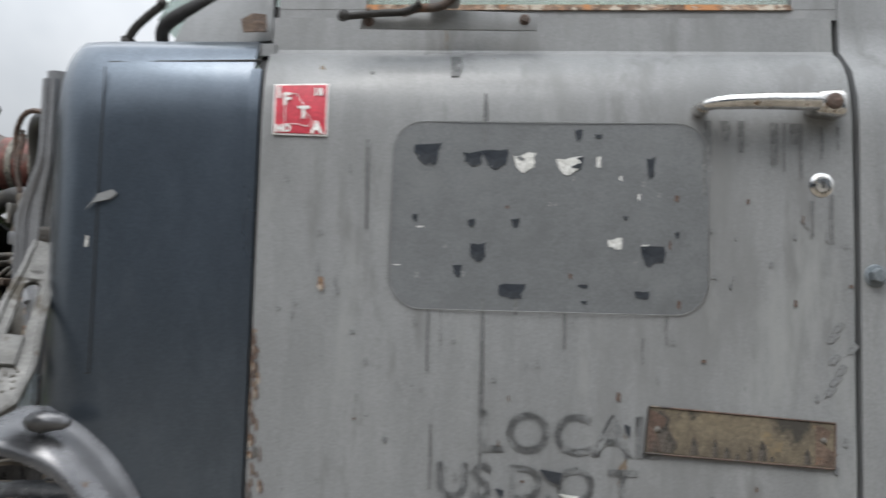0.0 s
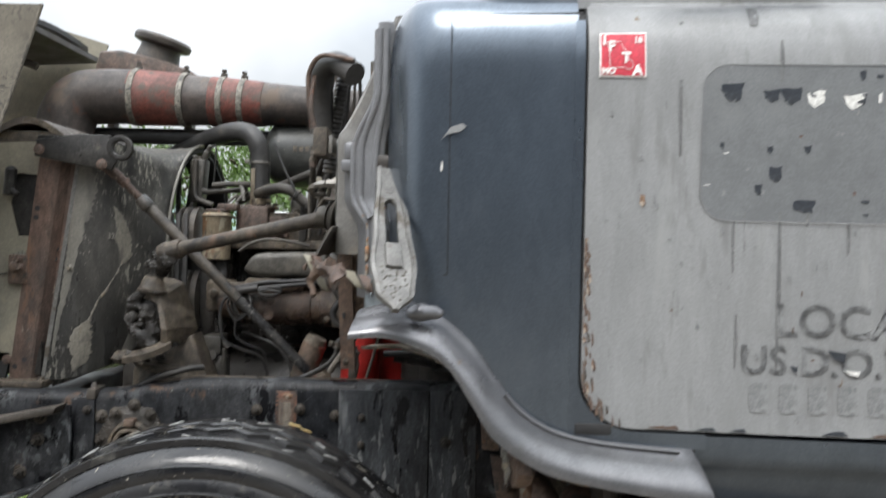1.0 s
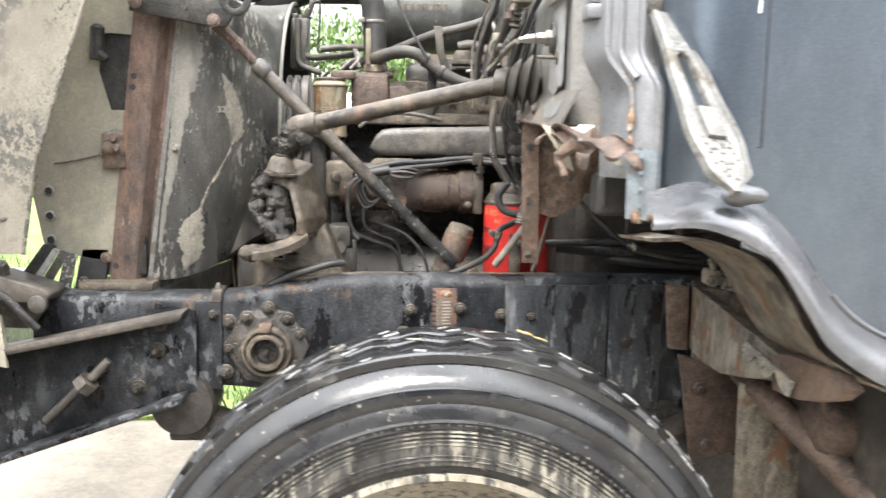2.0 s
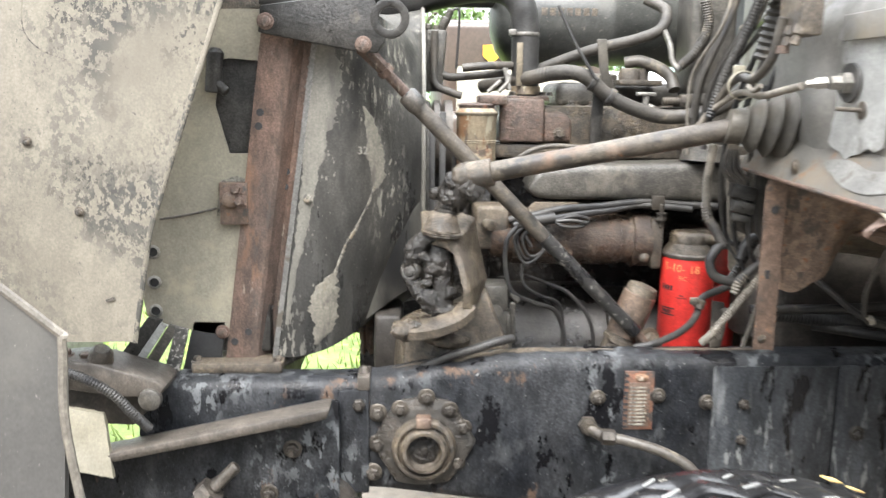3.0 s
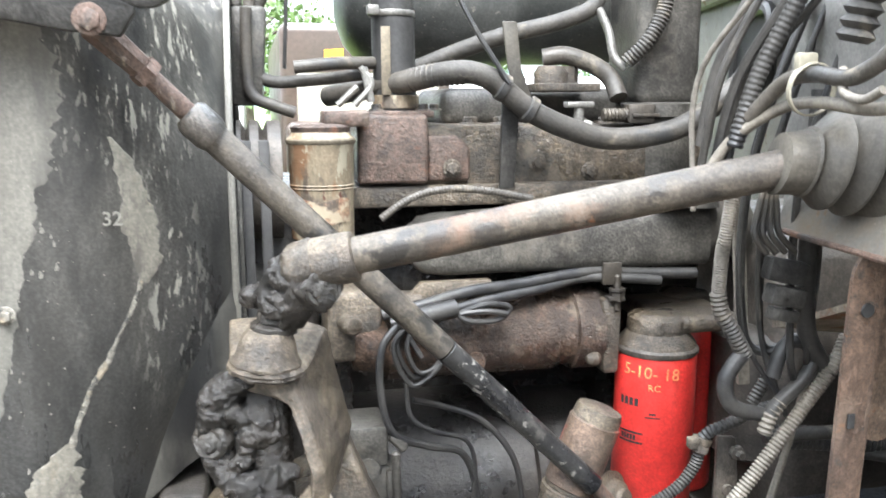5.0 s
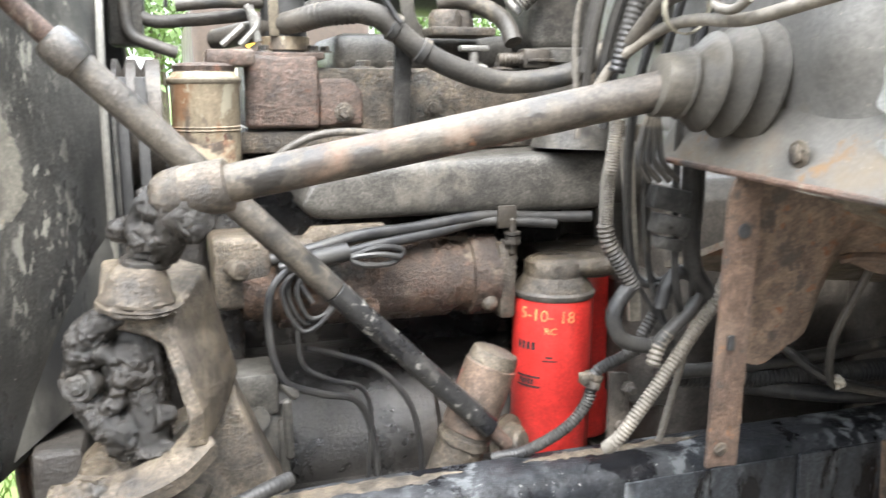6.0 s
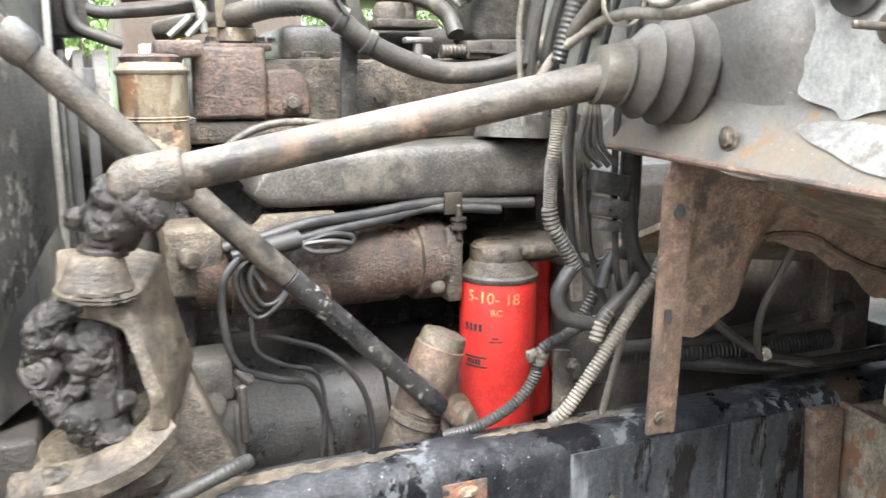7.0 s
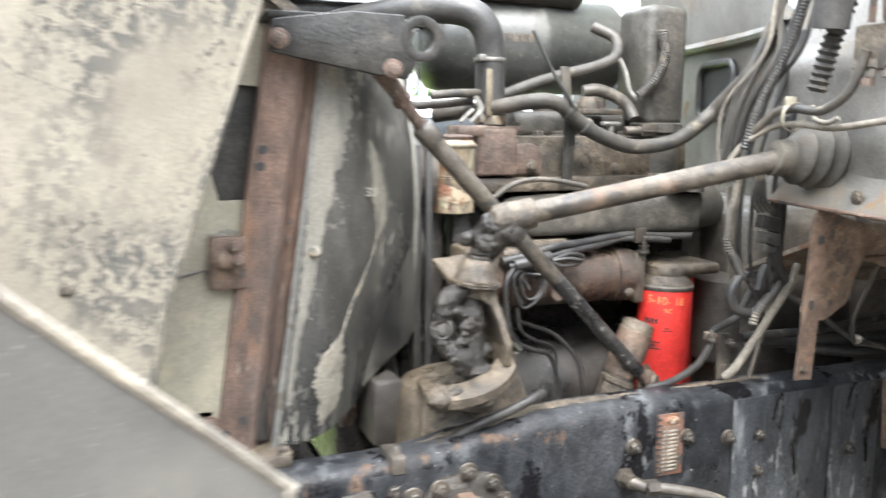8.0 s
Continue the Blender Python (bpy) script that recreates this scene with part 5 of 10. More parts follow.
part("flare_bead", sweep([V(*flare_skin(0.55 + 0.43 * k / 20, 0.10)) + V(0, -0.004, 0) for k in range(21)], 0.0055, 8), "flare", flare, "raised bead along the flare")

# the cast strap that latched the hood
def strap():
    top, bot = V(-0.690, 1.425, 1.572), V(-0.650, 1.172, 1.296)
    ax = (bot - top).normalized()
    wd = (V(1, 0.35, 0) - ax * V(1, 0.35, 0).dot(ax)).normalized()
    nr = ax.cross(wd).normalized()
    ln = (bot - top).length
    half = lambda s: lerp_table([(0, 0.024), (0.12, 0.026), (0.45, 0.036), (0.72, 0.044), (0.9, 0.036), (1.0, 0.006)], s)
    slot = lambda s: 0.013 if 0.30 < s < 0.60 else (0.013 * math.sqrt(max(0, 1 - ((0.30 - s) / 0.05) ** 2)) if 0.25 < s <= 0.30 else (0.013 * math.sqrt(max(0, 1 - ((s - 0.60) / 0.05) ** 2)) if 0.60 <= s < 0.65 else 0.0))
    bm = bmesh.new()
    n = 60
    rows = []
    for i in range(n + 1):
        s = i / n
        c = top + ax * (s * ln)
        h, g = half(s), slot(s)
        lip = 0.006 if 0.05 < s < 0.95 else 0.003
        row = []
        for side in (-1, 1):
            row.append([bm.verts.new(c + wd * (side * x) + nr * y) for x, y in ((h, -0.004), (h, lip + 0.004), (h - 0.007, lip + 0.006), (h - 0.009, 0.006), (g, 0.006), (g, -0.004))])
        rows.append(row)
    for a, b in zip(rows, rows[1:]):
        for k in (0, 1):
            for j in range(6):
                bm.faces.new((a[k][j], a[k][(j + 1) % 6], b[k][(j + 1) % 6], b[k][j]))
    for r in (rows[0], rows[-1]):
        for k in (0, 1):
            bm.faces.new(r[k])
    bmesh.ops.remove_doubles(bm, verts=bm.verts[:], dist=0.0004)
    return bm, top, bot, ax, wd, nr


sbm, s_top, s_bot, s_ax, s_wd, s_nr = strap()
latch = part("hood_latch", sbm, "alu", truck, "scuffed cast aluminium hood latch strap with a slot", 50)
part("latch_clasp", box((-0.016, -0.03, -0.004), (0.016, 0.03, 0.014), 0.003, m=Matrix.Translation(s_top.lerp(s_bot, 0.66)) @ Matrix((s_wd, s_ax, s_nr)).transposed().to_4x4()), "alu", latch)
for k in range(26):
    q = s_top.lerp(s_bot, rng.uniform(0.72, 0.94)) + s_wd * rng.uniform(-0.024, 0.024) + s_nr * 0.0062
    part("corrosion_pit", lathe(q, s_nr, [(0, 0.003), (0.0012, 0.0022)], 6), "dusty", latch, flat=True)
part("latch_hook", join(box((-0.715, 1.435, 1.575), (-0.665, 1.46, 1.605), 0.005), rod((-0.66, 1.425, 1.60), (-0.655, 1.43, 1.555), 0.007)), "dark", latch, "dark worn latch hook")

# firewall, one pressed sheet with a raised panel and a bottom lip
def wall_skin(u, v):
    y = 1.545 + 0.53 * u
    z0 = 1.392 + 0.02 * u
    z = z0 + (1.93 - z0) * v
    dent = 0.022 * math.exp(-((y - 1.80) / 0.06) ** 2 - ((z - 1.52) / 0.05) ** 2) - 0.010 * math.exp(-((y - 1.70) / 0.05) ** 2 - ((z - 1.47) / 0.04) ** 2)
    x = -0.815 + 0.065 * max(0.0, 1 - u / 0.05 * 3.6) - dent + 0.35 * max(0.0, z - 1.66) ** 0.8
    return (x, y, z)


firewall = part("firewall", sheet(wall_skin, 80, 30, (0.006, 0, 0)), "firewall", truck, "dirty grey firewall with peeling silver paint")
part("firewall_lip", sheet(lambda u, v: (-0.816 - 0.034 * v ** 1.3 - 0.004 * math.sin(v * math.pi), 1.48 + 0.56 * u, 1.452 - 0.066 * v + 0.02 * u), 16, 8, (0.005, 0, 0)), "lip", firewall, "flared lower lip of the firewall")
part("lip_edge", tube([(-0.850, 1.50, 1.387), (-0.850, 1.65, 1.392), (-0.850, 1.80, 1.397), (-0.850, 1.91, 1.401), (-0.850, 2.02, 1.405)], 0.0036, 8), "rust", firewall, "orange rusted lip edge")
edge = curve([V(1.600, 1.470, 0), V(1.622, 1.462, 0), V(1.640, 1.466, 0), V(1.662, 1.457, 0), V(1.682, 1.453, 0), V(1.704, 1.446, 0), V(1.717, 1.455, 0), V(1.745, 1.462, 0), V(1.758, 1.470, 0), V(1.752, 1.488, 0), V(1.757, 1.512, 0), V(1.764, 1.538, 0), V(1.752, 1.560, 0), V(1.748, 1.590, 0), V(1.755, 1.620, 0), V(1.742, 1.648, 0), V(1.70, 1.656, 0), V(1.640, 1.652, 0), V(1.600, 1.656, 0), V(1.590, 1.60, 0), V(1.597, 1.53, 0)], 6)
part("bare_patch", prism([(p.x, p.y) for p in edge], "x", -0.8229, -0.8222), "bare", firewall, "bare patch where paint peeled off", flat=True)
LIP_PATCH = curve([V(1.560, 1.440, 0), V(1.62, 1.436, 0), V(1.68, 1.446, 0), V(1.745, 1.442, 0), V(1.735, 1.430, 0), V(1.70, 1.420, 0), V(1.66, 1.408, 0), V(1.60, 1.404, 0), V(1.552, 1.410, 0)], 5)
lip_bm = bmesh.new()
lip_bm.faces.new([lip_bm.verts.new(V(-0.818 - 0.034 * ((1.452 + 0.02 * (p.x - 1.48) / 0.56 - p.y) / 0.066) ** 1.3 - 0.004 * math.sin((1.452 + 0.02 * (p.x - 1.48) / 0.56 - p.y) / 0.066 * math.pi), p.x, p.y)) for p in LIP_PATCH])
part("bare_patch", lip_bm, "alu", firewall, "bare patch on the lip", flat=True)
bolts([(-0.842, 1.822, 1.425)], 0.0090, 0.006, firewall, "dusty", TO_MINUS_X)
part("stud", join(lathe((-0.822, 1.665, 1.520), (-1, 0, 0), [(0, 0.014), (0.003, 0.013), (0.004, 0.008)], 16), rod((-0.82, 1.665, 1.520), (-0.862, 1.668, 1.522), 0.0035)), "bolt", firewall, "threaded stud with washer")
part("bulkhead_fitting", join(lathe((-0.815, 1.698, 1.560), (-1, 0, 0.02), [(0, 0.024), (0.004, 0.023), (0.006, 0.018), (0.012, 0.017)], 26), lathe((-0.83, 1.698, 1.560), (-1, 0, 0), [(0, 0.017), (0.012, 0.017), (0.013, 0.012), (0.03, 0.011)], 6), lathe((-0.862, 1.70, 1.560), (-1, 0.25, -0.1), [(0, 0.0095), (0.018, 0.0095), (0.019, 0.007), (0.03, 0.006)], 6)), "steel", firewall, "hex bulkhead hose fitting on a black gasket")
part("gasket", lathe((-0.8265, 1.698, 1.560), (-1, 0, 0), [(0, 0.030), (0.004, 0.029)], 26), "rubber", firewall, "black round gasket")
part("firewall_panel", prism([(1.56, 1.62), (1.72, 1.622), (1.72, 1.66), (1.56, 1.66)], "x", -0.836, -0.828, 0.002), "firewall", firewall, "overlapping grey firewall panel")

# torn rusty lip under the cowl
torn = part("torn_sheet", lump(sheet(lambda u, v: (-0.772 - 0.10 * u + 0.012 * math.sin(v * 5 + u * 7), 1.315 + 0.20 * u + 0.02 * math.sin(u * 9), 1.366 + 0.028 * u - 0.042 * v * (0.25 + 0.75 * abs(math.sin(u * 6.5 + 0.9)) ** 2) + 0.008 * math.sin(u * 12)), 24, 6, (0.003, 0.003, 0)), 0.004, 30), "rust", truck, "torn flaking rusty sheet under the cowl")
part("rubber_mount", join(box((-0.752, 1.585, 1.222), (-0.676, 1.66, 1.302), 0.012, 3), box((-0.742, 1.578, 1.24), (-0.735, 1.59, 1.30), 0.002)), "rubber", truck, "black rubber cab mount block")
for k_, (p_, q_) in enumerate((((-0.862, 1.50, 1.392), (-0.825, 1.49, 1.318)), ((-0.80, 1.49, 1.372), (-0.81, 1.48, 1.318)), ((-0.775, 1.47, 1.362), (-0.745, 1.46, 1.325)), ((-0.735, 1.44, 1.352), (-0.722, 1.43, 1.318)))):
    a_, b_ = V(*p_), V(*q_)
    part("torn_flap", lump(sheet(lambda u, v: tuple(a_.lerp(b_, v) + V(0.030 * (u - 0.5) * (1 - 0.5 * v), -0.014 * math.sin(v * 2.6) - 0.010 * (u - 0.5) * (1 if k_ % 2 else -1), -0.006 * u)), 6, 8, (0.001, 0.003, 0)), 0.003, 50), "beige" if k_ % 2 == 0 else "rust", torn, "curled flap of flaking sheet")
part("torn_curl", lump(tube([(-0.80, 1.40, 1.372), (-0.83, 1.425, 1.358), (-0.85, 1.45, 1.335), (-0.842, 1.44, 1.305)], lambda s: 0.016 - 0.09 * s if s < 0.1 else 0.006, 10), 0.004, 50), "rust_plate", torn)

# upright rusty angle with its heat-shield plate
angle = part("support_angle", lump(sheet(lambda u, v: (-0.858 + 0.013 * v + 0.034 * u + (0.010 * (1 - v * 12) ** 2 if v < 1 / 12 and u < 0.5 else 0.0), 1.893 + 0.032 * v, 1.400 - 0.322 * v), 6, 36, (0.001, 0.006, 0)), 0.0012, 60), "rust_plate", truck, "upright rusty steel angle bolted to the frame")
part("angle_leg", sheet(lambda u, v: (-0.825 + 0.013 * v, 1.893 + 0.032 * v + 0.03 * u, 1.398 - 0.322 * v), 2, 14, (0.005, 0, 0)), "rust_plate", angle)
part("angle_hole", lathe((-0.838, 1.8955, 1.343), (0, -1, 0), [(0, 0.0075), (0.0015, 0.007)], 14), "seal", angle, "dark bolt hole", flat=True)
part("angle_hole", box((-0.842, 1.9045, 1.216), (-0.834, 1.9075, 1.232), 0.001), "seal", angle, "dark slot", flat=True)
part("angle_bolt", lathe((-0.832, 1.921, 1.100), (0, -1, -0.1), [(0, 0.008), (0.002, 0.0075), (0.003, 0.005)], 14), "dusty", angle)
SHIELD_LOW = [(-0.83, 1.205), (-0.81, 1.192), (-0.776, 1.183), (-0.72, 1.208), (-0.68, 1.263), (-0.652, 1.287), (-0.604, 1.272), (-0.55, 1.246), (-0.483, 1.202), (-0.40, 1.160), (-0.2, 1.09)]


def shield_skin(u, v):
    x = -0.826 + 0.52 * u
    low = lerp_table(SHIELD_LOW, x)
    top = 1.397 - 0.29 * (x + 0.826)
    swell = 0.03 * math.exp(-((x + 0.652) / 0.035) ** 2) * v
    return (x, 1.912 + 0.03 * v + swell - 0.05 * max(0.0, x + 0.62), top + (low - top) * v)


plate = part("heat_shield", lump(sheet(shield_skin, 60, 16, (0, 0.004, 0)), 0.0030, 24), "shield", angle, "pitted rusty steel shield plate with an arched cut-out")
part("shield_crease", tube([V(*shield_skin(u, v)) + V(0, -0.003, 0) for u, v in ((0.34, 0.97), (0.37, 0.80), (0.42, 0.70), (0.50, 0.78), (0.60, 0.72), (0.70, 0.62))], lambda d: 0.006, 8), "rust_plate", plate, "rolled edge round the arch")
part("floor_pan", lump(sheet(lambda u, v: (-0.70 + 0.6 * u, 1.62 + 0.42 * v, 1.372 - 0.10 * u - 0.02 * v - 0.05 * math.sin(u * 3.1)), 20, 12, (0, 0, 0.01)), 0.004, 12), "muddy", truck, "dirty underside of the cab floor")
part("floor_pan", lump(sheet(lambda u, v: (-0.70 + 0.7 * u, 1.95 + 0.3 * v, 1.345 - 0.09 * u - 0.12 * v), 16, 8, (0, 0, 0.01)), 0.006, 10), "muddy", truck)
# added dark panel: stands for the shade between tyre and brace
part("cab_bulkhead", box((-0.22, 1.45, 0.55), (-0.18, 2.03, 1.30), 0.01), "dark", truck, "dark backing panel added for the shade behind the wheel")
def tunnel_at(y, z, lift=0.0):
    """The engine-side face of the firewall behind the harness."""
    u = max(0.0, (y - 2.075) / 0.9)
    return V(-0.80 + 0.30 * u ** 0.6 - lift, y, z)


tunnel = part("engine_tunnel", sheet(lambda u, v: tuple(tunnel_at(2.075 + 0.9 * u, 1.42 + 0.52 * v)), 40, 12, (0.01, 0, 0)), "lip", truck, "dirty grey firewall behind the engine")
HATCH = rounded(2.355, 1.560, 2.545, 1.690, 0.035, 6)
hatch_bm = bmesh.new()
hatch_bm.faces.new([hatch_bm.verts.new(tunnel_at(y, z, 0.004)) for y, z in HATCH])
# flat black face in place of the opening's inner shade
part("firewall_opening", hatch_bm, "seal", tunnel, "flat black face painted as the shaded opening in the firewall", flat=True)
part("opening_seal", sweep([tunnel_at(y, z, 0.008) for y, z in HATCH + HATCH[:1]], 0.010, 8), "rubber", tunnel, "grey rubber seal round the opening")
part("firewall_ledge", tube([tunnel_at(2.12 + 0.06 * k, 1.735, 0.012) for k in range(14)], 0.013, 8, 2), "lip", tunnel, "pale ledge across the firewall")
part("bulkhead_rear", box((-0.30, 2.15, 0.60), (-0.24, 3.2, 1.45), 0.01), "dark", truck, "dark bell housing side behind the engine")
# ---------------------------------------------------------------- frame rails
RAIL_TOP = [(-2.30, 0.972), (-1.62, 0.972), (-1.555, 0.976), (-1.40, 1.000), (-1.27, 1.018), (-1.20, 1.021), (0.6, 1.020), (3.0, 1.02)]
RAIL_LOW = [(-2.30, 0.76), (-1.62, 0.74), (-1.2, 0.70), (3.0, 0.70)]


def rail_mesh(y0, inward):
    bm = bmesh.new()
    xs = [-2.02 + 0.04 * i for i in range(62)] + [0.6, 1.2, 2.0, 2.8]
    rows = []
    for x in xs:
        t, b = lerp_table(RAIL_TOP, x), lerp_table(RAIL_LOW, x)
        sec = [(0.074, t - 0.009), (0.074, t), (0.032, t), (0.020, t - 0.002), (0.010, t - 0.008), (0.003, t - 0.018), (0.0, t - 0.032), (0.0, b + 0.022), (0.003, b + 0.010), (0.010, b + 0.003), (0.022, b), (0.095, b), (0.095, b + 0.009), (0.020, b + 0.010), (0.009, b + 0.022), (0.009, t - 0.022), (0.020, t - 0.009)]
        rows.append([bm.verts.new((x, y0 + inward * p, z)) for p, z in sec])
    n = len(rows[0])
    for a, b in zip(rows, rows[1:]):
        for k in range(n):
            bm.faces.new((a[k], a[(k + 1) % n], b[(k + 1) % n], b[k]))
    bm.faces.new(rows[0])
    bm.faces.new(rows[-1])
    return bm


RY = 2.060
rail = part("frame_rail", rail_mesh(RY, 1), "black", truck, "black steel frame rail with chalky worn paint", 60)
part("frame_rail", rail_mesh(3.32, -1), "black", truck, "black steel frame rail with chalky worn paint", 60)
part("liner_plate", box((-0.604, RY - 0.006, 0.685), (-0.472, RY - 0.0005, 1.004), 0.003), "chalky", rail, "black steel liner plate on the rail")
part("liner_plate", box((-0.865, RY - 0.005, 0.685), (-0.610, RY - 0.0005, 1.002), 0.002), "chalky", rail)
bolts([(-0.977, RY, 0.940), (-1.10, RY, 0.936), (-0.800, RY, 0.923), (-0.875, RY, 0.925), (-0.80, RY, 0.846), (-0.56, RY - 0.008, 0.86)], 0.011, 0.014, rail, shank=0.006)
bolts([(-1.582, RY - 0.004, 0.925), (-1.545, RY, 0.905), (-1.545, RY, 0.84), (-1.385, RY, 0.800), (-1.555, RY - 0.004, 0.78)], 0.013, 0.016, rail, shank=0.008)
bolts([(-1.705, 2.03, 0.905), (-1.712, 2.03, 0.842), (-1.76, 2.03, 0.748), (-1.88, 2.03, 0.756)], 0.013, 0.016, rail, shank=0.012)
# spring pin boss
boss = part("spring_pin_boss", lump(prism([(-1.452 + 0.094 * math.cos(k * math.pi / 9) * (1.12 if k % 3 == 0 else 1.0), 0.846 + 0.094 * math.sin(k * math.pi / 9) * (1.05 if k % 3 == 0 else 1.0)) for k in range(18)], "y", RY - 0.012, RY + 0.001, 0.004), 0.0015, 40), "grime", rail, "oily round spring-pin boss with a rusty ring")
part("boss_ring", lump(lathe((-1.452, RY - 0.008, 0.834), (0, -1, 0), [(0, 0.066), (0.016, 0.064), (0.022, 0.060), (0.023, 0.054), (0.017, 0.051), (0.017, 0.048), (0.028, 0.046), (0.033, 0.042), (0.033, 0.036), (0.012, 0.034), (0.008, 0.030), (0.008, 0)], 40), 0.0012, 50), "cast", boss, "rusty cast ring")
part("boss_core", lump(join(lathe((-1.452, RY - 0.014, 0.834), (0, -1, 0), [(0, 0.031), (0.006, 0.030), (0.008, 0.022), (0.004, 0.020), (0.004, 0.010), (0.009, 0.008), (0.010, 0)], 28), box((-1.458, RY - 0.026, 0.824), (-1.446, RY - 0.018, 0.842), 0.002)), 0.0008, 60), "grease", boss, "black greasy centre of the pin")
part("boss_tab", box((-1.468, RY - 0.040, 0.884), (-1.438, RY - 0.010, 0.906), 0.004, 2), "rust_plate", boss, "square tab on the ring")
bolts([(-1.500, RY - 0.012, 0.918), (-1.447, RY - 0.012, 0.942), (-1.400, RY - 0.012, 0.915), (-1.372, RY - 0.004, 0.874)], 0.012, 0.012, boss, "bolt", shank=0.006)
part("rail_clip", join(box((-1.585, RY - 0.012, 0.955), (-1.56, RY + 0.06, 0.985), 0.003), lathe((-1.572, RY + 0.01, 0.98), (0, 0, 1), [(0, 0.009), (0.012, 0.009), (0.02, 0.005)], 10)), "dark", rail, "steel clip on the rail edge")
part("rail_gusset", box((-1.622, RY - 0.010, 0.735), (-1.562, RY, 0.955), 0.004), "black", rail)

def rail_dust(x0, x1, y0, y1, seed):
    """A ragged film of dust lying on the rail's top flange."""
    bm = bmesh.new()
    rows = []
    for i in range(61):
        x = x0 + (x1 - x0) * i / 60
        fade = min(1.0, 6 * i / 60, 6 * (60 - i) / 60)
        wob = 0.014 * noise.noise(V(x * 30, seed, 0)) + 0.008 * noise.noise(V(x * 110, seed, 2))
        mid, half = (y0 + y1) / 2 + wob, max(0.001, (y1 - y0) / 2 * fade * (0.7 + 0.5 * abs(noise.noise(V(x * 45, seed, 4)))))
        rows.append([bm.verts.new((x, min(RY + 0.070, max(RY + 0.034, mid + half * k)), lerp_table(RAIL_TOP, x) + (0.0015 if abs(k) < 1 else 0.0003))) for k in (-1, -0.6, 0.6, 1)])
    for a, b in zip(rows, rows[1:]):
        for k in range(3):
            bm.faces.new((a[k], a[k + 1], b[k + 1], b[k]))
    return bm


part("dust_film", rail_dust(-1.52, -1.06, RY + 0.034, RY + 0.070, 1.0), "dusty", rail, "tan dust lying on the rail")
part("dust_film", rail_dust(-0.98, -0.72, RY + 0.044, RY + 0.066, 4.0), "dusty", rail)

# warning label
lab = part("warning_label", box((-1.046, RY - 0.003, 0.868), (-0.986, RY, 0.992), 0.0006), "orange", rail, "rusted warning label with black striped edge")
part("label_field", box((-1.038, RY - 0.0042, 0.874), (-0.994, RY - 0.001, 0.968), 0.0003), "rust_plate", lab)
for k in range(11):
    part("print_bar", box((-1.035, RY - 0.0052, 0.878 + 0.0078 * k), (-0.999 - 0.006 * rng.random(), RY - 0.003, 0.8815 + 0.0078 * k), 0), "chalk", lab, "pale bar of worn print", flat=True)
for k in range(10):
    part("edge_stripe", box((-1.046, RY - 0.0045, 0.872 + 0.012 * k), (-1.038, RY - 0.002, 0.877 + 0.012 * k), 0), "seal", lab, flat=True)
part("label_head", lump(ball((-1.012, RY - 0.002, 0.979), 0.012, (1.3, 0.3, 0.7), 2), 0.002, 60), "rust_light", lab)

# brake hose fitting
hose_fit = part("brake_hose", tube([(-1.078, RY - 0.045, 0.868), (-1.04, RY - 0.06, 0.864), (-0.98, RY - 0.08, 0.850), (-0.93, RY - 0.10, 0.822), (-0.90, RY - 0.12, 0.76)], 0.0105), "hose", rail, "grey rubber brake hose with brass fitting")
part("hose_fitting", join(lathe((-1.118, RY, 0.878), (0, -1, 0), [(0, 0.02), (0.008, 0.02), (0.01, 0.014), (0.03, 0.014)], 6), rod((-1.118, RY - 0.02, 0.878), (-1.095, RY - 0.045, 0.870), 0.012), lathe((-1.098, RY - 0.044, 0.870), (1, -0.1, -0.05), [(0, 0.016), (0.025, 0.016), (0.027, 0.012)], 6)), "bolt", hose_fit, "brass-coloured hex fitting")

# front horn of the frame with its stiffening flange
horn = part("front_bracket", prism([(-1.645, 0.943), (-1.62, 0.94), (-1.62, 0.735), (-1.645, 0.730), (-2.175, 0.545), (-2.45, 0.46), (-2.45, 0.78), (-2.157, 0.835)], "y", 2.028, 2.040, 0.003), "black", truck, "black flared front frame bracket")
part("bracket_flange", prism([(-1.632, 0.948), (-1.640, 0.926), (-2.160, 0.818), (-2.45, 0.765), (-2.45, 0.782), (-2.157, 0.838)], "y", 1.965, 2.032, 0.005), "dark", horn, "worn dark top flange")
part("bracket_flange", prism([(-1.640, 0.742), (-2.175, 0.556), (-2.45, 0.47), (-2.45, 0.456), (-2.175, 0.540), (-1.640, 0.726)], "y", 1.965, 2.032, 0.004), "black", horn)
part("pin_nut", join(lathe((-1.872, 1.985, 0.768), (1, 0, 0.9), [(-0.012, 0.028), (0.016, 0.028)], 6), rod((-1.86, 1.985, 0.78), (-1.815, 1.99, 0.825), 0.012)), "dark", horn, "greasy nut on the pin")
part("tow_pin", tube([(-1.975, 2.0, 0.672), (-1.93, 2.0, 0.715), (-1.88, 2.005, 0.765), (-1.83, 2.01, 0.80)], 0.012), "sump", horn, "greasy diagonal pin")
casting = part("pivot_casting", lump(join(prism([(-2.185, 1.028), (-2.12, 1.036), (-2.068, 1.032), (-2.006, 1.012), (-1.962, 1.000), (-1.943, 0.985), (-1.955, 0.965), (-2.022, 0.963), (-2.082, 0.973), (-2.185, 0.990)], "y", 1.985, 2.085, 0.006), prism([(-2.185, 0.990), (-2.082, 0.973), (-2.022, 0.963), (-1.985, 0.93), (-2.02, 0.89), (-2.185, 0.90)], "y", 2.03, 2.08, 0.006)), 0.002, 30, 1), "dark", horn, "grimy cast hood pivot bracket")
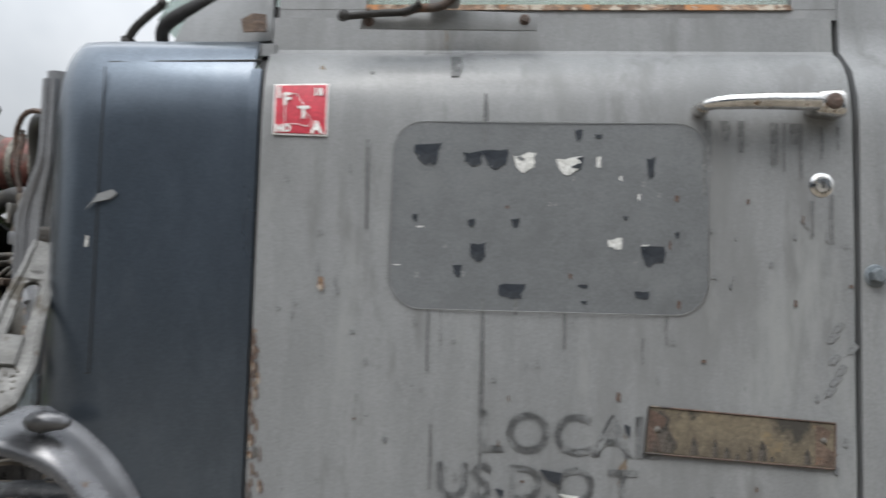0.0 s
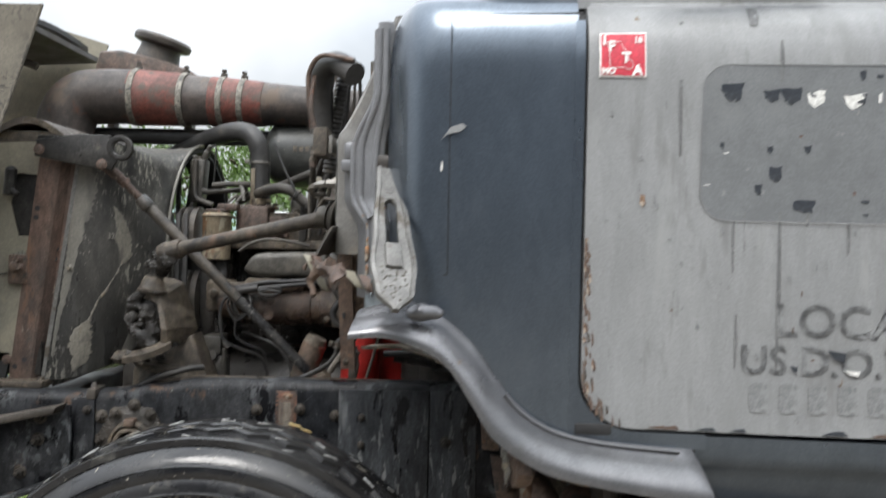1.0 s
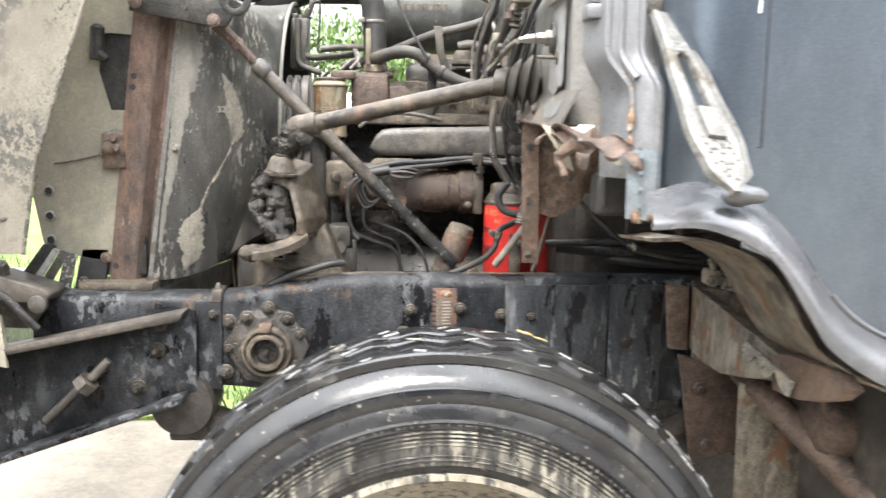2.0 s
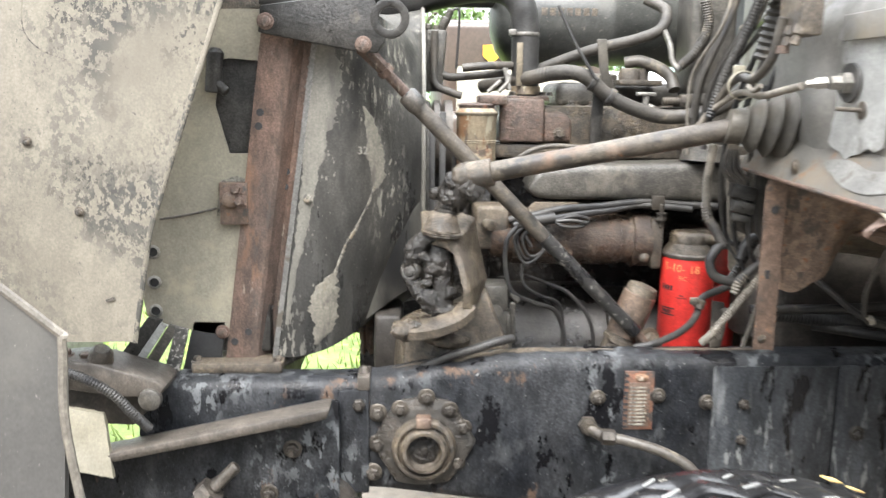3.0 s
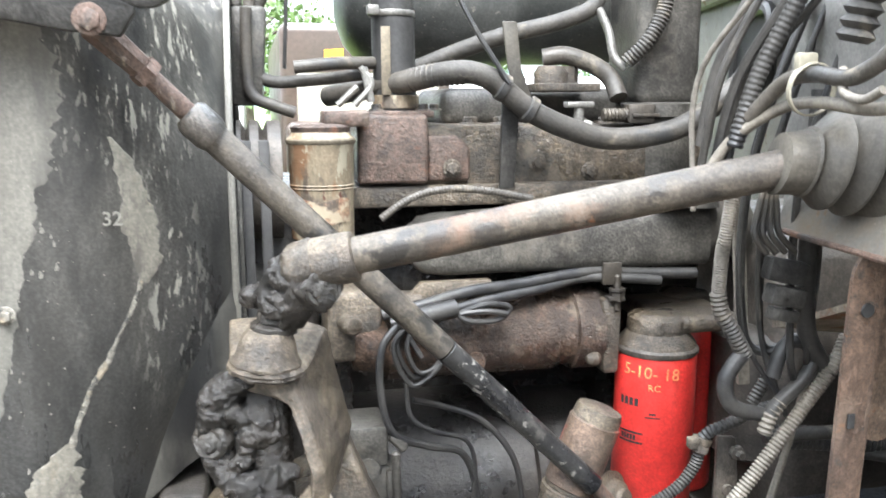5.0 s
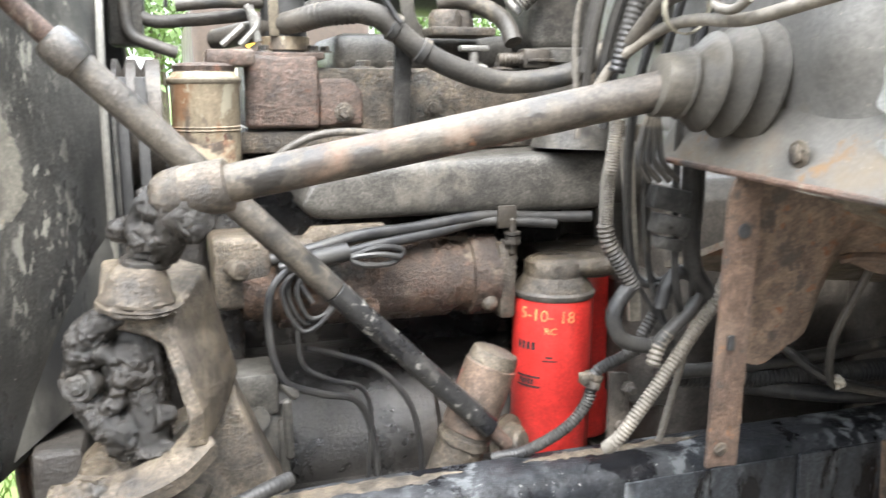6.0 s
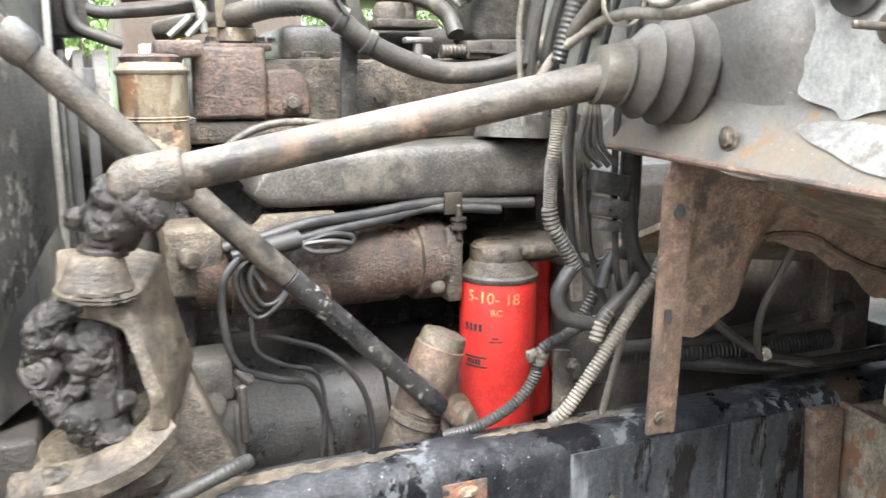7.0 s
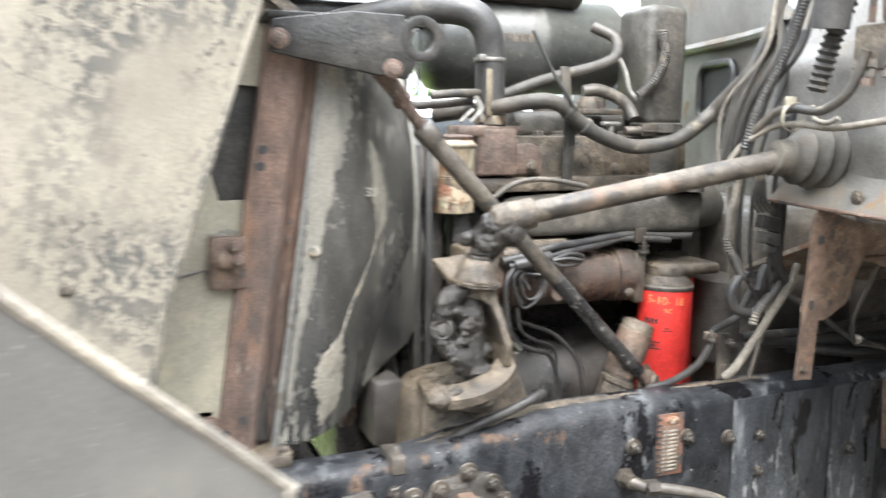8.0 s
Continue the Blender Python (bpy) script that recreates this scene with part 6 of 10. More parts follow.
bolts([(-2.10, 2.02, 1.030), (-2.145, 2.03, 1.034)], 0.013, 0.012, casting, "rust", TO_UP)
part("casting_lug", lump(lathe((-2.07, 2.01, 1.03), (0.3, -0.4, 1), [(0, 0.024), (0.02, 0.022), (0.03, 0.014), (0.031, 0)], 20), 0.002, 60), "cast", casting, "rusty lug on the casting")
part("mud_cake", lump(sheet(lambda u, v: (-2.21 + 0.15 * u + 0.02 * v, 1.985 - 0.03 * v, 0.955 - 0.02 * u - 0.10 * v * (1 + 0.2 * u)), 14, 10, (0, 0.01, 0)), 0.005, 20), "beige", casting, "cake of dried tan mud")
for (x0_, z0_), (x1_, z1_), w_, y_, mat_, lab_ in (((-2.098, 0.970), (-2.013, 1.085), 0.038, 2.124, "black_dull", "dark slanting support rail"), ((-2.066, 0.960), (-1.986, 1.075), 0.017, 2.116, "bare", "bright slanting steel strip"),
                                             ((-2.046, 0.955), (-1.970, 1.070), 0.024, 2.122, "grey_alu", "grey slanting support strip"), ((-1.990, 0.950), (-1.956, 1.066), 0.031, 2.118, "speckled", "paint-spattered support angle")):
    part("radiator_strip", prism([(x0_, z0_), (x0_ + w_, z0_ - 0.006), (x1_ + w_ * 0.8, z1_ - 0.006), (x1_, z1_)], "y", y_, y_ + 0.012, 0.002), mat_, casting, lab_)
# black sheet painted as the shade beside the radiator
part("strip_back", prism([(-1.957, 0.95), (-1.88, 0.95), (-1.86, 1.07), (-1.928, 1.07)], "y", 2.15, 2.16, 0.002), "seal", casting, "black sheet standing for the shaded gap beside the radiator")
part("pivot_bolt", lathe((-1.972, 1.99, 0.962), (0, -1, 0), [(0, 0.022), (0.012, 0.021), (0.014, 0.017), (0.016, 0.0)], 22), "grey_alu", horn)
part("wiring_loom", loom([(-2.15, 1.97, 1.03), (-2.08, 1.95, 1.015), (-2.03, 1.95, 0.985), (-2.0, 1.96, 0.945), (-1.975, 1.98, 0.905)], 0.010), "cable", horn, "black corrugated wiring loom")
part("loose_wire", join(*[tube([(-2.15, 1.97, 1.03), (-2.17 - 0.02 * k, 1.95 + 0.02 * k, 1.05 + 0.008 * k), (-2.22 - 0.02 * k, 1.96, 1.045 - 0.01 * k), (-2.28, 1.98 + 0.01 * k, 1.05)], 0.0028, 6) for k in range(4)]), "cable", horn, "tangle of loose wires")
part("bumper_beam", box((-2.75, 1.5, 0.5), (-2.6, 3.5, 0.8), 0.03), "alu", truck, "steel front bumper beam")
part("crossmember", box((-1.95, 2.14, 0.78), (-1.78, 3.25, 0.92), 0.01), "dark", truck, "dark front crossmember")

# axle, springs and lower shadows under the engine
part("axle", tube([(-1.03, 1.62, 0.46), (-1.03, 1.85, 0.42), (-1.03, 2.486, 0.36), (-1.03, 3.3, 0.42), (-1.03, 3.7, 0.46)], 0.055), "dark", truck, "greasy front axle beam")
for y in (2.10, 3.27):
    part("leaf_spring", sheet(lambda u, v: (-1.60 + 1.2 * u, y - 0.04 + 0.08 * v, 0.62 - 0.16 * math.sin(u * math.pi)), 20, 1, (0, 0, 0.05)), "dark", truck, "steel leaf spring")
part("shackle", join(lathe((-1.66, RY - 0.03, 0.70), (0, 1, 0), [(0, 0.075), (0.01, 0.08), (0.11, 0.08), (0.12, 0.075)], 24), box((-1.70, RY - 0.01, 0.60), (-1.60, RY + 0.05, 0.72), 0.01)), "sump", rail, "black round spring hanger")

# ---------------------------------------------------------------- wheels
WC = V(-1.045, 0, 0.475)
R = 0.552


def wheel(y_face, out):
    """Front wheel; out is -1 where the outer side faces the camera."""
    w = truck
    prof = [(0.020, 0.300), (0.008, 0.315), (0.002, 0.345), (0.000, 0.395), (0.004, 0.435), (0.010, 0.448), (0.007, 0.456), (0.014, 0.476), (0.022, 0.488), (0.036, 0.500), (0.052, 0.510), (0.060, 0.517)]
    mid = [(0.09, 0.520), (0.14, 0.522), (0.19, 0.520)]
    prof = [(s, r * R / 0.53 + (0.02 if r < 0.35 else 0)) for s, r in prof]
    mid = [(s, r * R / 0.53) for s, r in mid]
    back = [(0.28 - s, r) for s, r in reversed(prof)]
    c0 = (WC.x, y_face, WC.z)
    ax = (0, -out, 0)
    tyre = part("tyre", lathe(c0, ax, prof + mid + back, 120, False), "tyre", w, "worn wet black tyre with zigzag tread")
    # muddy sidewall ring with raised bars
    part("sidewall", lathe((WC.x, y_face + out * 0.0025, WC.z), ax, [(0.0035, 0.366), (0.0015, 0.385), (0.0015, 0.400), (0.0030, 0.412)], 120, False), "sidewall", tyre, "mud-splashed sidewall ring")
    for r0 in (0.430, 0.440, 0.492, 0.402, 0.409, 0.416, 0.423, 0.384, 0.376):
        part("sidewall_rib", lathe(c0, ax, [((0.004, 0.016)[r0 > 0.45], r0 - 0.004), ((-0.003, 0.009)[r0 > 0.45], r0), ((0.005, 0.018)[r0 > 0.45], r0 + 0.004)], 120, False), "sidewall" if r0 < 0.425 else "tyre", tyre)
    # tread: zigzag grooves and sipes cut as dark inset strips between raised lugs
    for ring, (s0, s1) in enumerate(((0.040, 0.084), (0.094, 0.132), (0.142, 0.180), (0.190, 0.236))):
        bm = bmesh.new()
        n = 336
        loop = []
        for k in range(n):
            a = 2 * math.pi * k / n
            zz = 0.012 * (abs((k % 8) - 4) - 2) / 2
            rr = R - 0.0005 - 1.6 * ((s0 + s1) / 2 - 0.14) ** 2
            pts = []
            a0 = 0.0 if ring == 0 else zz
            a1 = 0.0 if ring == 3 else zz
            for s, r in ((s0 + a0, rr - 0.016), (s0 + a0 + 0.001, rr - 0.002), (s0 + a0 + 0.004, rr), (s1 + a1 - 0.004, rr), (s1 + a1 - 0.001, rr - 0.002), (s1 + a1, rr - 0.016)):
                pts.append(bm.verts.new((WC.x + r * math.cos(a), y_face - out * s, WC.z + r * math.sin(a))))
            loop.append(pts)
        for k in range(n):
            p, q = loop[k], loop[(k + 1) % n]
            for j in range(5):
                bm.faces.new((p[j], p[j + 1], q[j + 1], q[j]))
        part("tread_rib", bm, "tyre", tyre)
    part("rim", lathe(c0, ax, [(0.02, 0.352), (0.002, 0.350), (0.001, 0.340), (0.02, 0.325), (0.05, 0.300), (0.09, 0.268), (0.12, 0.24), (0.10, 0.20), (0.06, 0.16), (0.055, 0.12)], 72, False), "rim", w, "dirty pale wheel rim with dark drips")
    hub = part("hub", lathe(c0, ax, [(0.055, 0.12), (0.0, 0.115), (-0.03, 0.10), (-0.05, 0.075), (-0.06, 0.07), (-0.065, 0.0)], 40, False), "dark", w, "greasy hub cap")
    bolts([(WC.x + 0.143 * math.cos(a), y_face - out * 0.058, WC.z + 0.143 * math.sin(a)) for a in [2 * math.pi * k / 10 for k in range(10)]], 0.017, 0.026, hub, "dark", Matrix.Rotation(0 if out < 0 else math.pi, 4, "Z"))
    part("brake_drum", lathe((WC.x, y_face - out * 0.14, WC.z), ax, [(0, 0.24), (0.01, 0.25), (0.16, 0.25), (0.17, 0.2), (0.17, 0)], 40), "dark", w, "dark brake drum")
    return w


wheel(1.312, -1)
wheel(4.06, 1)
rnd = random.Random(3)


def leaf_on_tyre(a, s, size):
    r = R + 0.003
    c = V(WC.x + r * math.cos(a), 1.312 + s, WC.z + r * math.sin(a))
    nrm = V(math.cos(a), 0, math.sin(a))
    tx = V(-math.sin(a), 0, math.cos(a))
    bm = bmesh.new()
    pts = []
    for k in range(9):
        t = 2 * math.pi * k / 9
        q = size * (0.8 + 0.3 * rnd.random())
        pts.append(c + tx * (q * 1.4 * math.cos(t)) + V(0, 1, 0) * (q * 0.6 * math.sin(t)) + nrm * (0.002 * rnd.random()))
    top = [bm.verts.new(p + nrm * 0.002) for p in pts]
    low = [bm.verts.new(p) for p in pts]
    bm.faces.new(top)
    bm.faces.new(low)
    for k in range(9):
        bm.faces.new((top[k], top[(k + 1) % 9], low[(k + 1) % 9], low[k]))
    o = part("fallen_leaf", bm, "leafy", None, flat=True)
    tagged(o, "small dry yellow leaf stuck on the tyre", "leaf", "fallen leaves")


drnd = random.Random(8)
for r_mid, count, length, mat, out_ in ((0.503, 70, 0.016, "sidewall", 0.0285), (0.436, 80, 0.020, "sidewall", 0.0035)):
    bm = bmesh.new()
    for k in range(count):
        a = radians(25 + 130 * (k + drnd.random()) / count)
        x, z, h, w = WC.x + r_mid * math.cos(a), WC.z + r_mid * math.sin(a), length * drnd.uniform(0.4, 1.5), drnd.uniform(0.0012, 0.0030)
        y = 1.312 + out_
        lean_ = 0.35 if out_ > 0.01 else 0.05
        row = [bm.verts.new((x + q * w, y - 0.0012 - lean_ * h * t - (0.0008 if q == 0 else 0), z - h * t)) for t, f in ((0, 1.0), (0.5, 0.8), (0.9, 1.1), (1.0, 0.4)) for q in (-f, 0, f)]
        for i in range(3):
            for j in range(2):
                bm.faces.new((row[i * 3 + j], row[i * 3 + j + 1], row[i * 3 + j + 4], row[i * 3 + j + 3]))
    part("mud_drips", bm, "mud", [o for o in bpy.data.objects if o.name == "tyre"][0], "dried tan mud drips", flat=True)
tyre_near = [o for o in bpy.data.objects if o.name == "tyre"][0]
srnd = random.Random(21)
# pale bars imitate wet highlights along the tread's sipes
for k in range(46):
    a_ = radians(28 + 124 * (k + srnd.random() * 0.6) / 46)
    s_ = (0.054, 0.108, 0.158, 0.205)[k % 4] + srnd.uniform(-0.008, 0.008)
    rr_ = R + 0.0012 - 1.6 * (s_ - 0.14) ** 2
    m_ = Matrix.Translation((WC.x + rr_ * math.cos(a_), 1.312 + s_, WC.z + rr_ * math.sin(a_))) @ Matrix.Rotation(math.pi / 2 - a_, 4, "Y") @ Matrix.Rotation(radians(srnd.choice((28, 34, -30))), 4, "Z")
    part("sipe_mud", box((-0.006 - 0.010 * srnd.random(), -0.0017, -0.002), (0.008 + 0.012 * srnd.random(), 0.0017, 0.0006), 0.0004, 1, m_), "chalk" if k % 5 == 0 else "bare", tyre_near, "pale bar painted as a wet glint on a tread sipe")


leaf_on_tyre(radians(74), 0.215, 0.012)
leaf_on_tyre(radians(71), 0.20, 0.010)

# ---------------------------------------------------------------- step, socket and rusty braces behind the wheel
sock = part("power_socket", box((-0.268, 1.228, 0.852), (-0.192, 1.245, 0.922), 0.004), "white", truck, "off-white square power socket with hinged round lid")
part("socket_lid", lathe((-0.229, 1.228, 0.880), (0, -1, 0), [(0, 0.030), (0.006, 0.030), (0.010, 0.026), (0.0105, 0.020), (0.009, 0.019), (0.009, 0)], 30), "grey_alu", sock, "grey round hinged socket lid")
part("socket_hinge", box((-0.243, 1.214, 0.906), (-0.213, 1.230, 0.917), 0.002), "white", sock)
bolts([(-0.259, 1.228, 0.914), (-0.201, 1.228, 0.914), (-0.259, 1.228, 0.860), (-0.201, 1.228, 0.860)], 0.003, 0.003, sock, "steel")
part("socket_cord", loom([(-0.232, 1.24, 0.852), (-0.232, 1.235, 0.83), (-0.234, 1.23, 0.815)], 0.008), "cable", sock, "black cord relief")
part("cord_plug", rod((-0.235, 1.23, 0.818), (-0.240, 1.228, 0.76), 0.013, 0.011), "rust_light", sock, "tan cord plug")
part("cord", tube([(-0.24, 1.228, 0.76), (-0.245, 1.225, 0.65), (-0.25, 1.2, 0.4), (-0.3, 1.15, 0.0)], 0.008), "rust_light", sock)
step = part("step", sheet(lambda u, v: (-0.18 + 0.22 * u - 0.03 * v, 1.262 + 0.03 * v + (0.05 * (u - 0.6) ** 2), 0.925 - 0.28 * v - 0.05 * u), 12, 10, (0, 0.02, 0)), "tyre", truck, "glossy black diamond-plate step panel")
for i in range(6):
    for j in range(7):
        x, z = -0.165 + 0.028 * i + (0.014 if j % 2 else 0), 0.905 - 0.034 * j
        a = radians(40 if (i + j) % 2 else -40)
        part("tread_bar", ball((x, 1.262 + 0.004 * j, z - 0.01 * i), 0.0125, (abs(math.cos(a)) * 0.8 + 0.15, 0.25, 0.35), 1), "tyre", step)
part("step_mat", box((-0.03, 1.27, 0.60), (0.6, 1.45, 0.92), 0.02), "rubber", truck, "black perforated step well")
part("inner_arch", lump(sheet(lambda u, v: (lambda p: (p.x + 0.02 + 0.02 * v, 1.30 + 0.30 * v, p.z - 0.02 - 0.03 * v))(track(ARCH_LOW, u * 0.72)), 30, 6, (0.004, 0, -0.006)), 0.004, 22), "muddy", flare, "rusty inner wheel-arch lining")
# outrigger from the rail to the cab mount, with its braces
out = part("outrigger", lump(prism([(2.055, 1.005), (1.95, 0.998), (1.60, 0.968), (1.49, 0.958), (1.52, 0.918), (1.60, 0.90), (1.70, 0.872), (1.832, 0.845), (1.95, 0.838), (2.055, 0.848)], "x", -0.402, -0.392, 0.002), 0.002, 14), "muddy", truck, "pale dirty outrigger plate welded to the frame")
part("outrigger_flange", lump(sheet(lambda u, v: (-0.402 + 0.04 * v, 2.05 - 0.56 * u, 1.006 - 0.045 * u - 0.012 * v), 16, 3, (0, 0, -0.008)), 0.002, 20), "muddy", out, "dusty top flange of the outrigger")
part("outrigger_toe", lump(prism([(1.545, 0.965), (1.48, 0.985), (1.30, 1.002), (1.27, 0.982), (1.30, 0.955), (1.42, 0.915), (1.54, 0.895)], "x", -0.415, -0.385, 0.004), 0.004, 24, 1), "rust_plate", out, "rusted torn toe of the outrigger")
part("torn_edge", lump(sheet(lambda u, v: (-0.418 - 0.010 * v, 1.66 - 0.22 * u, 0.962 - 0.020 * u - 0.03 * v * abs(math.sin(u * 8 + 0.4))), 22, 4, (0.003, 0, 0)), 0.003, 40), "chalk", out, "torn flaking edge")
part("rail_end_plate", lump(prism([(-0.468, 1.006), (-0.412, 1.003), (-0.408, 0.842), (-0.455, 0.846)], "y", 2.035, 2.058, 0.004), 0.001, 30), "shield", truck, "rust-streaked end plate")
part("rail_end_plate", box((-0.395, 2.03, 0.72), (-0.12, 2.05, 1.0), 0.004), "muddy", truck)
foot = part("bracket_plate", prism([(-0.432, 0.832), (-0.27, 0.80), (-0.25, 0.58), (-0.388, 0.56)], "y", 2.028, 2.046, 0.003), "rust_plate", truck, "brown bracket plate with two bolts")
bolts([(-0.379, 2.028, 0.751), (-0.352, 2.028, 0.603)], 0.016, 0.018, foot, "rust", shank=0.008)
part("brace", join(rod((-0.345, 1.86, 0.845), (-0.205, 1.50, 0.675), 0.030, 0.032, 18), lump(prism([(-0.385, 0.872), (-0.30, 0.852), (-0.285, 0.80), (-0.355, 0.825)], "y", 1.83, 1.90, 0.006), 0.002, 30)), "rust_plate", truck, "rusty diagonal brace tube")
part("brace", lump(prism([(-0.365, 0.83), (-0.30, 0.815), (-0.19, 0.62), (-0.18, 0.45), (-0.36, 0.45)], "y", 1.80, 1.815, 0.003), 0.003, 16, 1), "muddy", truck, "pale dusty steel brace plate")
part("air_tank", lathe((-0.285, 1.64, 0.790), (1, 0.05, 0), [(0, 0.0), (0.004, 0.05), (0.018, 0.068), (0.04, 0.075), (0.5, 0.075)], 30), "rust_plate", truck, "rusty round air tank")
part("splash_plate", lump(box((-0.66, 2.075, 0.22), (-0.22, 2.085, 0.72), 0.003), 0.003, 12), "sump", truck, "dark oily splash plate under the rail")
part("gearbox", lump(join(box((-0.60, 2.30, 0.45), (0.35, 2.72, 0.95), 0.06, 3), box((0.3, 2.36, 0.5), (0.9, 2.66, 0.85), 0.05, 3)), 0.006, 9, 1), "sump", truck, "dark oily gearbox under the cab")
part("hydraulic_fitting", lump(join(box((-0.405, 1.94, 1.025), (-0.365, 1.98, 1.062), 0.005), lathe((-0.392, 1.94, 1.035), (-0.2, -1, 0), [(0, 0.014), (0.010, 0.014), (0.012, 0.008)], 6), rod((-0.385, 1.95, 1.06), (-0.395, 1.95, 1.088), 0.009), rod((-0.365, 1.95, 1.03), (-0.30, 1.94, 1.015), 0.014), loom([(-0.31, 1.94, 1.02), (-0.24, 1.93, 1.01), (-0.16, 1.92, 1.02)], 0.018)), 0.001, 60), "chalk", truck, "small pale hydraulic fitting")
part("inner_strip", lump(sheet(lambda u, v: (-0.36 - 0.05 * u + 0.03 * v, 1.60 - 0.20 * u, 1.115 - 0.16 * u - 0.05 * v + 0.06 * (1 - u) * v), 14, 5, (0.004, 0, 0.002)), 0.003, 30), "rust", truck, "brown strip inside the wheel arch")
# ---------------------------------------------------------------- radiator, shroud and their brackets
rad = part("radiator", box((-1.90, 2.16, 1.00), (-1.77, 3.22, 1.72), 0.01), "black_dull", truck, "dusty black radiator core")
part("radiator_tank", join(sheet(lambda u, v: (-1.93 + 0.22 * v, 2.14 + 1.08 * u, 1.72 + 0.05 * math.sin(v * math.pi)), 8, 12, (0, 0, -0.02)), box((-1.92, 2.15, 1.69), (-1.74, 3.22, 1.73), 0.006)), "cast", rad, "grimy brass radiator top tank")
tank_top = part("surge_tank", lump(prism([(-1.945, 2.005), (-1.932, 2.081), (-1.918, 2.130), (-1.834, 2.134), (-1.659, 2.095), (-1.571, 2.062), (-1.506, 2.021), (-1.506, 1.994)], "y", 2.86, 3.12, 0.012, 3), 0.002, 12), "cast_red", truck, "dusty brown surge tank above the radiator")
part("filler_neck", lathe((-1.737, 2.96, 2.092), (0.28, 0, 1), [(0, 0.088), (0.03, 0.083), (0.06, 0.077), (0.076, 0.075)], 32), "dark", tank_top, "dark filler neck")
part("filler_cap", lathe((-1.715, 2.96, 2.169), (0.28, 0, 1), [(0, 0.093), (0.006, 0.107), (0.024, 0.110), (0.035, 0.103), (0.039, 0.05), (0.039, 0)], 36), "dark", tank_top, "dark round filler cap")
for x in (-1.90, -1.60):
    part("tank_stay", box((x, 2.90, 1.72), (x + 0.03, 2.95, 2.03), 0.004), "dark", tank_top, "dark upright stay under the tank")

CH_LOW, CH_TOP = V(-1.812, 2.150, 0.985), V(-1.712, 2.118, 1.690)


def on_channel(s, x, y=0.0):
    p = CH_LOW.lerp(CH_TOP, s)
    return V(p.x + x, p.y + y, p.z)


def channel_skin(u, v):
    sec = [(-0.052, 0.03), (-0.052, 0.0), (0.004, 0.0), (0.012, 0.004), (0.030, 0.030), (0.046, 0.034)]
    p = sec[int(round(u * 5))]
    return on_channel(v, *p)


chan = part("radiator_side_channel", sheet(channel_skin, 5, 30, (0.002, 0.006, 0)), "rust", truck, "brown rusted upright radiator channel with bolt holes", 25)
for s_, x_, y_ in ((0.560, 0.024, 0.026), (0.517, 0.024, 0.026), (0.728, -0.037, 0.0), (0.690, -0.037, 0.0), (0.157, 0.022, 0.026), (0.048, 0.020, 0.026), (0.060, -0.038, 0.0), (0.09, -0.012, 0.0)):
    part("bolt_hole", lathe(on_channel(s_, x_, y_ - 0.0008), (0, -1, 0), [(0, 0.0075), (0.0012, 0.0075)], 16), "seal", chan, "dark bolt hole", flat=True)
part("channel_foot", join(box((-1.925, 2.105, 0.972), (-1.742, 2.20, 0.992), 0.004), box((-1.90, 2.12, 0.955), (-1.76, 2.19, 0.974), 0.003)), "dusty", chan, "dusty steel mounting foot")
part("foot_pad", box((-1.92, 2.11, 0.90), (-1.75, 2.20, 0.956), 0.006), "rubber", chan)
bolts([(-1.915, 2.12, 0.992), (-1.752, 2.12, 0.992)], 0.009, 0.012, chan, "dusty", TO_UP)


def shroud_skin(u, v):
    """Lofts from the radiator's rectangle (v=0) to the round fan opening (v=1)."""
    a = 2 * math.pi * u
    c, s = math.cos(a), math.sin(a)
    k = max(abs(c), abs(s))
    y0, z0 = 2.68 + 0.525 * max(-1, min(1, c / k)), 1.355 + 0.365 * max(-1, min(1, s / k))
    x0 = -1.764 + (z0 - 0.985) * 0.142
    y1, z1 = 2.68 + 0.375 * c, 1.375 + 0.375 * s
    e = v * v * (3 - 2 * v) * 0.45 + v * 0.55
    x = x0 + (-1.455 - x0) * v
    return (x, y0 + (y1 - y0) * e * e, z0 + (z1 - z0) * e * e)


shroud = part("fan_shroud", sheet(shroud_skin, 96, 14, lambda u, v: (0.0, -0.006 * math.cos(2 * math.pi * u), -0.006 * math.sin(2 * math.pi * u))), "shroud", truck, "worn black fan shroud with flaked pale patches", 50)
part("shroud_rim", sweep([V(-1.452, 2.68 + 0.376 * math.cos(2 * math.pi * k / 72), 1.375 + 0.376 * math.sin(2 * math.pi * k / 72)) for k in range(73)], 0.005, 8), "shroud_worn", shroud, "worn rim of the fan opening")
part("shroud_ring", lathe((-1.455, 2.68, 1.375), (-1, 0, 0), [(0.002, 0.366), (0.0, 0.352), (0.03, 0.346), (0.11, 0.346), (0.11, 0.366)], 72, False), "seal", shroud, "black inner ring of the fan opening")
skirt = prism([(-1.454, 1.42), (-1.452, 1.135), (-1.470, 1.112), (-1.526, 1.082), (-1.605, 1.026), (-1.690, 0.985), (-1.745, 0.965), (-1.755, 1.10), (-1.60, 1.30)], "y", 0.0, 0.006, 0.001)
for v in skirt.verts:
    v.co.y += 2.168 + 0.46 * (v.co.x + 1.764)
part("shroud_skirt", skirt, "shroud", shroud, "black lower shroud panel")
part("shroud_flange", sheet(lambda u, v: (-1.764 + 0.142 * 0.72 * v - 0.004 + 0.010 * u, 2.150 + 0.003 * u, 0.99 + 0.72 * v), 2, 20, (0, 0.006, 0)), "alu", shroud, "pale bent shroud edge")


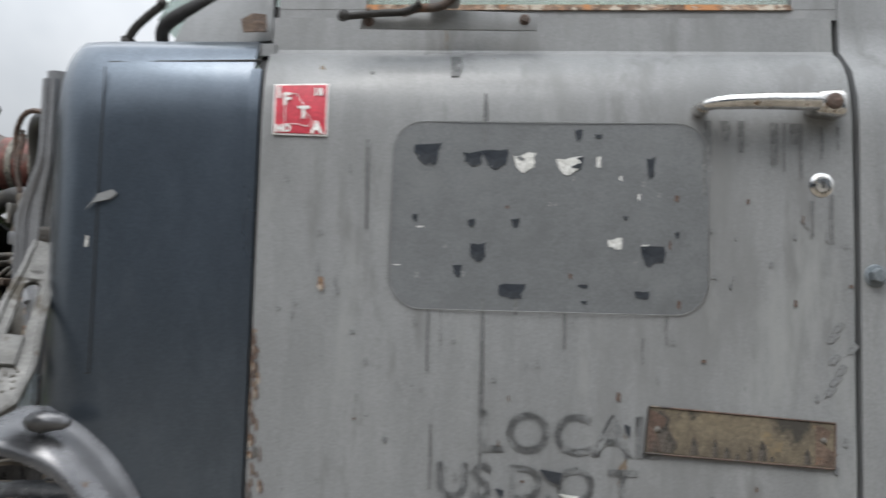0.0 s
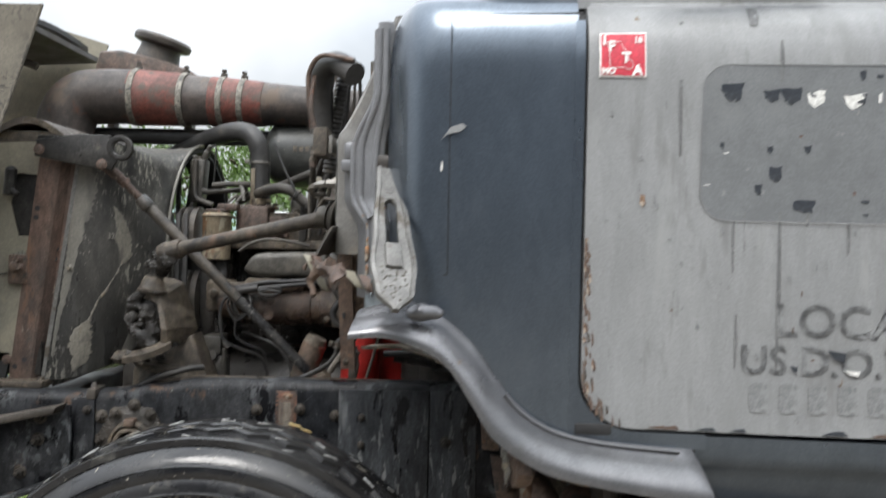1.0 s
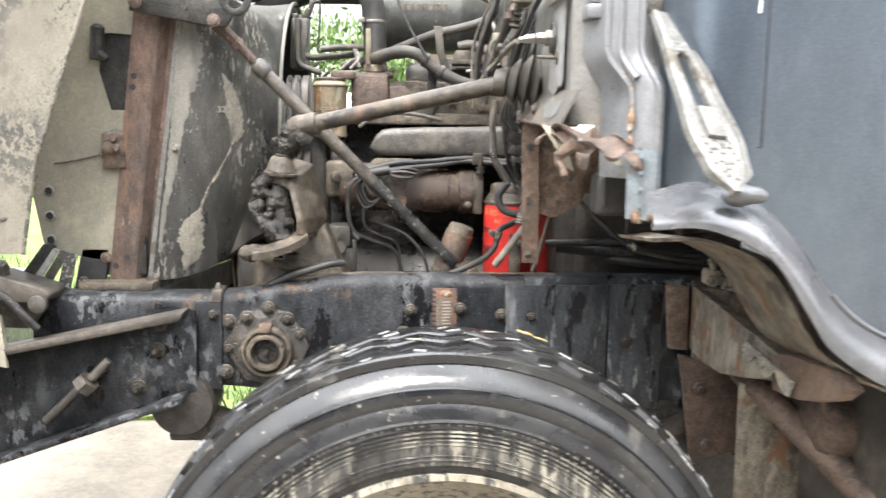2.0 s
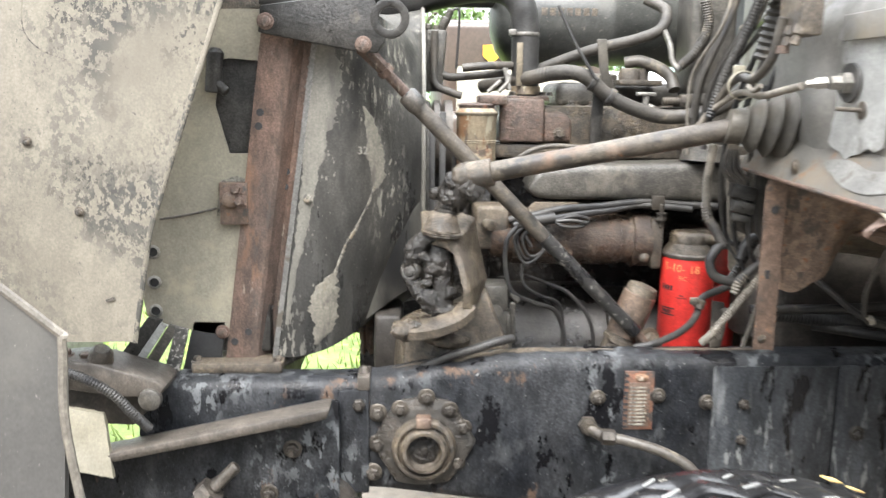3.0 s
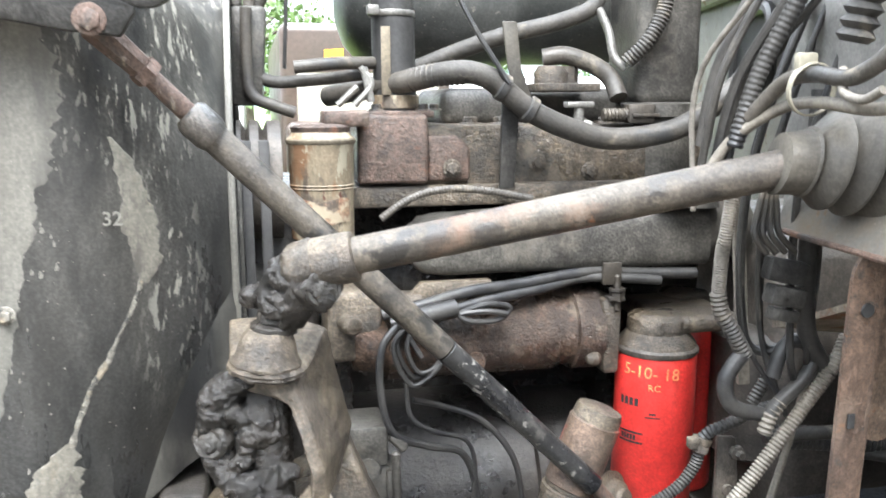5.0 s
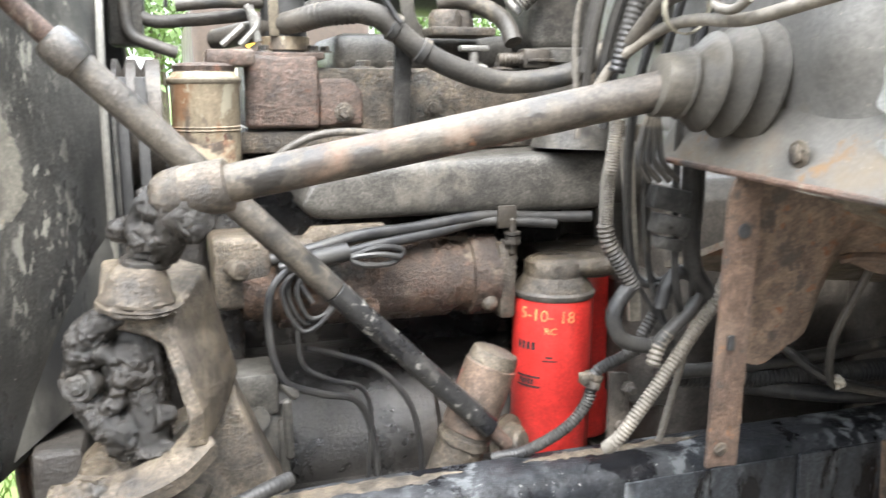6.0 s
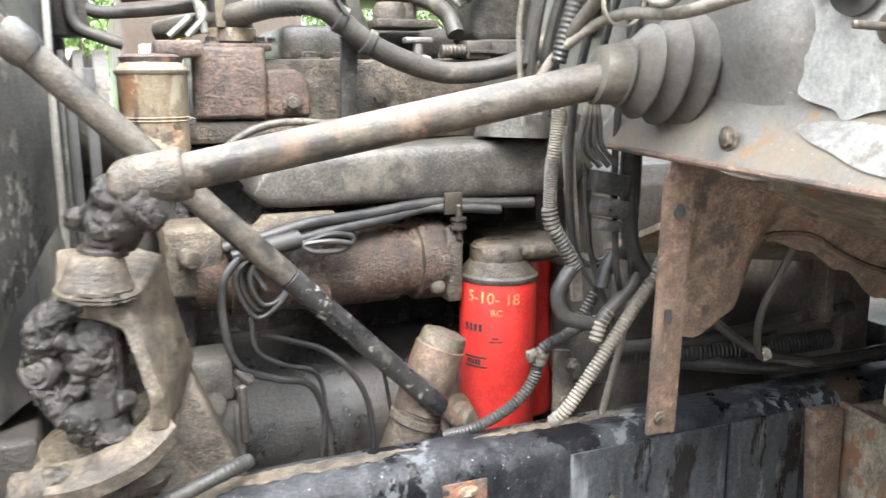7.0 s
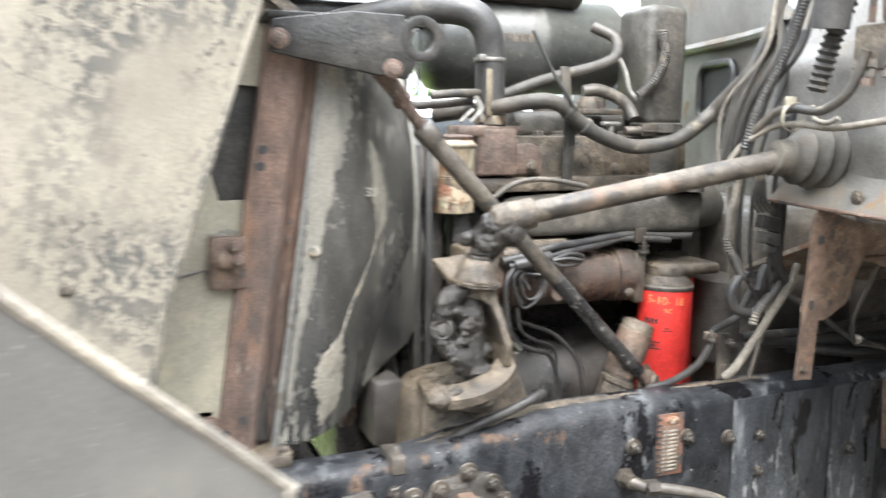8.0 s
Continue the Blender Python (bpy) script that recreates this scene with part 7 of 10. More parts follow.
def on_shroud(x, z, lift=0.003):
    """The point of the shroud's near side at x and z."""
    best, dist = (0.5, 0.5), 9.0
    for i in range(20, 77, 2):
        for j in range(0, 15):
            p = shroud_skin(i / 96, j / 14)
            d = (p[0] - x) ** 2 + (p[2] - z) ** 2
            if d < dist:
                best, dist = (i / 96, j / 14), d
    u, v = best
    for _ in range(6):
        p, pu, pv = Vector(shroud_skin(u, v)), Vector(shroud_skin(u + 1e-3, v)), Vector(shroud_skin(u, v + 1e-3))
        a, b, c, d = (pu.x - p.x) * 1e3, (pv.x - p.x) * 1e3, (pu.z - p.z) * 1e3, (pv.z - p.z) * 1e3
        det = a * d - b * c
        if abs(det) < 1e-6:
            break
        ex, ez = x - p.x, z - p.z
        u += max(-0.02, min(0.02, (d * ex - b * ez) / det))
        v = max(0.0, min(1.0, v + max(-0.1, min(0.1, (a * ez - c * ex) / det))))
    return V(x, shroud_skin(u, v)[1] - lift, z)


def streak(rows, mat="chalk", rag=1.0):
    """A worn band on the shroud: rows of x, z and half width; rag is how torn its outline is."""
    pts = []
    for (x0, z0, w0), (x1, z1, w1) in zip(rows, rows[1:]):
        n = max(2, int(math.hypot(x1 - x0, z1 - z0) / 0.0028))
        for k in range(n):
            t = k / n
            pts.append((x0 + (x1 - x0) * t, z0 + (z1 - z0) * t, w0 + (w1 - w0) * t))
    bm = bmesh.new()
    last, ja, jb = None, 1.0, 1.0
    for x, z, w in pts:
        ja, jb = 0.6 * ja + 0.4 * rnd.uniform(1 - 0.6 * rag, 1 + 0.6 * rag), 0.6 * jb + 0.4 * rnd.uniform(1 - 0.6 * rag, 1 + 0.6 * rag)
        a = w * ja * (1 + rag * (0.9 * noise.noise(V(x * 9, z * 30, 1.0)) + 0.7 * noise.noise(V(x * 9, z * 110, 5.0))))
        b = w * jb * (1 + rag * (0.9 * noise.noise(V(x * 9, z * 30, 7.0)) + 0.7 * noise.noise(V(x * 9, z * 110, 9.0))))
        a, b = max(a, 0.15 * w), max(b, 0.15 * w)
        row = [bm.verts.new(on_shroud(x + q, z, h)) for q, h in ((-a, 0.0), (-a * 0.9, 0.0006), (-a * 0.3, 0.0008), (b * 0.3, 0.0008), (b * 0.9, 0.0006), (b, 0.0))]
        if last:
            for k in range(5):
                bm.faces.new((last[k], last[k + 1], row[k + 1], row[k]))
        last = row
    part("paint_flake", bm, mat, shroud, "pale worn patch")


# tall worn patch, the crack below it and the bare blotch at the bottom
streak([(-1.578, 1.512, 0.002), (-1.566, 1.485, 0.008), (-1.560, 1.450, 0.013), (-1.552, 1.400, 0.017), (-1.548, 1.362, 0.014), (-1.556, 1.338, 0.004)], "shroud_scuff", 0.35)
streak([(-1.556, 1.345, 0.003), (-1.566, 1.316, 0.0022), (-1.585, 1.281, 0.0022), (-1.600, 1.250, 0.0045), (-1.616, 1.225, 0.0024), (-1.628, 1.195, 0.004), (-1.640, 1.160, 0.003)], "chalk", 0.8)
streak([(-1.640, 1.168, 0.004), (-1.650, 1.150, 0.018), (-1.660, 1.120, 0.029), (-1.664, 1.085, 0.027), (-1.660, 1.060, 0.022), (-1.668, 1.035, 0.014), (-1.68, 1.012, 0.004)], "shroud_scuff", 0.55)
streak([(-1.655, 1.645, 0.016), (-1.652, 1.58, 0.034), (-1.657, 1.52, 0.032), (-1.668, 1.47, 0.027), (-1.680, 1.40, 0.020), (-1.692, 1.32, 0.014), (-1.704, 1.25, 0.010), (-1.722, 1.17, 0.007), (-1.738, 1.06, 0.003)], "shroud_worn", 0.35)
for k in range(34):
    # chips scattered along the edge of the worn band
    z = rnd.uniform(1.10, 1.60)
    x, s = -1.615 - 0.30 * (1.60 - z) * 0.50 + rnd.gauss(0, 0.018), rnd.uniform(0.0007, 0.0022)
    streak([(x, z + s * 2.6, s * 0.3), (x + s * 0.3, z, s), (x - s * 0.5, z - s * 3.0, s * 0.3)], "shroud_worn")
part("chalk_mark", lettering("32", 0.022, Matrix.Translation(on_shroud(-1.590, 1.415, 0.004)) @ Matrix.Rotation(radians(90), 4, "X"), 0.0002), "shroud_worn", shroud, "chalked number on the shroud", flat=True)
bolts([on_shroud(-1.688, 1.326, 0.004)], 0.007, 0.010, shroud, "chalk")
for k in range(90):
    z, x = rnd.uniform(1.12, 1.62), rnd.uniform(-1.70, -1.50)
    q = on_shroud(x, z, 0.0005)
    part("speck", lathe(q, (0, -1, 0), [(0, 0.0004 + 0.0007 * rnd.random() ** 2), (0.0008, 0.0004)], 5), "chalk", shroud, flat=True)

# front crossmember and engine front under the shroud
part("front_crossmember", lump(join(box((-1.60, 2.36, 0.80), (-1.50, 3.25, 0.965), 0.02, 3), box((-1.56, 2.24, 0.93), (-1.50, 2.40, 1.06), 0.01)), 0.003, 16, 1), "sump", truck, "dark greasy front crossmember")
part("engine_front_cover", lump(box((-1.44, 2.44, 0.82), (-1.335, 2.85, 1.42), 0.02, 3), 0.002, 20, 1), "sump", truck, "dark engine front cover")
part("crank_pulley", lathe((-1.60, 2.42, 1.0), (1, 0, 0), [(0, 0.0), (0.0, 0.045), (0.004, 0.05), (0.006, 0.085), (0.012, 0.09), (0.018, 0.08), (0.026, 0.09), (0.034, 0.088), (0.04, 0.05), (0.05, 0)], 40), "rust_plate", truck, "rusty brown crank pulley")
# fan, belts and pulleys behind the shroud
fan = part("fan", lathe((-1.50, 2.69, 1.45), (-1, 0, 0), [(0, 0.06), (0.03, 0.06), (0.04, 0.05)], 24), "dark", truck, "six-bladed steel engine fan")
for k in range(6):
    part("fan_blade", box((-1.55, 2.64, 1.49), (-1.542, 2.75, 1.72), 0.002, m=Matrix.Translation((-1.546, 2.69, 1.45)) @ Matrix.Rotation(2 * math.pi * k / 6, 4, "X") @ Matrix.Rotation(radians(24), 4, "Z") @ Matrix.Translation((1.546, -2.69, -1.45))), "dark", fan)
for x, r, y, z in ((-1.415, 0.11, 2.49, 1.22), (-1.415, 0.085, 2.44, 1.44), (-1.415, 0.10, 2.55, 0.98)):
    part("pulley", lathe((x - 0.03, y, z), (1, 0, 0), [(0, r), (0.006, r), (0.012, r - 0.014), (0.018, r), (0.030, r), (0.036, r - 0.014), (0.042, r), (0.06, r), (0.06, 0)], 40), "dark", truck, "grooved belt pulley")
for x in (-1.433, -1.409):
    part("drive_belt", join(*[box((x - 0.007, 2.345, 0.98), (x + 0.007, 2.357, 1.50), 0.002), box((x - 0.007, 2.60, 0.98), (x + 0.007, 2.612, 1.44), 0.002)]), "rubber", truck, "black rubber drive belt")
part("belt_guard", box((-1.446, 2.33, 1.05), (-1.440, 2.36, 1.46), 0.001), "grey_alu", truck, "pale belt edge strip")

# holed beige side plates beside the radiator
beige = part("side_plate", prism([(-2.05, 1.245), (-2.04, 1.30), (-1.96, 1.69), (-1.742, 1.70), (-1.740, 1.595), (-1.835, 1.602), (-1.856, 1.60), (-1.868, 1.51), (-1.843, 1.416), (-1.776, 1.417), (-1.79, 1.32), (-1.849, 1.038), (-2.005, 1.062), (-2.022, 1.085)], "y", 2.150, 2.155), "beige", truck, "dusty beige sheet side plate with holes")
for z in (1.215, 1.152, 1.092):
    part("grommet", lathe((-2.003, 2.151, z), (0, -1, 0), [(0, 0.014), (0.004, 0.014), (0.006, 0.010), (0.001, 0.009)], 22, False), "steel", beige, "round steel grommet")
    part("grommet_hole", lathe((-2.003, 2.1495, z), (0, -1, 0), [(0, 0.0092), (0.0012, 0.009), (0.0012, 0)], 20), "seal", beige, "dark hole", flat=True)
part("rod_clip", tube([(-1.985, 2.145, 1.283), (-1.93, 2.144, 1.292), (-1.87, 2.143, 1.306)], 0.0025, 6), "dark", beige, "thin wire rod")
hng = part("hood_hinge_block", join(box((-1.862, 2.130, 1.275), (-1.806, 2.152, 1.360), 0.003), lathe((-1.838, 2.128, 1.325), (0, -1, 0), [(0, 0.018), (0.008, 0.017), (0.014, 0.011), (0.016, 0)], 20)), "rust_plate", beige, "rusty hinge block")
bolts([(-1.825, 2.118, 1.348), (-1.820, 2.118, 1.325)], 0.009, 0.012, hng, "rust")
part("rust_halo", lump(prism([(-1.872, 1.29), (-1.805, 1.285), (-1.800, 1.36), (-1.83, 1.372), (-1.86, 1.362)], "y", 2.1475, 2.149), 0.001, 60), "chalk", beige, flat=True)
# black sheet painted as the shade behind the side plate
part("dark_recess", box((-1.90, 2.19, 1.40), (-1.76, 2.20, 1.62), 0.002), "seal", truck, "black sheet standing for the shade behind the plate")
part("latch_cylinder", join(rod((-1.862, 2.135, 1.605), (-1.868, 2.135, 1.535), 0.016), lathe((-1.862, 2.135, 1.60), (0.08, 0, 1), [(0, 0.017), (0.012, 0.017), (0.02, 0.01), (0.022, 0)], 18), rod((-1.868, 2.132, 1.56), (-1.84, 2.13, 1.535), 0.010)), "black_dull", beige, "black rubber hood latch")
bolts([(-1.868, 2.148, 1.048)], 0.010, 0.006, beige, "rust")

# dark steel arm with an eye
arm = part("hood_stop_arm", join(prism([(-1.770, 1.648), (-1.765, 1.697), (-1.64, 1.715), (-1.55, 1.713), (-1.546, 1.69), (-1.548, 1.664), (-1.530, 1.650), (-1.530, 1.636), (-1.545, 1.612), (-1.60, 1.618)], "y", 2.085, 2.100, 0.003), lathe((-1.522, 2.0925, 1.677), (0, -1, 0), [(-0.0075, 0.037), (0.0075, 0.037), (0.0085, 0.035), (0.0085, 0.023), (0.0075, 0.021), (-0.0075, 0.021), (-0.0075, 0.037)], 36, False)), "black_dull", truck, "dark steel hood stop arm with an eye")
part("arm_leg", box((-1.770, 2.102, 1.700), (-1.56, 2.16, 1.712), 0.003), "black_dull", arm)
bolts([(-1.755, 2.085, 1.668), (-1.572, 2.085, 1.628)], 0.011, 0.008, arm, "rust")

# diagonal brace rod from the arm down to the frame
brace = part("brace_rod", rod((-1.480, 2.180, 1.525), (-1.195, 2.2007, 1.2389), 0.0175, 0.0160, 22), "rod", truck, "black diagonal brace rod with chipped paint")
part("rod_tube", rod((-1.195, 2.2007, 1.2389), (-0.985, 2.216, 1.028), 0.0158, 0.0152, 22, 0.0005), "rod_black", brace, "chipped black lower half of the rod")
part("rod_neck", rod((-1.548, 2.150, 1.598), (-1.47, 2.181, 1.515), 0.010, 0.012), "rust", brace, "rusty threaded rod neck")
part("rod_clevis", join(rod((-1.578, 2.128, 1.628), (-1.535, 2.154, 1.585), 0.017, 0.014, 8), lathe((-1.536, 2.155, 1.586), (1, 0.5, -1.05), [(0, 0.017), (0.014, 0.017)], 6)), "rust", brace, "rusty clevis and nut")
part("rod_collar", lathe((-1.492, 2.173, 1.538), (1, 0.07, -1.0), [(0, 0.016), (0.006, 0.021), (0.03, 0.0215), (0.04, 0.019)], 20), "rod", brace)
part("rod_tip", rod((-0.990, 2.216, 1.033), (-0.955, 2.218, 0.996), 0.011, 0.009), "rust", brace)
part("rod_end", join(lathe((-0.945, 2.235, 0.995), (0.55, -0.8, 0.1), [(-0.012, 0.030), (-0.010, 0.037), (-0.004, 0.038), (-0.002, 0.027), (0.010, 0.025), (0.013, 0.017), (0.020, 0.016), (0.022, 0)], 28)), "dusty", brace, "dusty ball end of the rod")

# ---------------------------------------------------------------- steering: shaft, joints, bellows, gear box
U1 = V(-1.378, 2.072, 1.380)
B0 = V(-0.900, 1.938, 1.484)
ax = (B0 - U1).normalized()
shaft = part("steering_shaft", rod(U1 + ax * 0.05, B0 + ax * 0.03, 0.0195, 0.0195, 28), "shaft", truck, "worn pale steering shaft tube with rust stains")
part("shaft_collar", lump(lathe(U1 + ax * 0.008, ax, [(0, 0.020), (0.006, 0.026), (0.040, 0.027), (0.048, 0.0255), (0.050, 0.022)], 28), 0.0012, 60), "dusty", shaft)
yoke_bm = lump(lathe(U1 - ax * 0.022, ax, [(0, 0.006), (0.002, 0.017), (0.008, 0.0235), (0.018, 0.0262), (0.034, 0.0262), (0.038, 0.022)], 32), 0.0026, 60, 1)
part("universal_joint", yoke_bm, "cast", shaft, "dust-caked universal joint yoke", 60)
cross = V(-1.384, 2.078, 1.352)
part("bearing_cap", lump(lathe((-1.361, 2.062, 1.360), (0.25, -1, -0.05), [(-0.02, 0.021), (0.010, 0.021), (0.014, 0.018), (0.013, 0.014), (0.016, 0.012), (0.017, 0)], 26), 0.0016, 80, 1), "grime", shaft, "oily round bearing cap", 60)
part("joint_cross", caked(join(rod((-1.372, 2.075, 1.372), (-1.400, 2.094, 1.318), 0.027, 0.021, 22), rod(cross, (-1.424, 2.106, 1.345), 0.018, 0.013, 16), ball((-1.428, 2.106, 1.343), 0.0155, (1.1, 1, 0.8)), rod((-1.378, 2.060, 1.372), (-1.352, 2.064, 1.344), 0.019, 0.017, 16), ball((-1.400, 2.082, 1.340), 0.021, (1.2, 1, 0.9)), ball((-1.392, 2.078, 1.372), 0.021, (1.1, 1, 1), 3), rod((-1.398, 2.08, 1.375), (-1.416, 2.096, 1.345), 0.014, 0.013, 14)), 0.0040, 2), "grease", shaft, "caked black grease on the joint", 70)
part("joint_neck", lathe((-1.404, 2.096, 1.328), (-0.10, 0.03, -1), [(0, 0.019), (0.004, 0.0225), (0.010, 0.0225), (0.012, 0.019), (0.016, 0.022), (0.022, 0.022), (0.024, 0.018)], 26), "grime", shaft, "stepped neck of the lower yoke")

# rubber bellows on the firewall
pa = V(-0.905, 1.940, 1.487)
bd = V(0.90, -0.15, -0.16).normalized()
prof = [(-0.014, 0.024), (-0.012, 0.031), (0.014, 0.033), (0.016, 0.036)]
for k in range(4):
    s = 0.018 + 0.026 * k
    prof += [(s, 0.028 + 0.006 * k), (s + 0.003, 0.033 + 0.006 * k), (s + 0.012, 0.043 + 0.0075 * k), (s + 0.0195, 0.0500 + 0.0080 * k), (s + 0.022, 0.0505 + 0.0080 * k), (s + 0.0235, 0.0485 + 0.0080 * k)]
prof += [(0.124, 0.060), (0.126, 0.066), (0.150, 0.066)]
boot = lathe(pa, bd, prof, 48)
for v in boot.verts:
    v.co += (V(0.985, -0.16, 0.06) - bd) * (v.co - pa).dot(bd)
part("shaft_bellows", boot, "boot", shaft, "dusty grey rubber shaft bellows", 35)

# lower flange, gear bracket and box
ARM = [((-1.458, 2.080, 1.268), (-1.460, 2.200, 1.296), (-1.458, 2.200, 1.280), (-1.456, 2.082, 1.249)),
       ((-1.420, 2.074, 1.261), (-1.396, 2.200, 1.302), (-1.412, 2.200, 1.252), (-1.414, 2.073, 1.238)),
       ((-1.391, 2.072, 1.252), (-1.347, 2.160, 1.291), (-1.386, 2.200, 1.236), (-1.397, 2.069, 1.229)),
       ((-1.374, 2.060, 1.201), (-1.329, 2.195, 1.206), (-1.370, 2.205, 1.196), (-1.387, 2.055, 1.196)),
       ((-1.363, 2.052, 1.160), (-1.315, 2.205, 1.150), (-1.360, 2.210, 1.150), (-1.377, 2.046, 1.156)),
       ((-1.360, 2.058, 1.118), (-1.333, 2.170, 1.112), (-1.372, 2.190, 1.118), (-1.379, 2.050, 1.124))]


def arm_mesh():
    """The bent bracket: four-cornered sections from its top plate round the bend and down the web."""
    bm = bmesh.new()
    rings = [[bm.verts.new(p) for p in sec] for sec in ARM]
    for a, b in zip(rings, rings[1:]):
        for k in range(4):
            bm.faces.new((a[k], a[(k + 1) % 4], b[(k + 1) % 4], b[k]))
    bm.faces.new(rings[0])
    bm.faces.new(rings[-1])
    bmesh.ops.recalc_face_normals(bm, faces=bm.faces[:])
    bmesh.ops.bevel(bm, geom=[e for e in bm.edges if e.calc_face_angle(0) > 0.6], offset=0.0045, segments=3, affect="EDGES", profile=0.5)
    bmesh.ops.triangulate(bm, faces=bm.faces[:])
    for _ in range(3):
        bmesh.ops.subdivide_edges(bm, edges=[e for e in bm.edges if e.calc_length() > 0.012], cuts=1)
        bmesh.ops.triangulate(bm, faces=bm.faces[:])
    return bm


sg = part("steering_gear", lump(arm_mesh(), 0.0010, 90), "dusty", truck, "dust-caked bent steering gear bracket", 32)
CLAMP_IN = curve([V(-1.376, 2.085, 1.132), V(-1.402, 2.072, 1.114), V(-1.440, 2.070, 1.099), V(-1.470, 2.080, 1.092), V(-1.490, 2.100, 1.088)], 6)
CLAMP_OUT = curve([V(-1.350, 2.060, 1.122), V(-1.386, 2.034, 1.102), V(-1.432, 2.026, 1.087), V(-1.478, 2.036, 1.078), V(-1.506, 2.070, 1.074)], 6)
part("gear_clamp", lump(sheet(lambda u, v: tuple(track(CLAMP_IN, u).lerp(track(CLAMP_OUT, u), v) + V(0, 0, 0.004 * math.sin(v * math.pi))), 40, 8, (0.002, 0.004, -0.017)), 0.0020, 70), "dusty", sg, "dusty curved clamp plate round the joint", 50)
part("clamp_lug", lump(join(ball((-1.492, 2.066, 1.074), 0.025, (1.1, 1.0, 0.8), 3), ball((-1.470, 2.058, 1.083), 0.016, (1.2, 1, 0.8), 3)), 0.006, 70, 1), "cast", sg, "mud-caked lug at the clamp's end", 60)
part("gear_flange", lump(lathe((-1.419, 2.092, 1.272), (0.10, -0.05, 1), [(0, 0.037), (0.004, 0.038), (0.008, 0.034), (0.020, 0.031), (0.032, 0.026), (0.038, 0.022), (0.039, 0)], 40), 0.0014, 80), "dusty", sg, "pale dusty shaft cup", 60)
part("cup_gasket", lump(lathe((-1.419, 2.092, 1.263), (0.10, -0.08, 1), [(0, 0.036), (0.002, 0.0405), (0.004, 0.0425), (0.006, 0.0415), (0.008, 0.0425), (0.010, 0.036)], 48), 0.0030, 90), "cast", sg, "ragged gasket under the cup", 60)
part("gear_collar", lathe((-1.411, 2.094, 1.306), (0.1, -0.05, 1), [(0, 0.022), (0.004, 0.0245), (0.008, 0.0245), (0.010, 0.021)], 30), "grime", sg)
part("input_joint", caked(join(rod((-1.424, 2.112, 1.250), (-1.414, 2.094, 1.092), 0.027, 0.021, 24), tube([(-1.432, 2.098, 1.256), (-1.458, 2.092, 1.248), (-1.474, 2.094, 1.226), (-1.479, 2.102, 1.196)], 0.0185, 16), tube([(-1.478, 2.104, 1.186), (-1.470, 2.096, 1.160), (-1.452, 2.088, 1.140), (-1.430, 2.090, 1.118)], 0.0170, 16), ball((-1.440, 2.088, 1.128), 0.020, (1, 0.8, 1.3)), rod((-1.412, 2.078, 1.150), (-1.394, 2.086, 1.148), 0.014, 0.011, 14), ball((-1.428, 2.085, 1.205), 0.018, (1.2, 0.8, 1.6), 3), ball((-1.410, 2.082, 1.112), 0.017, (1.4, 1, 0.7), 3)), 0.0042, 2), "grease", sg, "universal joint caked in black grease", 70)
part("joint_ear", caked(tube([(-1.462, 2.086, 1.224), (-1.446, 2.080, 1.212), (-1.440, 2.080, 1.190), (-1.447, 2.082, 1.170), (-1.460, 2.086, 1.158)], 0.0090, 16, 6), 0.0045, 1), "grease", sg, "curved ear of the greasy yoke", 70)
part("joint_cap", lump(lathe((-1.477, 2.098, 1.190), (-0.45, -0.9, 0.05), [(-0.006, 0.021), (0.012, 0.021), (0.016, 0.017), (0.0145, 0.0125), (0.018, 0.010), (0.019, 0)], 28), 0.0012, 80), "grime", sg, "round bearing cap on the joint")
part("gear_box", lump(join(lathe((-1.40, 2.235, 0.90), (0, 0, 1), [(0, 0.118), (0.12, 0.112), (0.15, 0.10), (0.165, 0.07)], 40), prism([(-1.49, 1.035), (-1.46, 1.062), (-1.40, 1.085), (-1.345, 1.11), (-1.322, 1.138), (-1.295, 1.07), (-1.262, 0.99), (-1.25, 0.94), (-1.50, 0.94)], "y", 2.15, 2.26, 0.008)), 0.0016, 40, 1), "cast", sg, "oily steering gear housing")
part("gear_lid", lump(lathe((-1.425, 2.165, 1.040), (0.25, -0.12, 1), [(0, 0.070), (0.004, 0.074), (0.014, 0.074), (0.018, 0.068), (0.020, 0.044), (0.026, 0.040), (0.028, 0)], 48), 0.0025, 60, 1), "cast", sg, "flat dust-caked lid of the gear", 50)
bolts([(-1.475, 2.10, 1.062), (-1.395, 2.10, 1.068), (-1.43, 2.085, 1.062)], 0.011, 0.012, sg, "grease", TO_UP)
part("hydraulic_port", lump(join(box((-1.322, 2.26, 1.065), (-1.262, 2.34, 1.122), 0.006), box((-1.310, 2.27, 0.965), (-1.258, 2.34, 1.062), 0.006), box((-1.264, 2.265, 0.975), (-1.250, 2.33, 1.055), 0.003), lathe((-1.29, 2.262, 1.062), (0, -1, 0.1), [(0, 0.018), (0.006, 0.016), (0.006, 0)], 18), rod((-1.258, 2.27, 1.105), (-1.238, 2.262, 1.085), 0.007), rod((-1.252, 2.26, 1.085), (-1.25, 2.265, 1.0), 0.006)), 0.0008, 60), "grey_alu", sg, "dusty grey hydraulic valve block")
part("heater_hose", loom([(-1.46, 2.10, 0.985), (-1.40, 2.085, 1.015), (-1.35, 2.08, 1.032), (-1.30, 2.09, 1.045), (-1.27, 2.11, 1.045)], 0.0095, 0.006, 0.12), "cable", sg, "dusty ribbed hose lying on the rail")

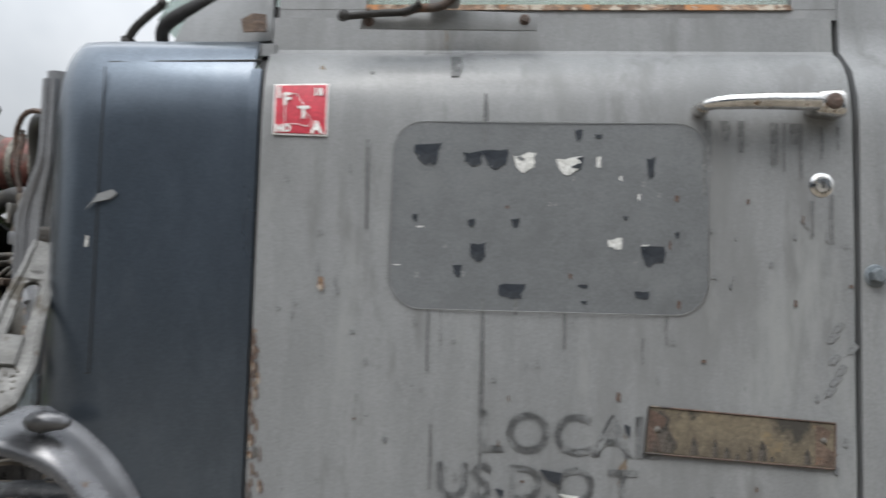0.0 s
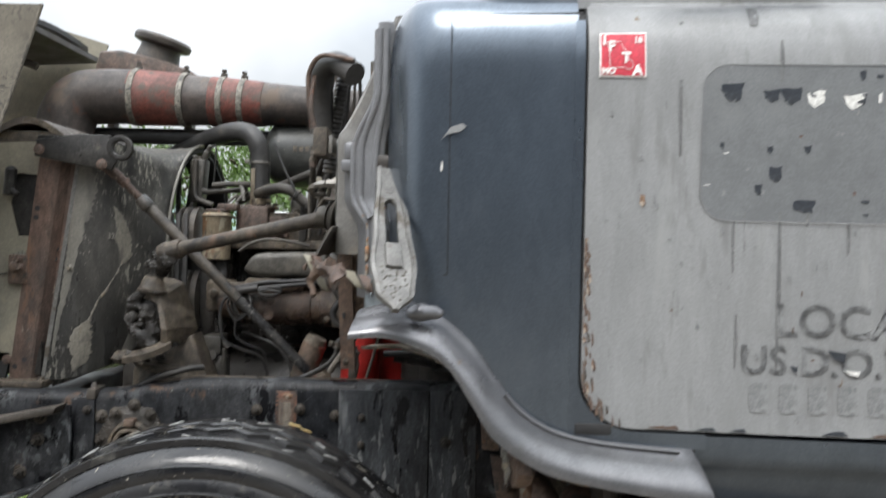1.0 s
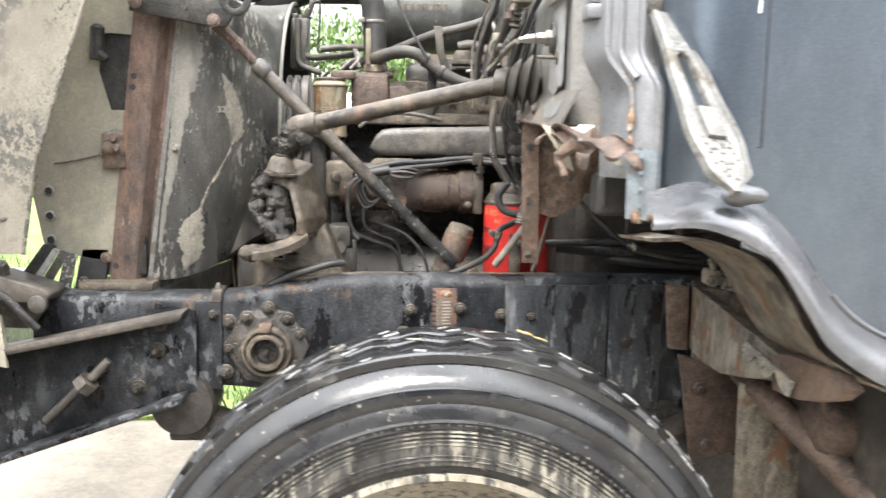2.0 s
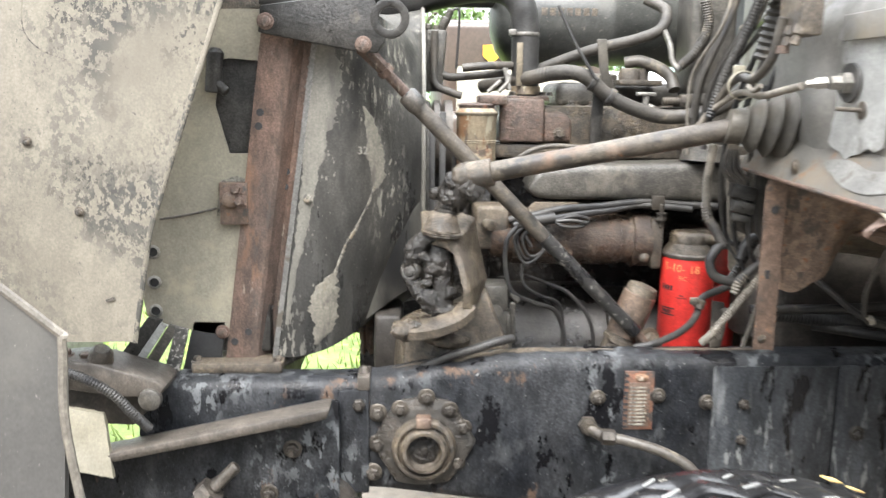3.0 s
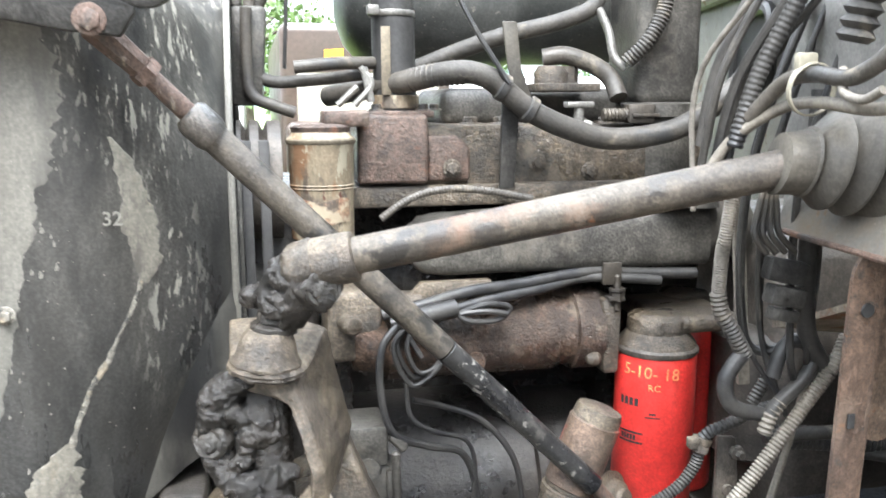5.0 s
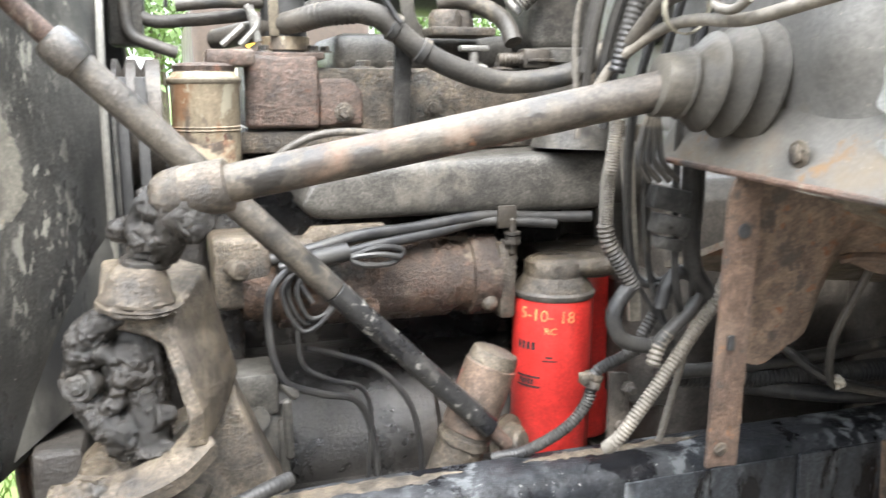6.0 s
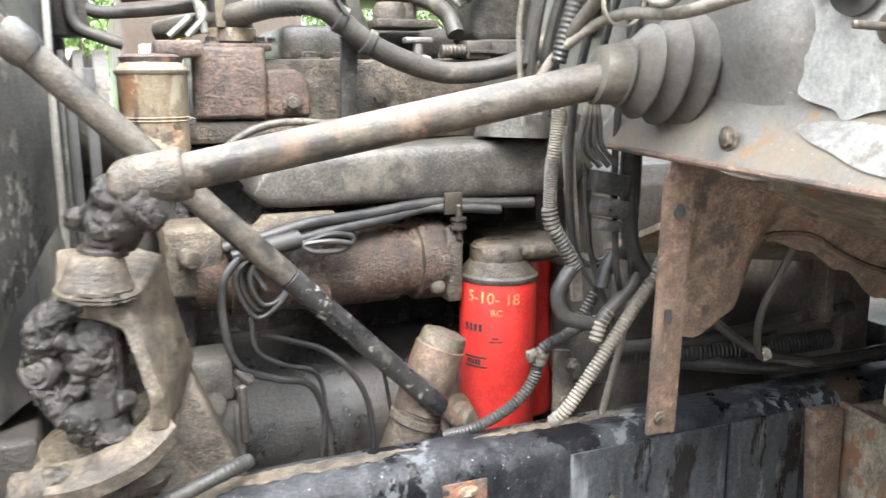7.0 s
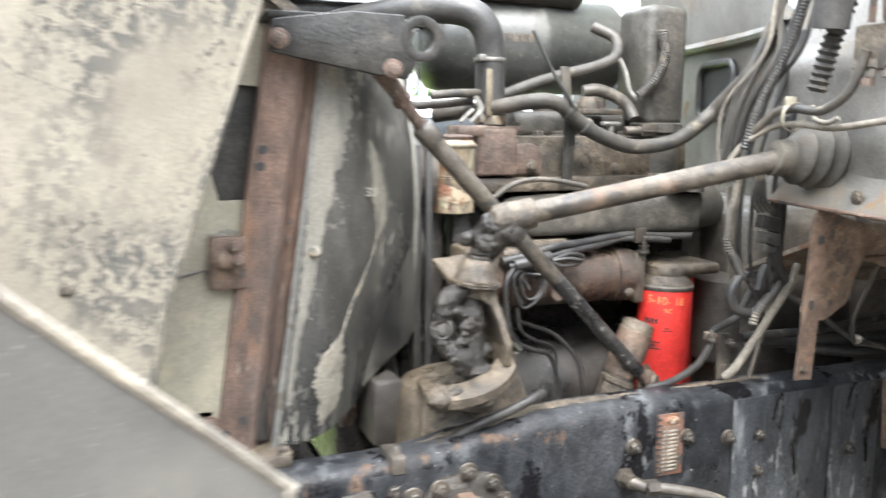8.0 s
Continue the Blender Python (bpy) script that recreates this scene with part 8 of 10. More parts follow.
# ---------------------------------------------------------------- engine
# block in near-black grease colour, which also carries the shade behind the starter
eng = part("engine_block", box((-1.33, 2.56, 0.80), (-0.62, 2.74, 1.425), 0.015), "grease", truck, "grimy dark cast engine block")
part("oil_pan", box((-1.30, 2.42, 0.66), (-0.70, 2.70, 0.82), 0.02), "grease", truck, "oily black oil pan")
part("head_deck", box((-1.33, 2.448, 1.392), (-0.62, 2.6, 1.425), 0.006), "cast", truck, "oily ledge under the head")
part("front_web", box((-1.33, 2.41, 0.80), (-1.29, 2.6, 1.40), 0.01), "grease", truck, "oily web at the block's end")
head = part("cylinder_head", lump(join(box((-1.168, 2.462, 1.418), (-0.70, 2.72, 1.515), 0.006)), 0.0015, 40), "cast", eng, "dusty oily cylinder head", 50)
part("thermostat_housing", lump(join(box((-1.272, 2.440, 1.428), (-1.166, 2.56, 1.532), 0.008, 3), box((-1.262, 2.45, 1.526), (-1.155, 2.56, 1.537), 0.003), prism([(-1.166, 1.50), (-1.12, 1.50), (-1.10, 1.48), (-1.10, 1.43), (-1.166, 1.43)], "y", 2.45, 2.55, 0.006)), 0.0015, 50, 1), "cast_red", eng, "rusty red-brown thermostat housing", 50)
bolts([(-1.150, 2.48, 1.537), (-1.24, 2.47, 1.537), (-1.17, 2.465, 1.537)], 0.008, 0.010, eng, "dusty", TO_UP)
bolts([(-0.988, 2.462, 1.455), (-0.90, 2.462, 1.44), (-1.13, 2.445, 1.45)], 0.010, 0.010, eng, "cast")
bolts([(-1.09, 2.49, 1.515), (-1.04, 2.49, 1.515), (-0.97, 2.50, 1.515), (-0.86, 2.50, 1.515)], 0.012, 0.012, eng, "dusty", TO_UP)
part("valve_cover", lump(join(box((-1.12, 2.56, 1.51), (-0.72, 2.80, 1.572), 0.02, 3), lathe((-0.98, 2.66, 1.572), (0, 0, 1), [(0, 0.035), (0.02, 0.035), (0.024, 0.028), (0.024, 0)], 22)), 0.0012, 40), "grey_alu", eng, "dusty grey valve cover with filler cap", 50)
part("head_strap", prism([(-1.056, 1.555), (-1.028, 1.56), (-1.036, 1.42), (-1.06, 1.418)], "y", 2.425, 2.433, 0.002), "black_dull", eng, "black steel strap bracket")
# stained filter can beside the thermostat
can = part("coolant_filter", lathe((-1.328, 2.42, 1.353), (0, 0, 1), [(0, 0.030), (0.004, 0.045), (0.135, 0.0465), (0.140, 0.049), (0.147, 0.048), (0.149, 0.044), (0.157, 0.040)], 40), "oldfilter", eng, "old cream filter can stained with rust and oil")
part("filter_head", lump(join(lathe((-1.328, 2.42, 1.503), (0, 0, 1), [(0, 0.040), (0.012, 0.043), (0.016, 0.036), (0.018, 0)], 30), box((-1.325, 2.40, 1.515), (-1.26, 2.47, 1.538), 0.005)), 0.001, 60), "cast_red", can, "rusty filter head casting")
part("filter_rim", lathe((-1.328, 2.42, 1.4915), (0, 0, 1), [(0, 0.0485), (0.002, 0.050), (0.006, 0.050), (0.008, 0.048)], 40), "brass", can)
for z in (1.428, 1.4325):
    part("can_bead", lathe((-1.328, 2.42, z), (0, 0, 1), [(0, 0.0460), (0.0012, 0.0474), (0.0024, 0.0460)], 40, False), "oldfilter", can)
part("faded_print", lump(sheet(lambda u, v: (-1.328 + 0.0462 * math.sin(-1.25 + 2.1 * u), 2.42 - 0.0462 * math.cos(-1.25 + 2.1 * u), 1.380 + 0.034 * v + 0.003 * math.sin(u * 9)), 20, 6, (0, -0.0008, 0)), 0.0005, 80), "print_red", can, "faded rusty red print round the can", flat=True)
# water outlet pipe bending to the radiator
pipe = part("water_outlet_pipe", sweep(curve([(-1.205, 2.50, 1.535), (-1.208, 2.50, 1.62), (-1.21, 2.50, 1.70), (-1.222, 2.50, 1.750), (-1.255, 2.515, 1.782), (-1.32, 2.56, 1.792), (-1.42, 2.66, 1.782), (-1.54, 2.78, 1.755), (-1.66, 2.86, 1.72)], 8), 0.033, 24), "rubber", eng, "black radiator hose elbow")
part("hose_label", box((-1.232, 2.4655, 1.56), (-1.218, 2.4685, 1.66), 0.0005), "brass", pipe, "faded stripe print on the hose")
part("hose_clamp", join(lathe((-1.205, 2.50, 1.540), (0, 0, 1), [(0, 0.0345), (0.001, 0.0355), (0.019, 0.0355), (0.02, 0.0345)], 30, False)), "oldfilter", pipe, "brassy hose clamp")
part("hose_clamp", join(lathe((-1.210, 2.50, 1.676), (0, 0, 1), [(0, 0.0345), (0.001, 0.0352), (0.008, 0.0352), (0.009, 0.0345)], 30, False), box((-1.252, 2.46, 1.676), (-1.235, 2.475, 1.690), 0.002)), "steel", pipe, "steel hose clamp")
# intake manifold
def manifold_skin(u, v):
    x = -1.212 + 0.455 * u
    top = lerp_table([(-1.212, 1.335), (-1.207, 1.348), (-1.195, 1.365), (-1.180, 1.377), (-1.15, 1.382), (-1.055, 1.386), (-0.75, 1.394)], x)
    low = lerp_table([(-1.212, 1.325), (-1.207, 1.316), (-1.19, 1.308), (-1.16, 1.305), (-0.75, 1.303)], x)
    a = v * math.pi
    c = math.cos(a)
    return (x, 2.372 - 0.042 * max(0.0, math.sin(a)) ** 0.35, (top + low) / 2 - (top - low) / 2 * math.copysign(abs(c) ** 0.6, c))


man = part("intake_manifold", sheet(manifold_skin, 60, 20, (0, 0.09, 0)), "grey_alu", eng, "smooth dusty grey intake manifold", 60)
part("manifold_outlet", lathe((-0.80, 2.36, 1.395), (0.05, 0.02, 1), [(0, 0.062), (0.02, 0.058), (0.035, 0.056), (0.037, 0.052)], 32), "grey_alu", man, "round manifold outlet with band")
part("manifold_hose", sweep(curve([(-0.79, 2.38, 1.35), (-0.74, 2.39, 1.352), (-0.68, 2.41, 1.355)], 6), 0.052, 28), "boot", man, "grey rubber connecting hose")
part("manifold_bracket", prism([(-1.20, 1.30), (-1.10, 1.30), (-1.09, 1.270), (-1.13, 1.276), (-1.15, 1.262), (-1.19, 1.266), (-1.215, 1.285)], "y", 2.33, 2.345, 0.002), "dusty", man, "torn dusty bracket under the manifold")
part("head_bracket_loop", loom([(-1.247, 2.395, 1.383), (-1.216, 2.395, 1.405), (-1.182, 2.395, 1.419), (-1.138, 2.395, 1.424), (-1.083, 2.395, 1.419), (-1.018, 2.395, 1.406)], 0.0062, 0.005, 0.15), "hose", man, "thin ribbed hose along the head")
part("drip", ball((-1.095, 2.332, 1.352), 0.0035, (1, 0.4, 2.4), 2), "scuff", man, "white drip mark")
part("paint_mark", box((-0.848, 2.402, 1.412), (-0.812, 2.41, 1.432), 0.003), "cast_red", eng, "small red painted bracket")
# starter motor
st = part("starter_motor", lump(lathe((-1.300, 2.372, 1.212), (1, 0.012, -0.004), [(0, 0.030), (0.004, 0.045), (0.05, 0.050), (0.052, 0.060), (0.30, 0.061), (0.302, 0.056), (0.33, 0.056), (0.332, 0.063), (0.372, 0.064), (0.374, 0.052), (0.395, 0.050), (0.40, 0.03)], 44), 0.001, 60), "starter", eng, "oily brown starter motor casing", 35)
part("starter_flange", lump(join(prism([(-0.930, 1.150), (-0.905, 1.150), (-0.902, 1.262), (-0.932, 1.264)], "y", 2.318, 2.44, 0.006), ball((-0.945, 2.322, 1.175), 0.012)), 0.001, 40), "cast", st)
part("starter_nose", lump(join(box((-1.335, 2.33, 1.19), (-1.255, 2.42, 1.290), 0.01), rod((-1.31, 2.33, 1.25), (-1.30, 2.30, 1.25), 0.013), ball((-1.24, 2.325, 1.262), 0.02), box((-1.26, 2.31, 1.262), (-1.20, 2.36, 1.285), 0.005)), 0.003, 40, 1), "dusty", st, "dusty starter nose casting")
part("emblem", lathe((-1.128, 2.3125, 1.185), (0, -1, 0.25), [(0, 0.016), (0.002, 0.014), (0.002, 0.011), (0.0005, 0.010), (0.0005, 0.006), (0.002, 0.005), (0.002, 0)], 22), "starter", st, "round cast emblem")
# cables tied along the starter
cab = part("battery_cable", tube([(-1.26, 2.31, 1.262), (-1.20, 2.305, 1.275), (-1.14, 2.31, 1.288), (-1.06, 2.325, 1.292), (-0.98, 2.335, 1.300), (-0.93, 2.34, 1.302), (-0.86, 2.34, 1.296), (-0.78, 2.33, 1.294)], 0.0085, 10), "cable", eng, "black battery cables tied along the starter")
part("battery_cable", tube([(-1.25, 2.30, 1.252), (-1.19, 2.295, 1.262), (-1.12, 2.305, 1.274), (-1.03, 2.325, 1.283), (-0.96, 2.337, 1.294), (-0.90, 2.33, 1.292), (-0.84, 2.325, 1.287)], 0.0075, 10), "cable", cab)
part("cable_wrap", tube([(-1.24, 2.295, 1.255), (-1.21, 2.29, 1.262), (-1.16, 2.295, 1.270)], 0.013, 10), "cable", cab, "taped cable wrap")
part("cable_clamp", join(box((-0.934, 2.318, 1.285), (-0.905, 2.325, 1.318), 0.002), box((-0.926, 2.31, 1.262), (-0.902, 2.33, 1.268), 0.001), rod((-0.912, 2.318, 1.30), (-0.912, 2.318, 1.245), 0.005), lathe((-0.912, 2.318, 1.262), (0, 0, 1), [(0, 0.011), (0.012, 0.011)], 6), lathe((-0.912, 2.318, 1.276), (0, 0, 1), [(0, 0.012), (0.004, 0.012)], 12)), "bolt", cab, "bolted cable clamp")
for k, (y, w) in enumerate(((2.298, 0.0), (2.304, 0.012), (2.292, 0.02))):
    part("wire_loop", tube([(-1.205 - w * 0.4, y, 1.262), (-1.23 - w, y - 0.01, 1.225), (-1.215 - w * 0.5, y - 0.012, 1.185 - 0.008 * k), (-1.185, y - 0.012, 1.195), (-1.178, y - 0.008, 1.23), (-1.20, y, 1.255 - w), (-1.225, y, 1.235), (-1.21, y - 0.006, 1.205)], 0.0035, 8), "cable", cab, "loose loop of wire")
part("wire_loop", tube([(-1.16, 2.29, 1.262), (-1.12, 2.285, 1.275), (-1.085, 2.29, 1.268), (-1.10, 2.288, 1.252), (-1.14, 2.285, 1.252), (-1.155, 2.288, 1.262), (-1.12, 2.282, 1.266), (-1.09, 2.284, 1.260)], 0.0042, 8), "cable", cab)
part("wire", tube([(-1.235, 2.30, 1.255), (-1.265, 2.28, 1.225), (-1.27, 2.27, 1.17), (-1.255, 2.265, 1.11), (-1.205, 2.28, 1.08), (-1.15, 2.30, 1.055), (-1.125, 2.31, 0.99), (-1.12, 2.31, 0.90)], 0.0052, 8), "cable", cab, "black wire hanging below the starter")
part("wire", tube([(-1.23, 2.30, 1.165), (-1.225, 2.29, 1.12), (-1.19, 2.29, 1.095), (-1.145, 2.30, 1.075), (-1.13, 2.305, 1.03), (-1.135, 2.31, 0.93)], 0.0034, 8), "cable", cab)
part("wire", tube([(-1.215, 2.33, 1.13), (-1.17, 2.345, 1.112), (-1.11, 2.345, 1.085), (-1.065, 2.335, 1.03), (-1.05, 2.33, 0.96), (-1.05, 2.33, 0.88)], 0.0045, 8), "cable", cab)
# lower block, sump side
part("sump", lump(join(lathe((-1.30, 2.56, 0.90), (1, 0, 0), [(0, 0.155), (0.02, 0.168), (0.30, 0.168), (0.31, 0.155), (0.5, 0.155)], 40), box((-1.30, 2.37, 0.80), (-0.80, 2.55, 0.90), 0.01)), 0.0015, 30), "sump", eng, "oily dark side of the crankcase", 45)
# oil filler tube and the filters
part("oil_filler", lump(lathe((-1.045, 2.262, 0.90), (0.135, -0.02, 0.37), [(0, 0.034), (0.10, 0.035), (0.102, 0.0385), (0.112, 0.0385), (0.114, 0.035), (0.232, 0.034), (0.240, 0.031), (0.243, 0.02)], 32), 0.0008, 50), "dusty", eng, "dusty oil filler tube with red smears")
part("red_smear", lump(lathe((-1.004, 2.2559, 1.0125), (0.135, -0.02, 0.37), [(0, 0.0348), (0.002, 0.0372), (0.100, 0.0368), (0.102, 0.034)], 32), 0.0012, 70), "smeared", eng, "red paint smeared round the tube")
for k, (x, y, r, top) in enumerate(((-0.840, 2.336, 0.0605, 1.180), (-0.736, 2.450, 0.058, 1.186))):
    f = part("oil_filter", lathe((x, y, 0.900), (0.012, 0, 1), [(0, r - 0.02), (0.006, r - 0.004), (0.014, r), (top - 0.908, r), (top - 0.900, r - 0.001)], 48), "red", eng, "bright red spin-on oil filter with paint-pen date")
    part("filter_seam", lathe((x + 0.0032, y, top - 0.003), (0.012, 0, 1), [(0, r + 0.0005), (0.003, r + 0.0022), (0.008, r + 0.0022), (0.012, r - 0.002)], 48), "dark", f)
    part("filter_base", lump(lathe((x + 0.0033, y, top + 0.006), (0.012, 0, 1), [(0, r - 0.001), (0.006, r - 0.002), (0.016, r - 0.010), (0.023, r - 0.015), (0.025, r - 0.0145), (0.043, r - 0.016), (0.049, r - 0.022), (0.051, r - 0.032), (0.0505, 0)], 40), 0.0008, 60), "cast", f, "grimy cast filter base")
part("filter_bridge", lump(box((-0.842, 2.296, 1.208), (-0.715, 2.47, 1.2345), 0.011, 4), 0.001, 50), "cast", eng, "cast filter mounting bridge")


def on_filter(a, z, lift=0.0008):
    """Place and facing on the near red filter: a is the angle round it in degrees from the camera's side."""
    t = radians(a)
    return V(-0.840 + 0.012 * (z - 0.9) + (0.0605 + lift) * math.sin(t), 2.336 - (0.0605 + lift) * math.cos(t), z)


def wrap_on_filter(bm, a0, z0):
    """Bends flat work (x along, y up) round the filter."""
    for v in bm.verts:
        s, h, d = v.co
        v.co = on_filter(a0 + math.degrees(s / 0.0605), z0 + h, 0.0008 + max(0, d))
    return bm


FILT = [o for o in bpy.data.objects if o.name.startswith("oil_filter")][0]
part("pen_writing", wrap_on_filter(lettering("5-10- 18", 0.025, Matrix.Rotation(radians(-3), 4, "Z")), -74, 1.151), "chalkpen", FILT, "handwritten yellow date", flat=True)
part("pen_writing", wrap_on_filter(lettering("RC", 0.014, Matrix()), -36, 1.130), "chalkpen", FILT, flat=True)


def filter_bar(a, z, w, h, mat="seal"):
    bm = bmesh.new()
    q = [on_filter(a + math.degrees(w * k / 8 / 0.0605), zz, 0.0009) for zz in (z, z + h) for k in range(9)]
    vs = [bm.verts.new(p) for p in q]
    for k in range(8):
        bm.faces.new((vs[k], vs[k + 1], vs[k + 10], vs[k + 9]))
    part("print_bar", bm, mat, FILT, "black printed mark", flat=True)


for k_ in range(4):
    filter_bar(-78 + 8 * k_, 1.104, 0.006, 0.012)
filter_bar(-78, 1.061, 0.040, 0.003)
filter_bar(-78, 1.046, 0.040, 0.003)
for k_ in range(5):
    filter_bar(-74 + 5 * k_, 1.051, 0.004, 0.008)
filter_bar(-38, 1.088, 0.022, 0.002)
filter_bar(-33, 1.093, 0.010, 0.003)
# air compressor side / dark mass behind the filters
part("compressor", lump(join(lathe((-0.625, 2.38, 0.98), (0, 0, 1), [(0, 0.07), (0.01, 0.085), (0.20, 0.085), (0.21, 0.07), (0.22, 0.05)], 36), box((-0.715, 2.44, 0.9), (-0.58, 2.6, 1.30), 0.01)), 0.001, 40), "dark", eng, "grimy round air compressor housing")
part("bell_housing", lump(box((-0.66, 2.28, 0.80), (-0.30, 2.8, 1.35), 0.05, 4), 0.004, 10, 2), "dark", eng, "dark bell housing")
# ---------------------------------------------------------------- hoses, looms and fittings round the engine
big = part("heater_hose", tube([(-1.30, 2.60, 1.560), (-1.205, 2.47, 1.578), (-1.135, 2.41, 1.592), (-1.091, 2.40, 1.586), (-1.066, 2.40, 1.570), (-1.024, 2.40, 1.538), (-0.962, 2.40, 1.510), (-0.887, 2.40, 1.493), (-0.790, 2.395, 1.506), (-0.729, 2.38, 1.546), (-0.689, 2.36, 1.591), (-0.69, 2.24, 1.68), (-0.78, 2.08, 1.76)], 0.0168, 16), "hose", truck, "thick dusty heater hose looping over the engine")
part("hose_cuff", loom([(-1.19, 2.455, 1.581), (-1.160, 2.428, 1.588), (-1.118, 2.403, 1.591)], 0.0180, 0.008, 0.12, 18), "hose", big, "corrugated cuff of the hose")
for p, d in (((-1.070, 2.40, 1.573), (1, 0, -0.55)), ((-1.028, 2.40, 1.541), (1, 0, -0.62))):
    part("hose_band", lathe(Vector(p), d, [(0, 0.0172), (0.002, 0.0205), (0.012, 0.0205), (0.014, 0.0172)], 22, False), "hose", big)
part("upper_hose", tube([(-1.19, 2.55, 1.592), (-1.10, 2.53, 1.628), (-1.03, 2.50, 1.652), (-0.94, 2.50, 1.674), (-0.88, 2.51, 1.700), (-0.862, 2.54, 1.745), (-0.90, 2.58, 1.775)], 0.0135, 12), "hose", truck, "dusty hose along the air cleaner")
part("hose_strap", prism([(-1.040, 1.672), (-1.016, 1.672), (-1.008, 1.60), (-0.99, 1.555), (-1.015, 1.555), (-1.03, 1.60)], "y", 2.484, 2.49, 0.002), "boot", truck, "steel strap holding the hose")
part("lower_hose", tube([(-0.965, 2.51, 1.618), (-0.93, 2.50, 1.622), (-0.885, 2.49, 1.606), (-0.86, 2.48, 1.585), (-0.855, 2.46, 1.555)], 0.0145, 12), "hose", truck, "short dusty hose to the injection pump")
part("return_hose", loom([(-0.80, 2.44, 1.76), (-0.79, 2.44, 1.70), (-0.815, 2.44, 1.645), (-0.845, 2.455, 1.61)], 0.013, 0.006, 0.15), "hose", truck, "ribbed hose dropping to the pump")
part("steel_pipe", tube([(-0.875, 2.50, 1.695), (-0.862, 2.49, 1.66), (-0.856, 2.48, 1.62), (-0.84, 2.47, 1.60)], 0.007, 10), "steel", truck, "bent steel pipe")
part("radiator_hose_far", tube([(-1.42, 2.52, 1.70), (-1.418, 2.515, 1.62), (-1.40, 2.51, 1.583), (-1.34, 2.50, 1.582), (-1.25, 2.50, 1.592)], 0.0095, 12), "hose", truck, "black hose from the surge bottle")
part("radiator_hose_far", tube([(-1.36, 2.47, 1.60), (-1.30, 2.47, 1.606), (-1.24, 2.49, 1.608)], 0.0095, 12), "hose", truck)
part("fan_clutch_bracket", join(tube([(-1.275, 2.45, 1.545), (-1.25, 2.45, 1.575), (-1.265, 2.455, 1.60)], 0.005, 8), tube([(-1.30, 2.45, 1.545), (-1.27, 2.45, 1.572)], 0.005, 8), tube([(-1.26, 2.455, 1.60), (-1.25, 2.45, 1.55)], 0.006, 8)), "steel", truck, "bright steel pipe bracket")
surge = part("surge_bottle", join(prism([(-1.452, 1.545), (-1.405, 1.545), (-1.395, 1.69), (-1.448, 1.69)], "y", 2.50, 2.56, 0.008), rod((-1.44, 2.53, 1.69), (-1.44, 2.53, 1.705), 0.010), rod((-1.41, 2.53, 1.69), (-1.395, 2.525, 1.72), 0.011), rod((-1.395, 2.525, 1.715), (-1.385, 2.52, 1.74), 0.008)), "grey_alu", truck, "dark bottle-shaped coolant fitting behind the shroud")
part("bleed_tube", tube([(-1.385, 2.52, 1.735), (-1.368, 2.52, 1.738), (-1.366, 2.52, 1.70), (-1.372, 2.52, 1.60)], 0.003, 8), "cable", surge)
part("bottle_hose", tube([(-1.425, 2.49, 1.685), (-1.427, 2.49, 1.60), (-1.42, 2.485, 1.56), (-1.39, 2.48, 1.545), (-1.36, 2.48, 1.535)], 0.009, 10), "hose", surge)
part("dipstick", tube([(-1.145, 2.42, 1.74), (-1.11, 2.40, 1.66), (-1.06, 2.38, 1.575)], 0.004, 8), "cable", truck, "thin black cable crossing the hoses")
valve = part("drain_valve", join(rod((-0.925, 2.45, 1.520), (-0.925, 2.45, 1.542), 0.008), box((-0.948, 2.44, 1.540), (-0.902, 2.46, 1.549), 0.003), lathe((-0.925, 2.45, 1.512), (0, 0, 1), [(0, 0.012), (0.012, 0.012)], 6), rod((-0.925, 2.45, 1.52), (-0.905, 2.44, 1.512), 0.006)), "steel", truck, "small steel T-handle valve")
part("fuel_fitting", join(loom([(-0.885, 2.45, 1.528), (-0.845, 2.45, 1.529)], 0.011, 0.006, 0.25), box((-0.845, 2.44, 1.515), (-0.80, 2.465, 1.545), 0.004), box((-0.84, 2.435, 1.525), (-0.795, 2.44, 1.53), 0.001)), "bolt", truck, "brass-coloured fuel fitting")
part("pump_top", lump(join(lathe((-0.955, 2.50, 1.575), (0, 0, 1), [(0, 0.026), (0.02, 0.027), (0.03, 0.02), (0.032, 0)], 22), lathe((-0.925, 2.51, 1.575), (0, 0, 1), [(0, 0.02), (0.03, 0.02), (0.032, 0)], 20), box((-0.985, 2.47, 1.565), (-0.88, 2.56, 1.578), 0.003)), 0.0008, 50), "cast", truck, "dusty pump caps on the head")
part("riser", lump(join(box((-0.82, 2.46, 1.54), (-0.71, 2.60, 1.82), 0.02, 3), lathe((-0.765, 2.50, 1.42), (0, 0, 1), [(0, 0.055), (0.10, 0.055), (0.105, 0.062), (0.125, 0.062), (0.128, 0.055)], 28)), 0.002, 20), "grey_alu", truck, "tall dusty grey riser duct", 50)

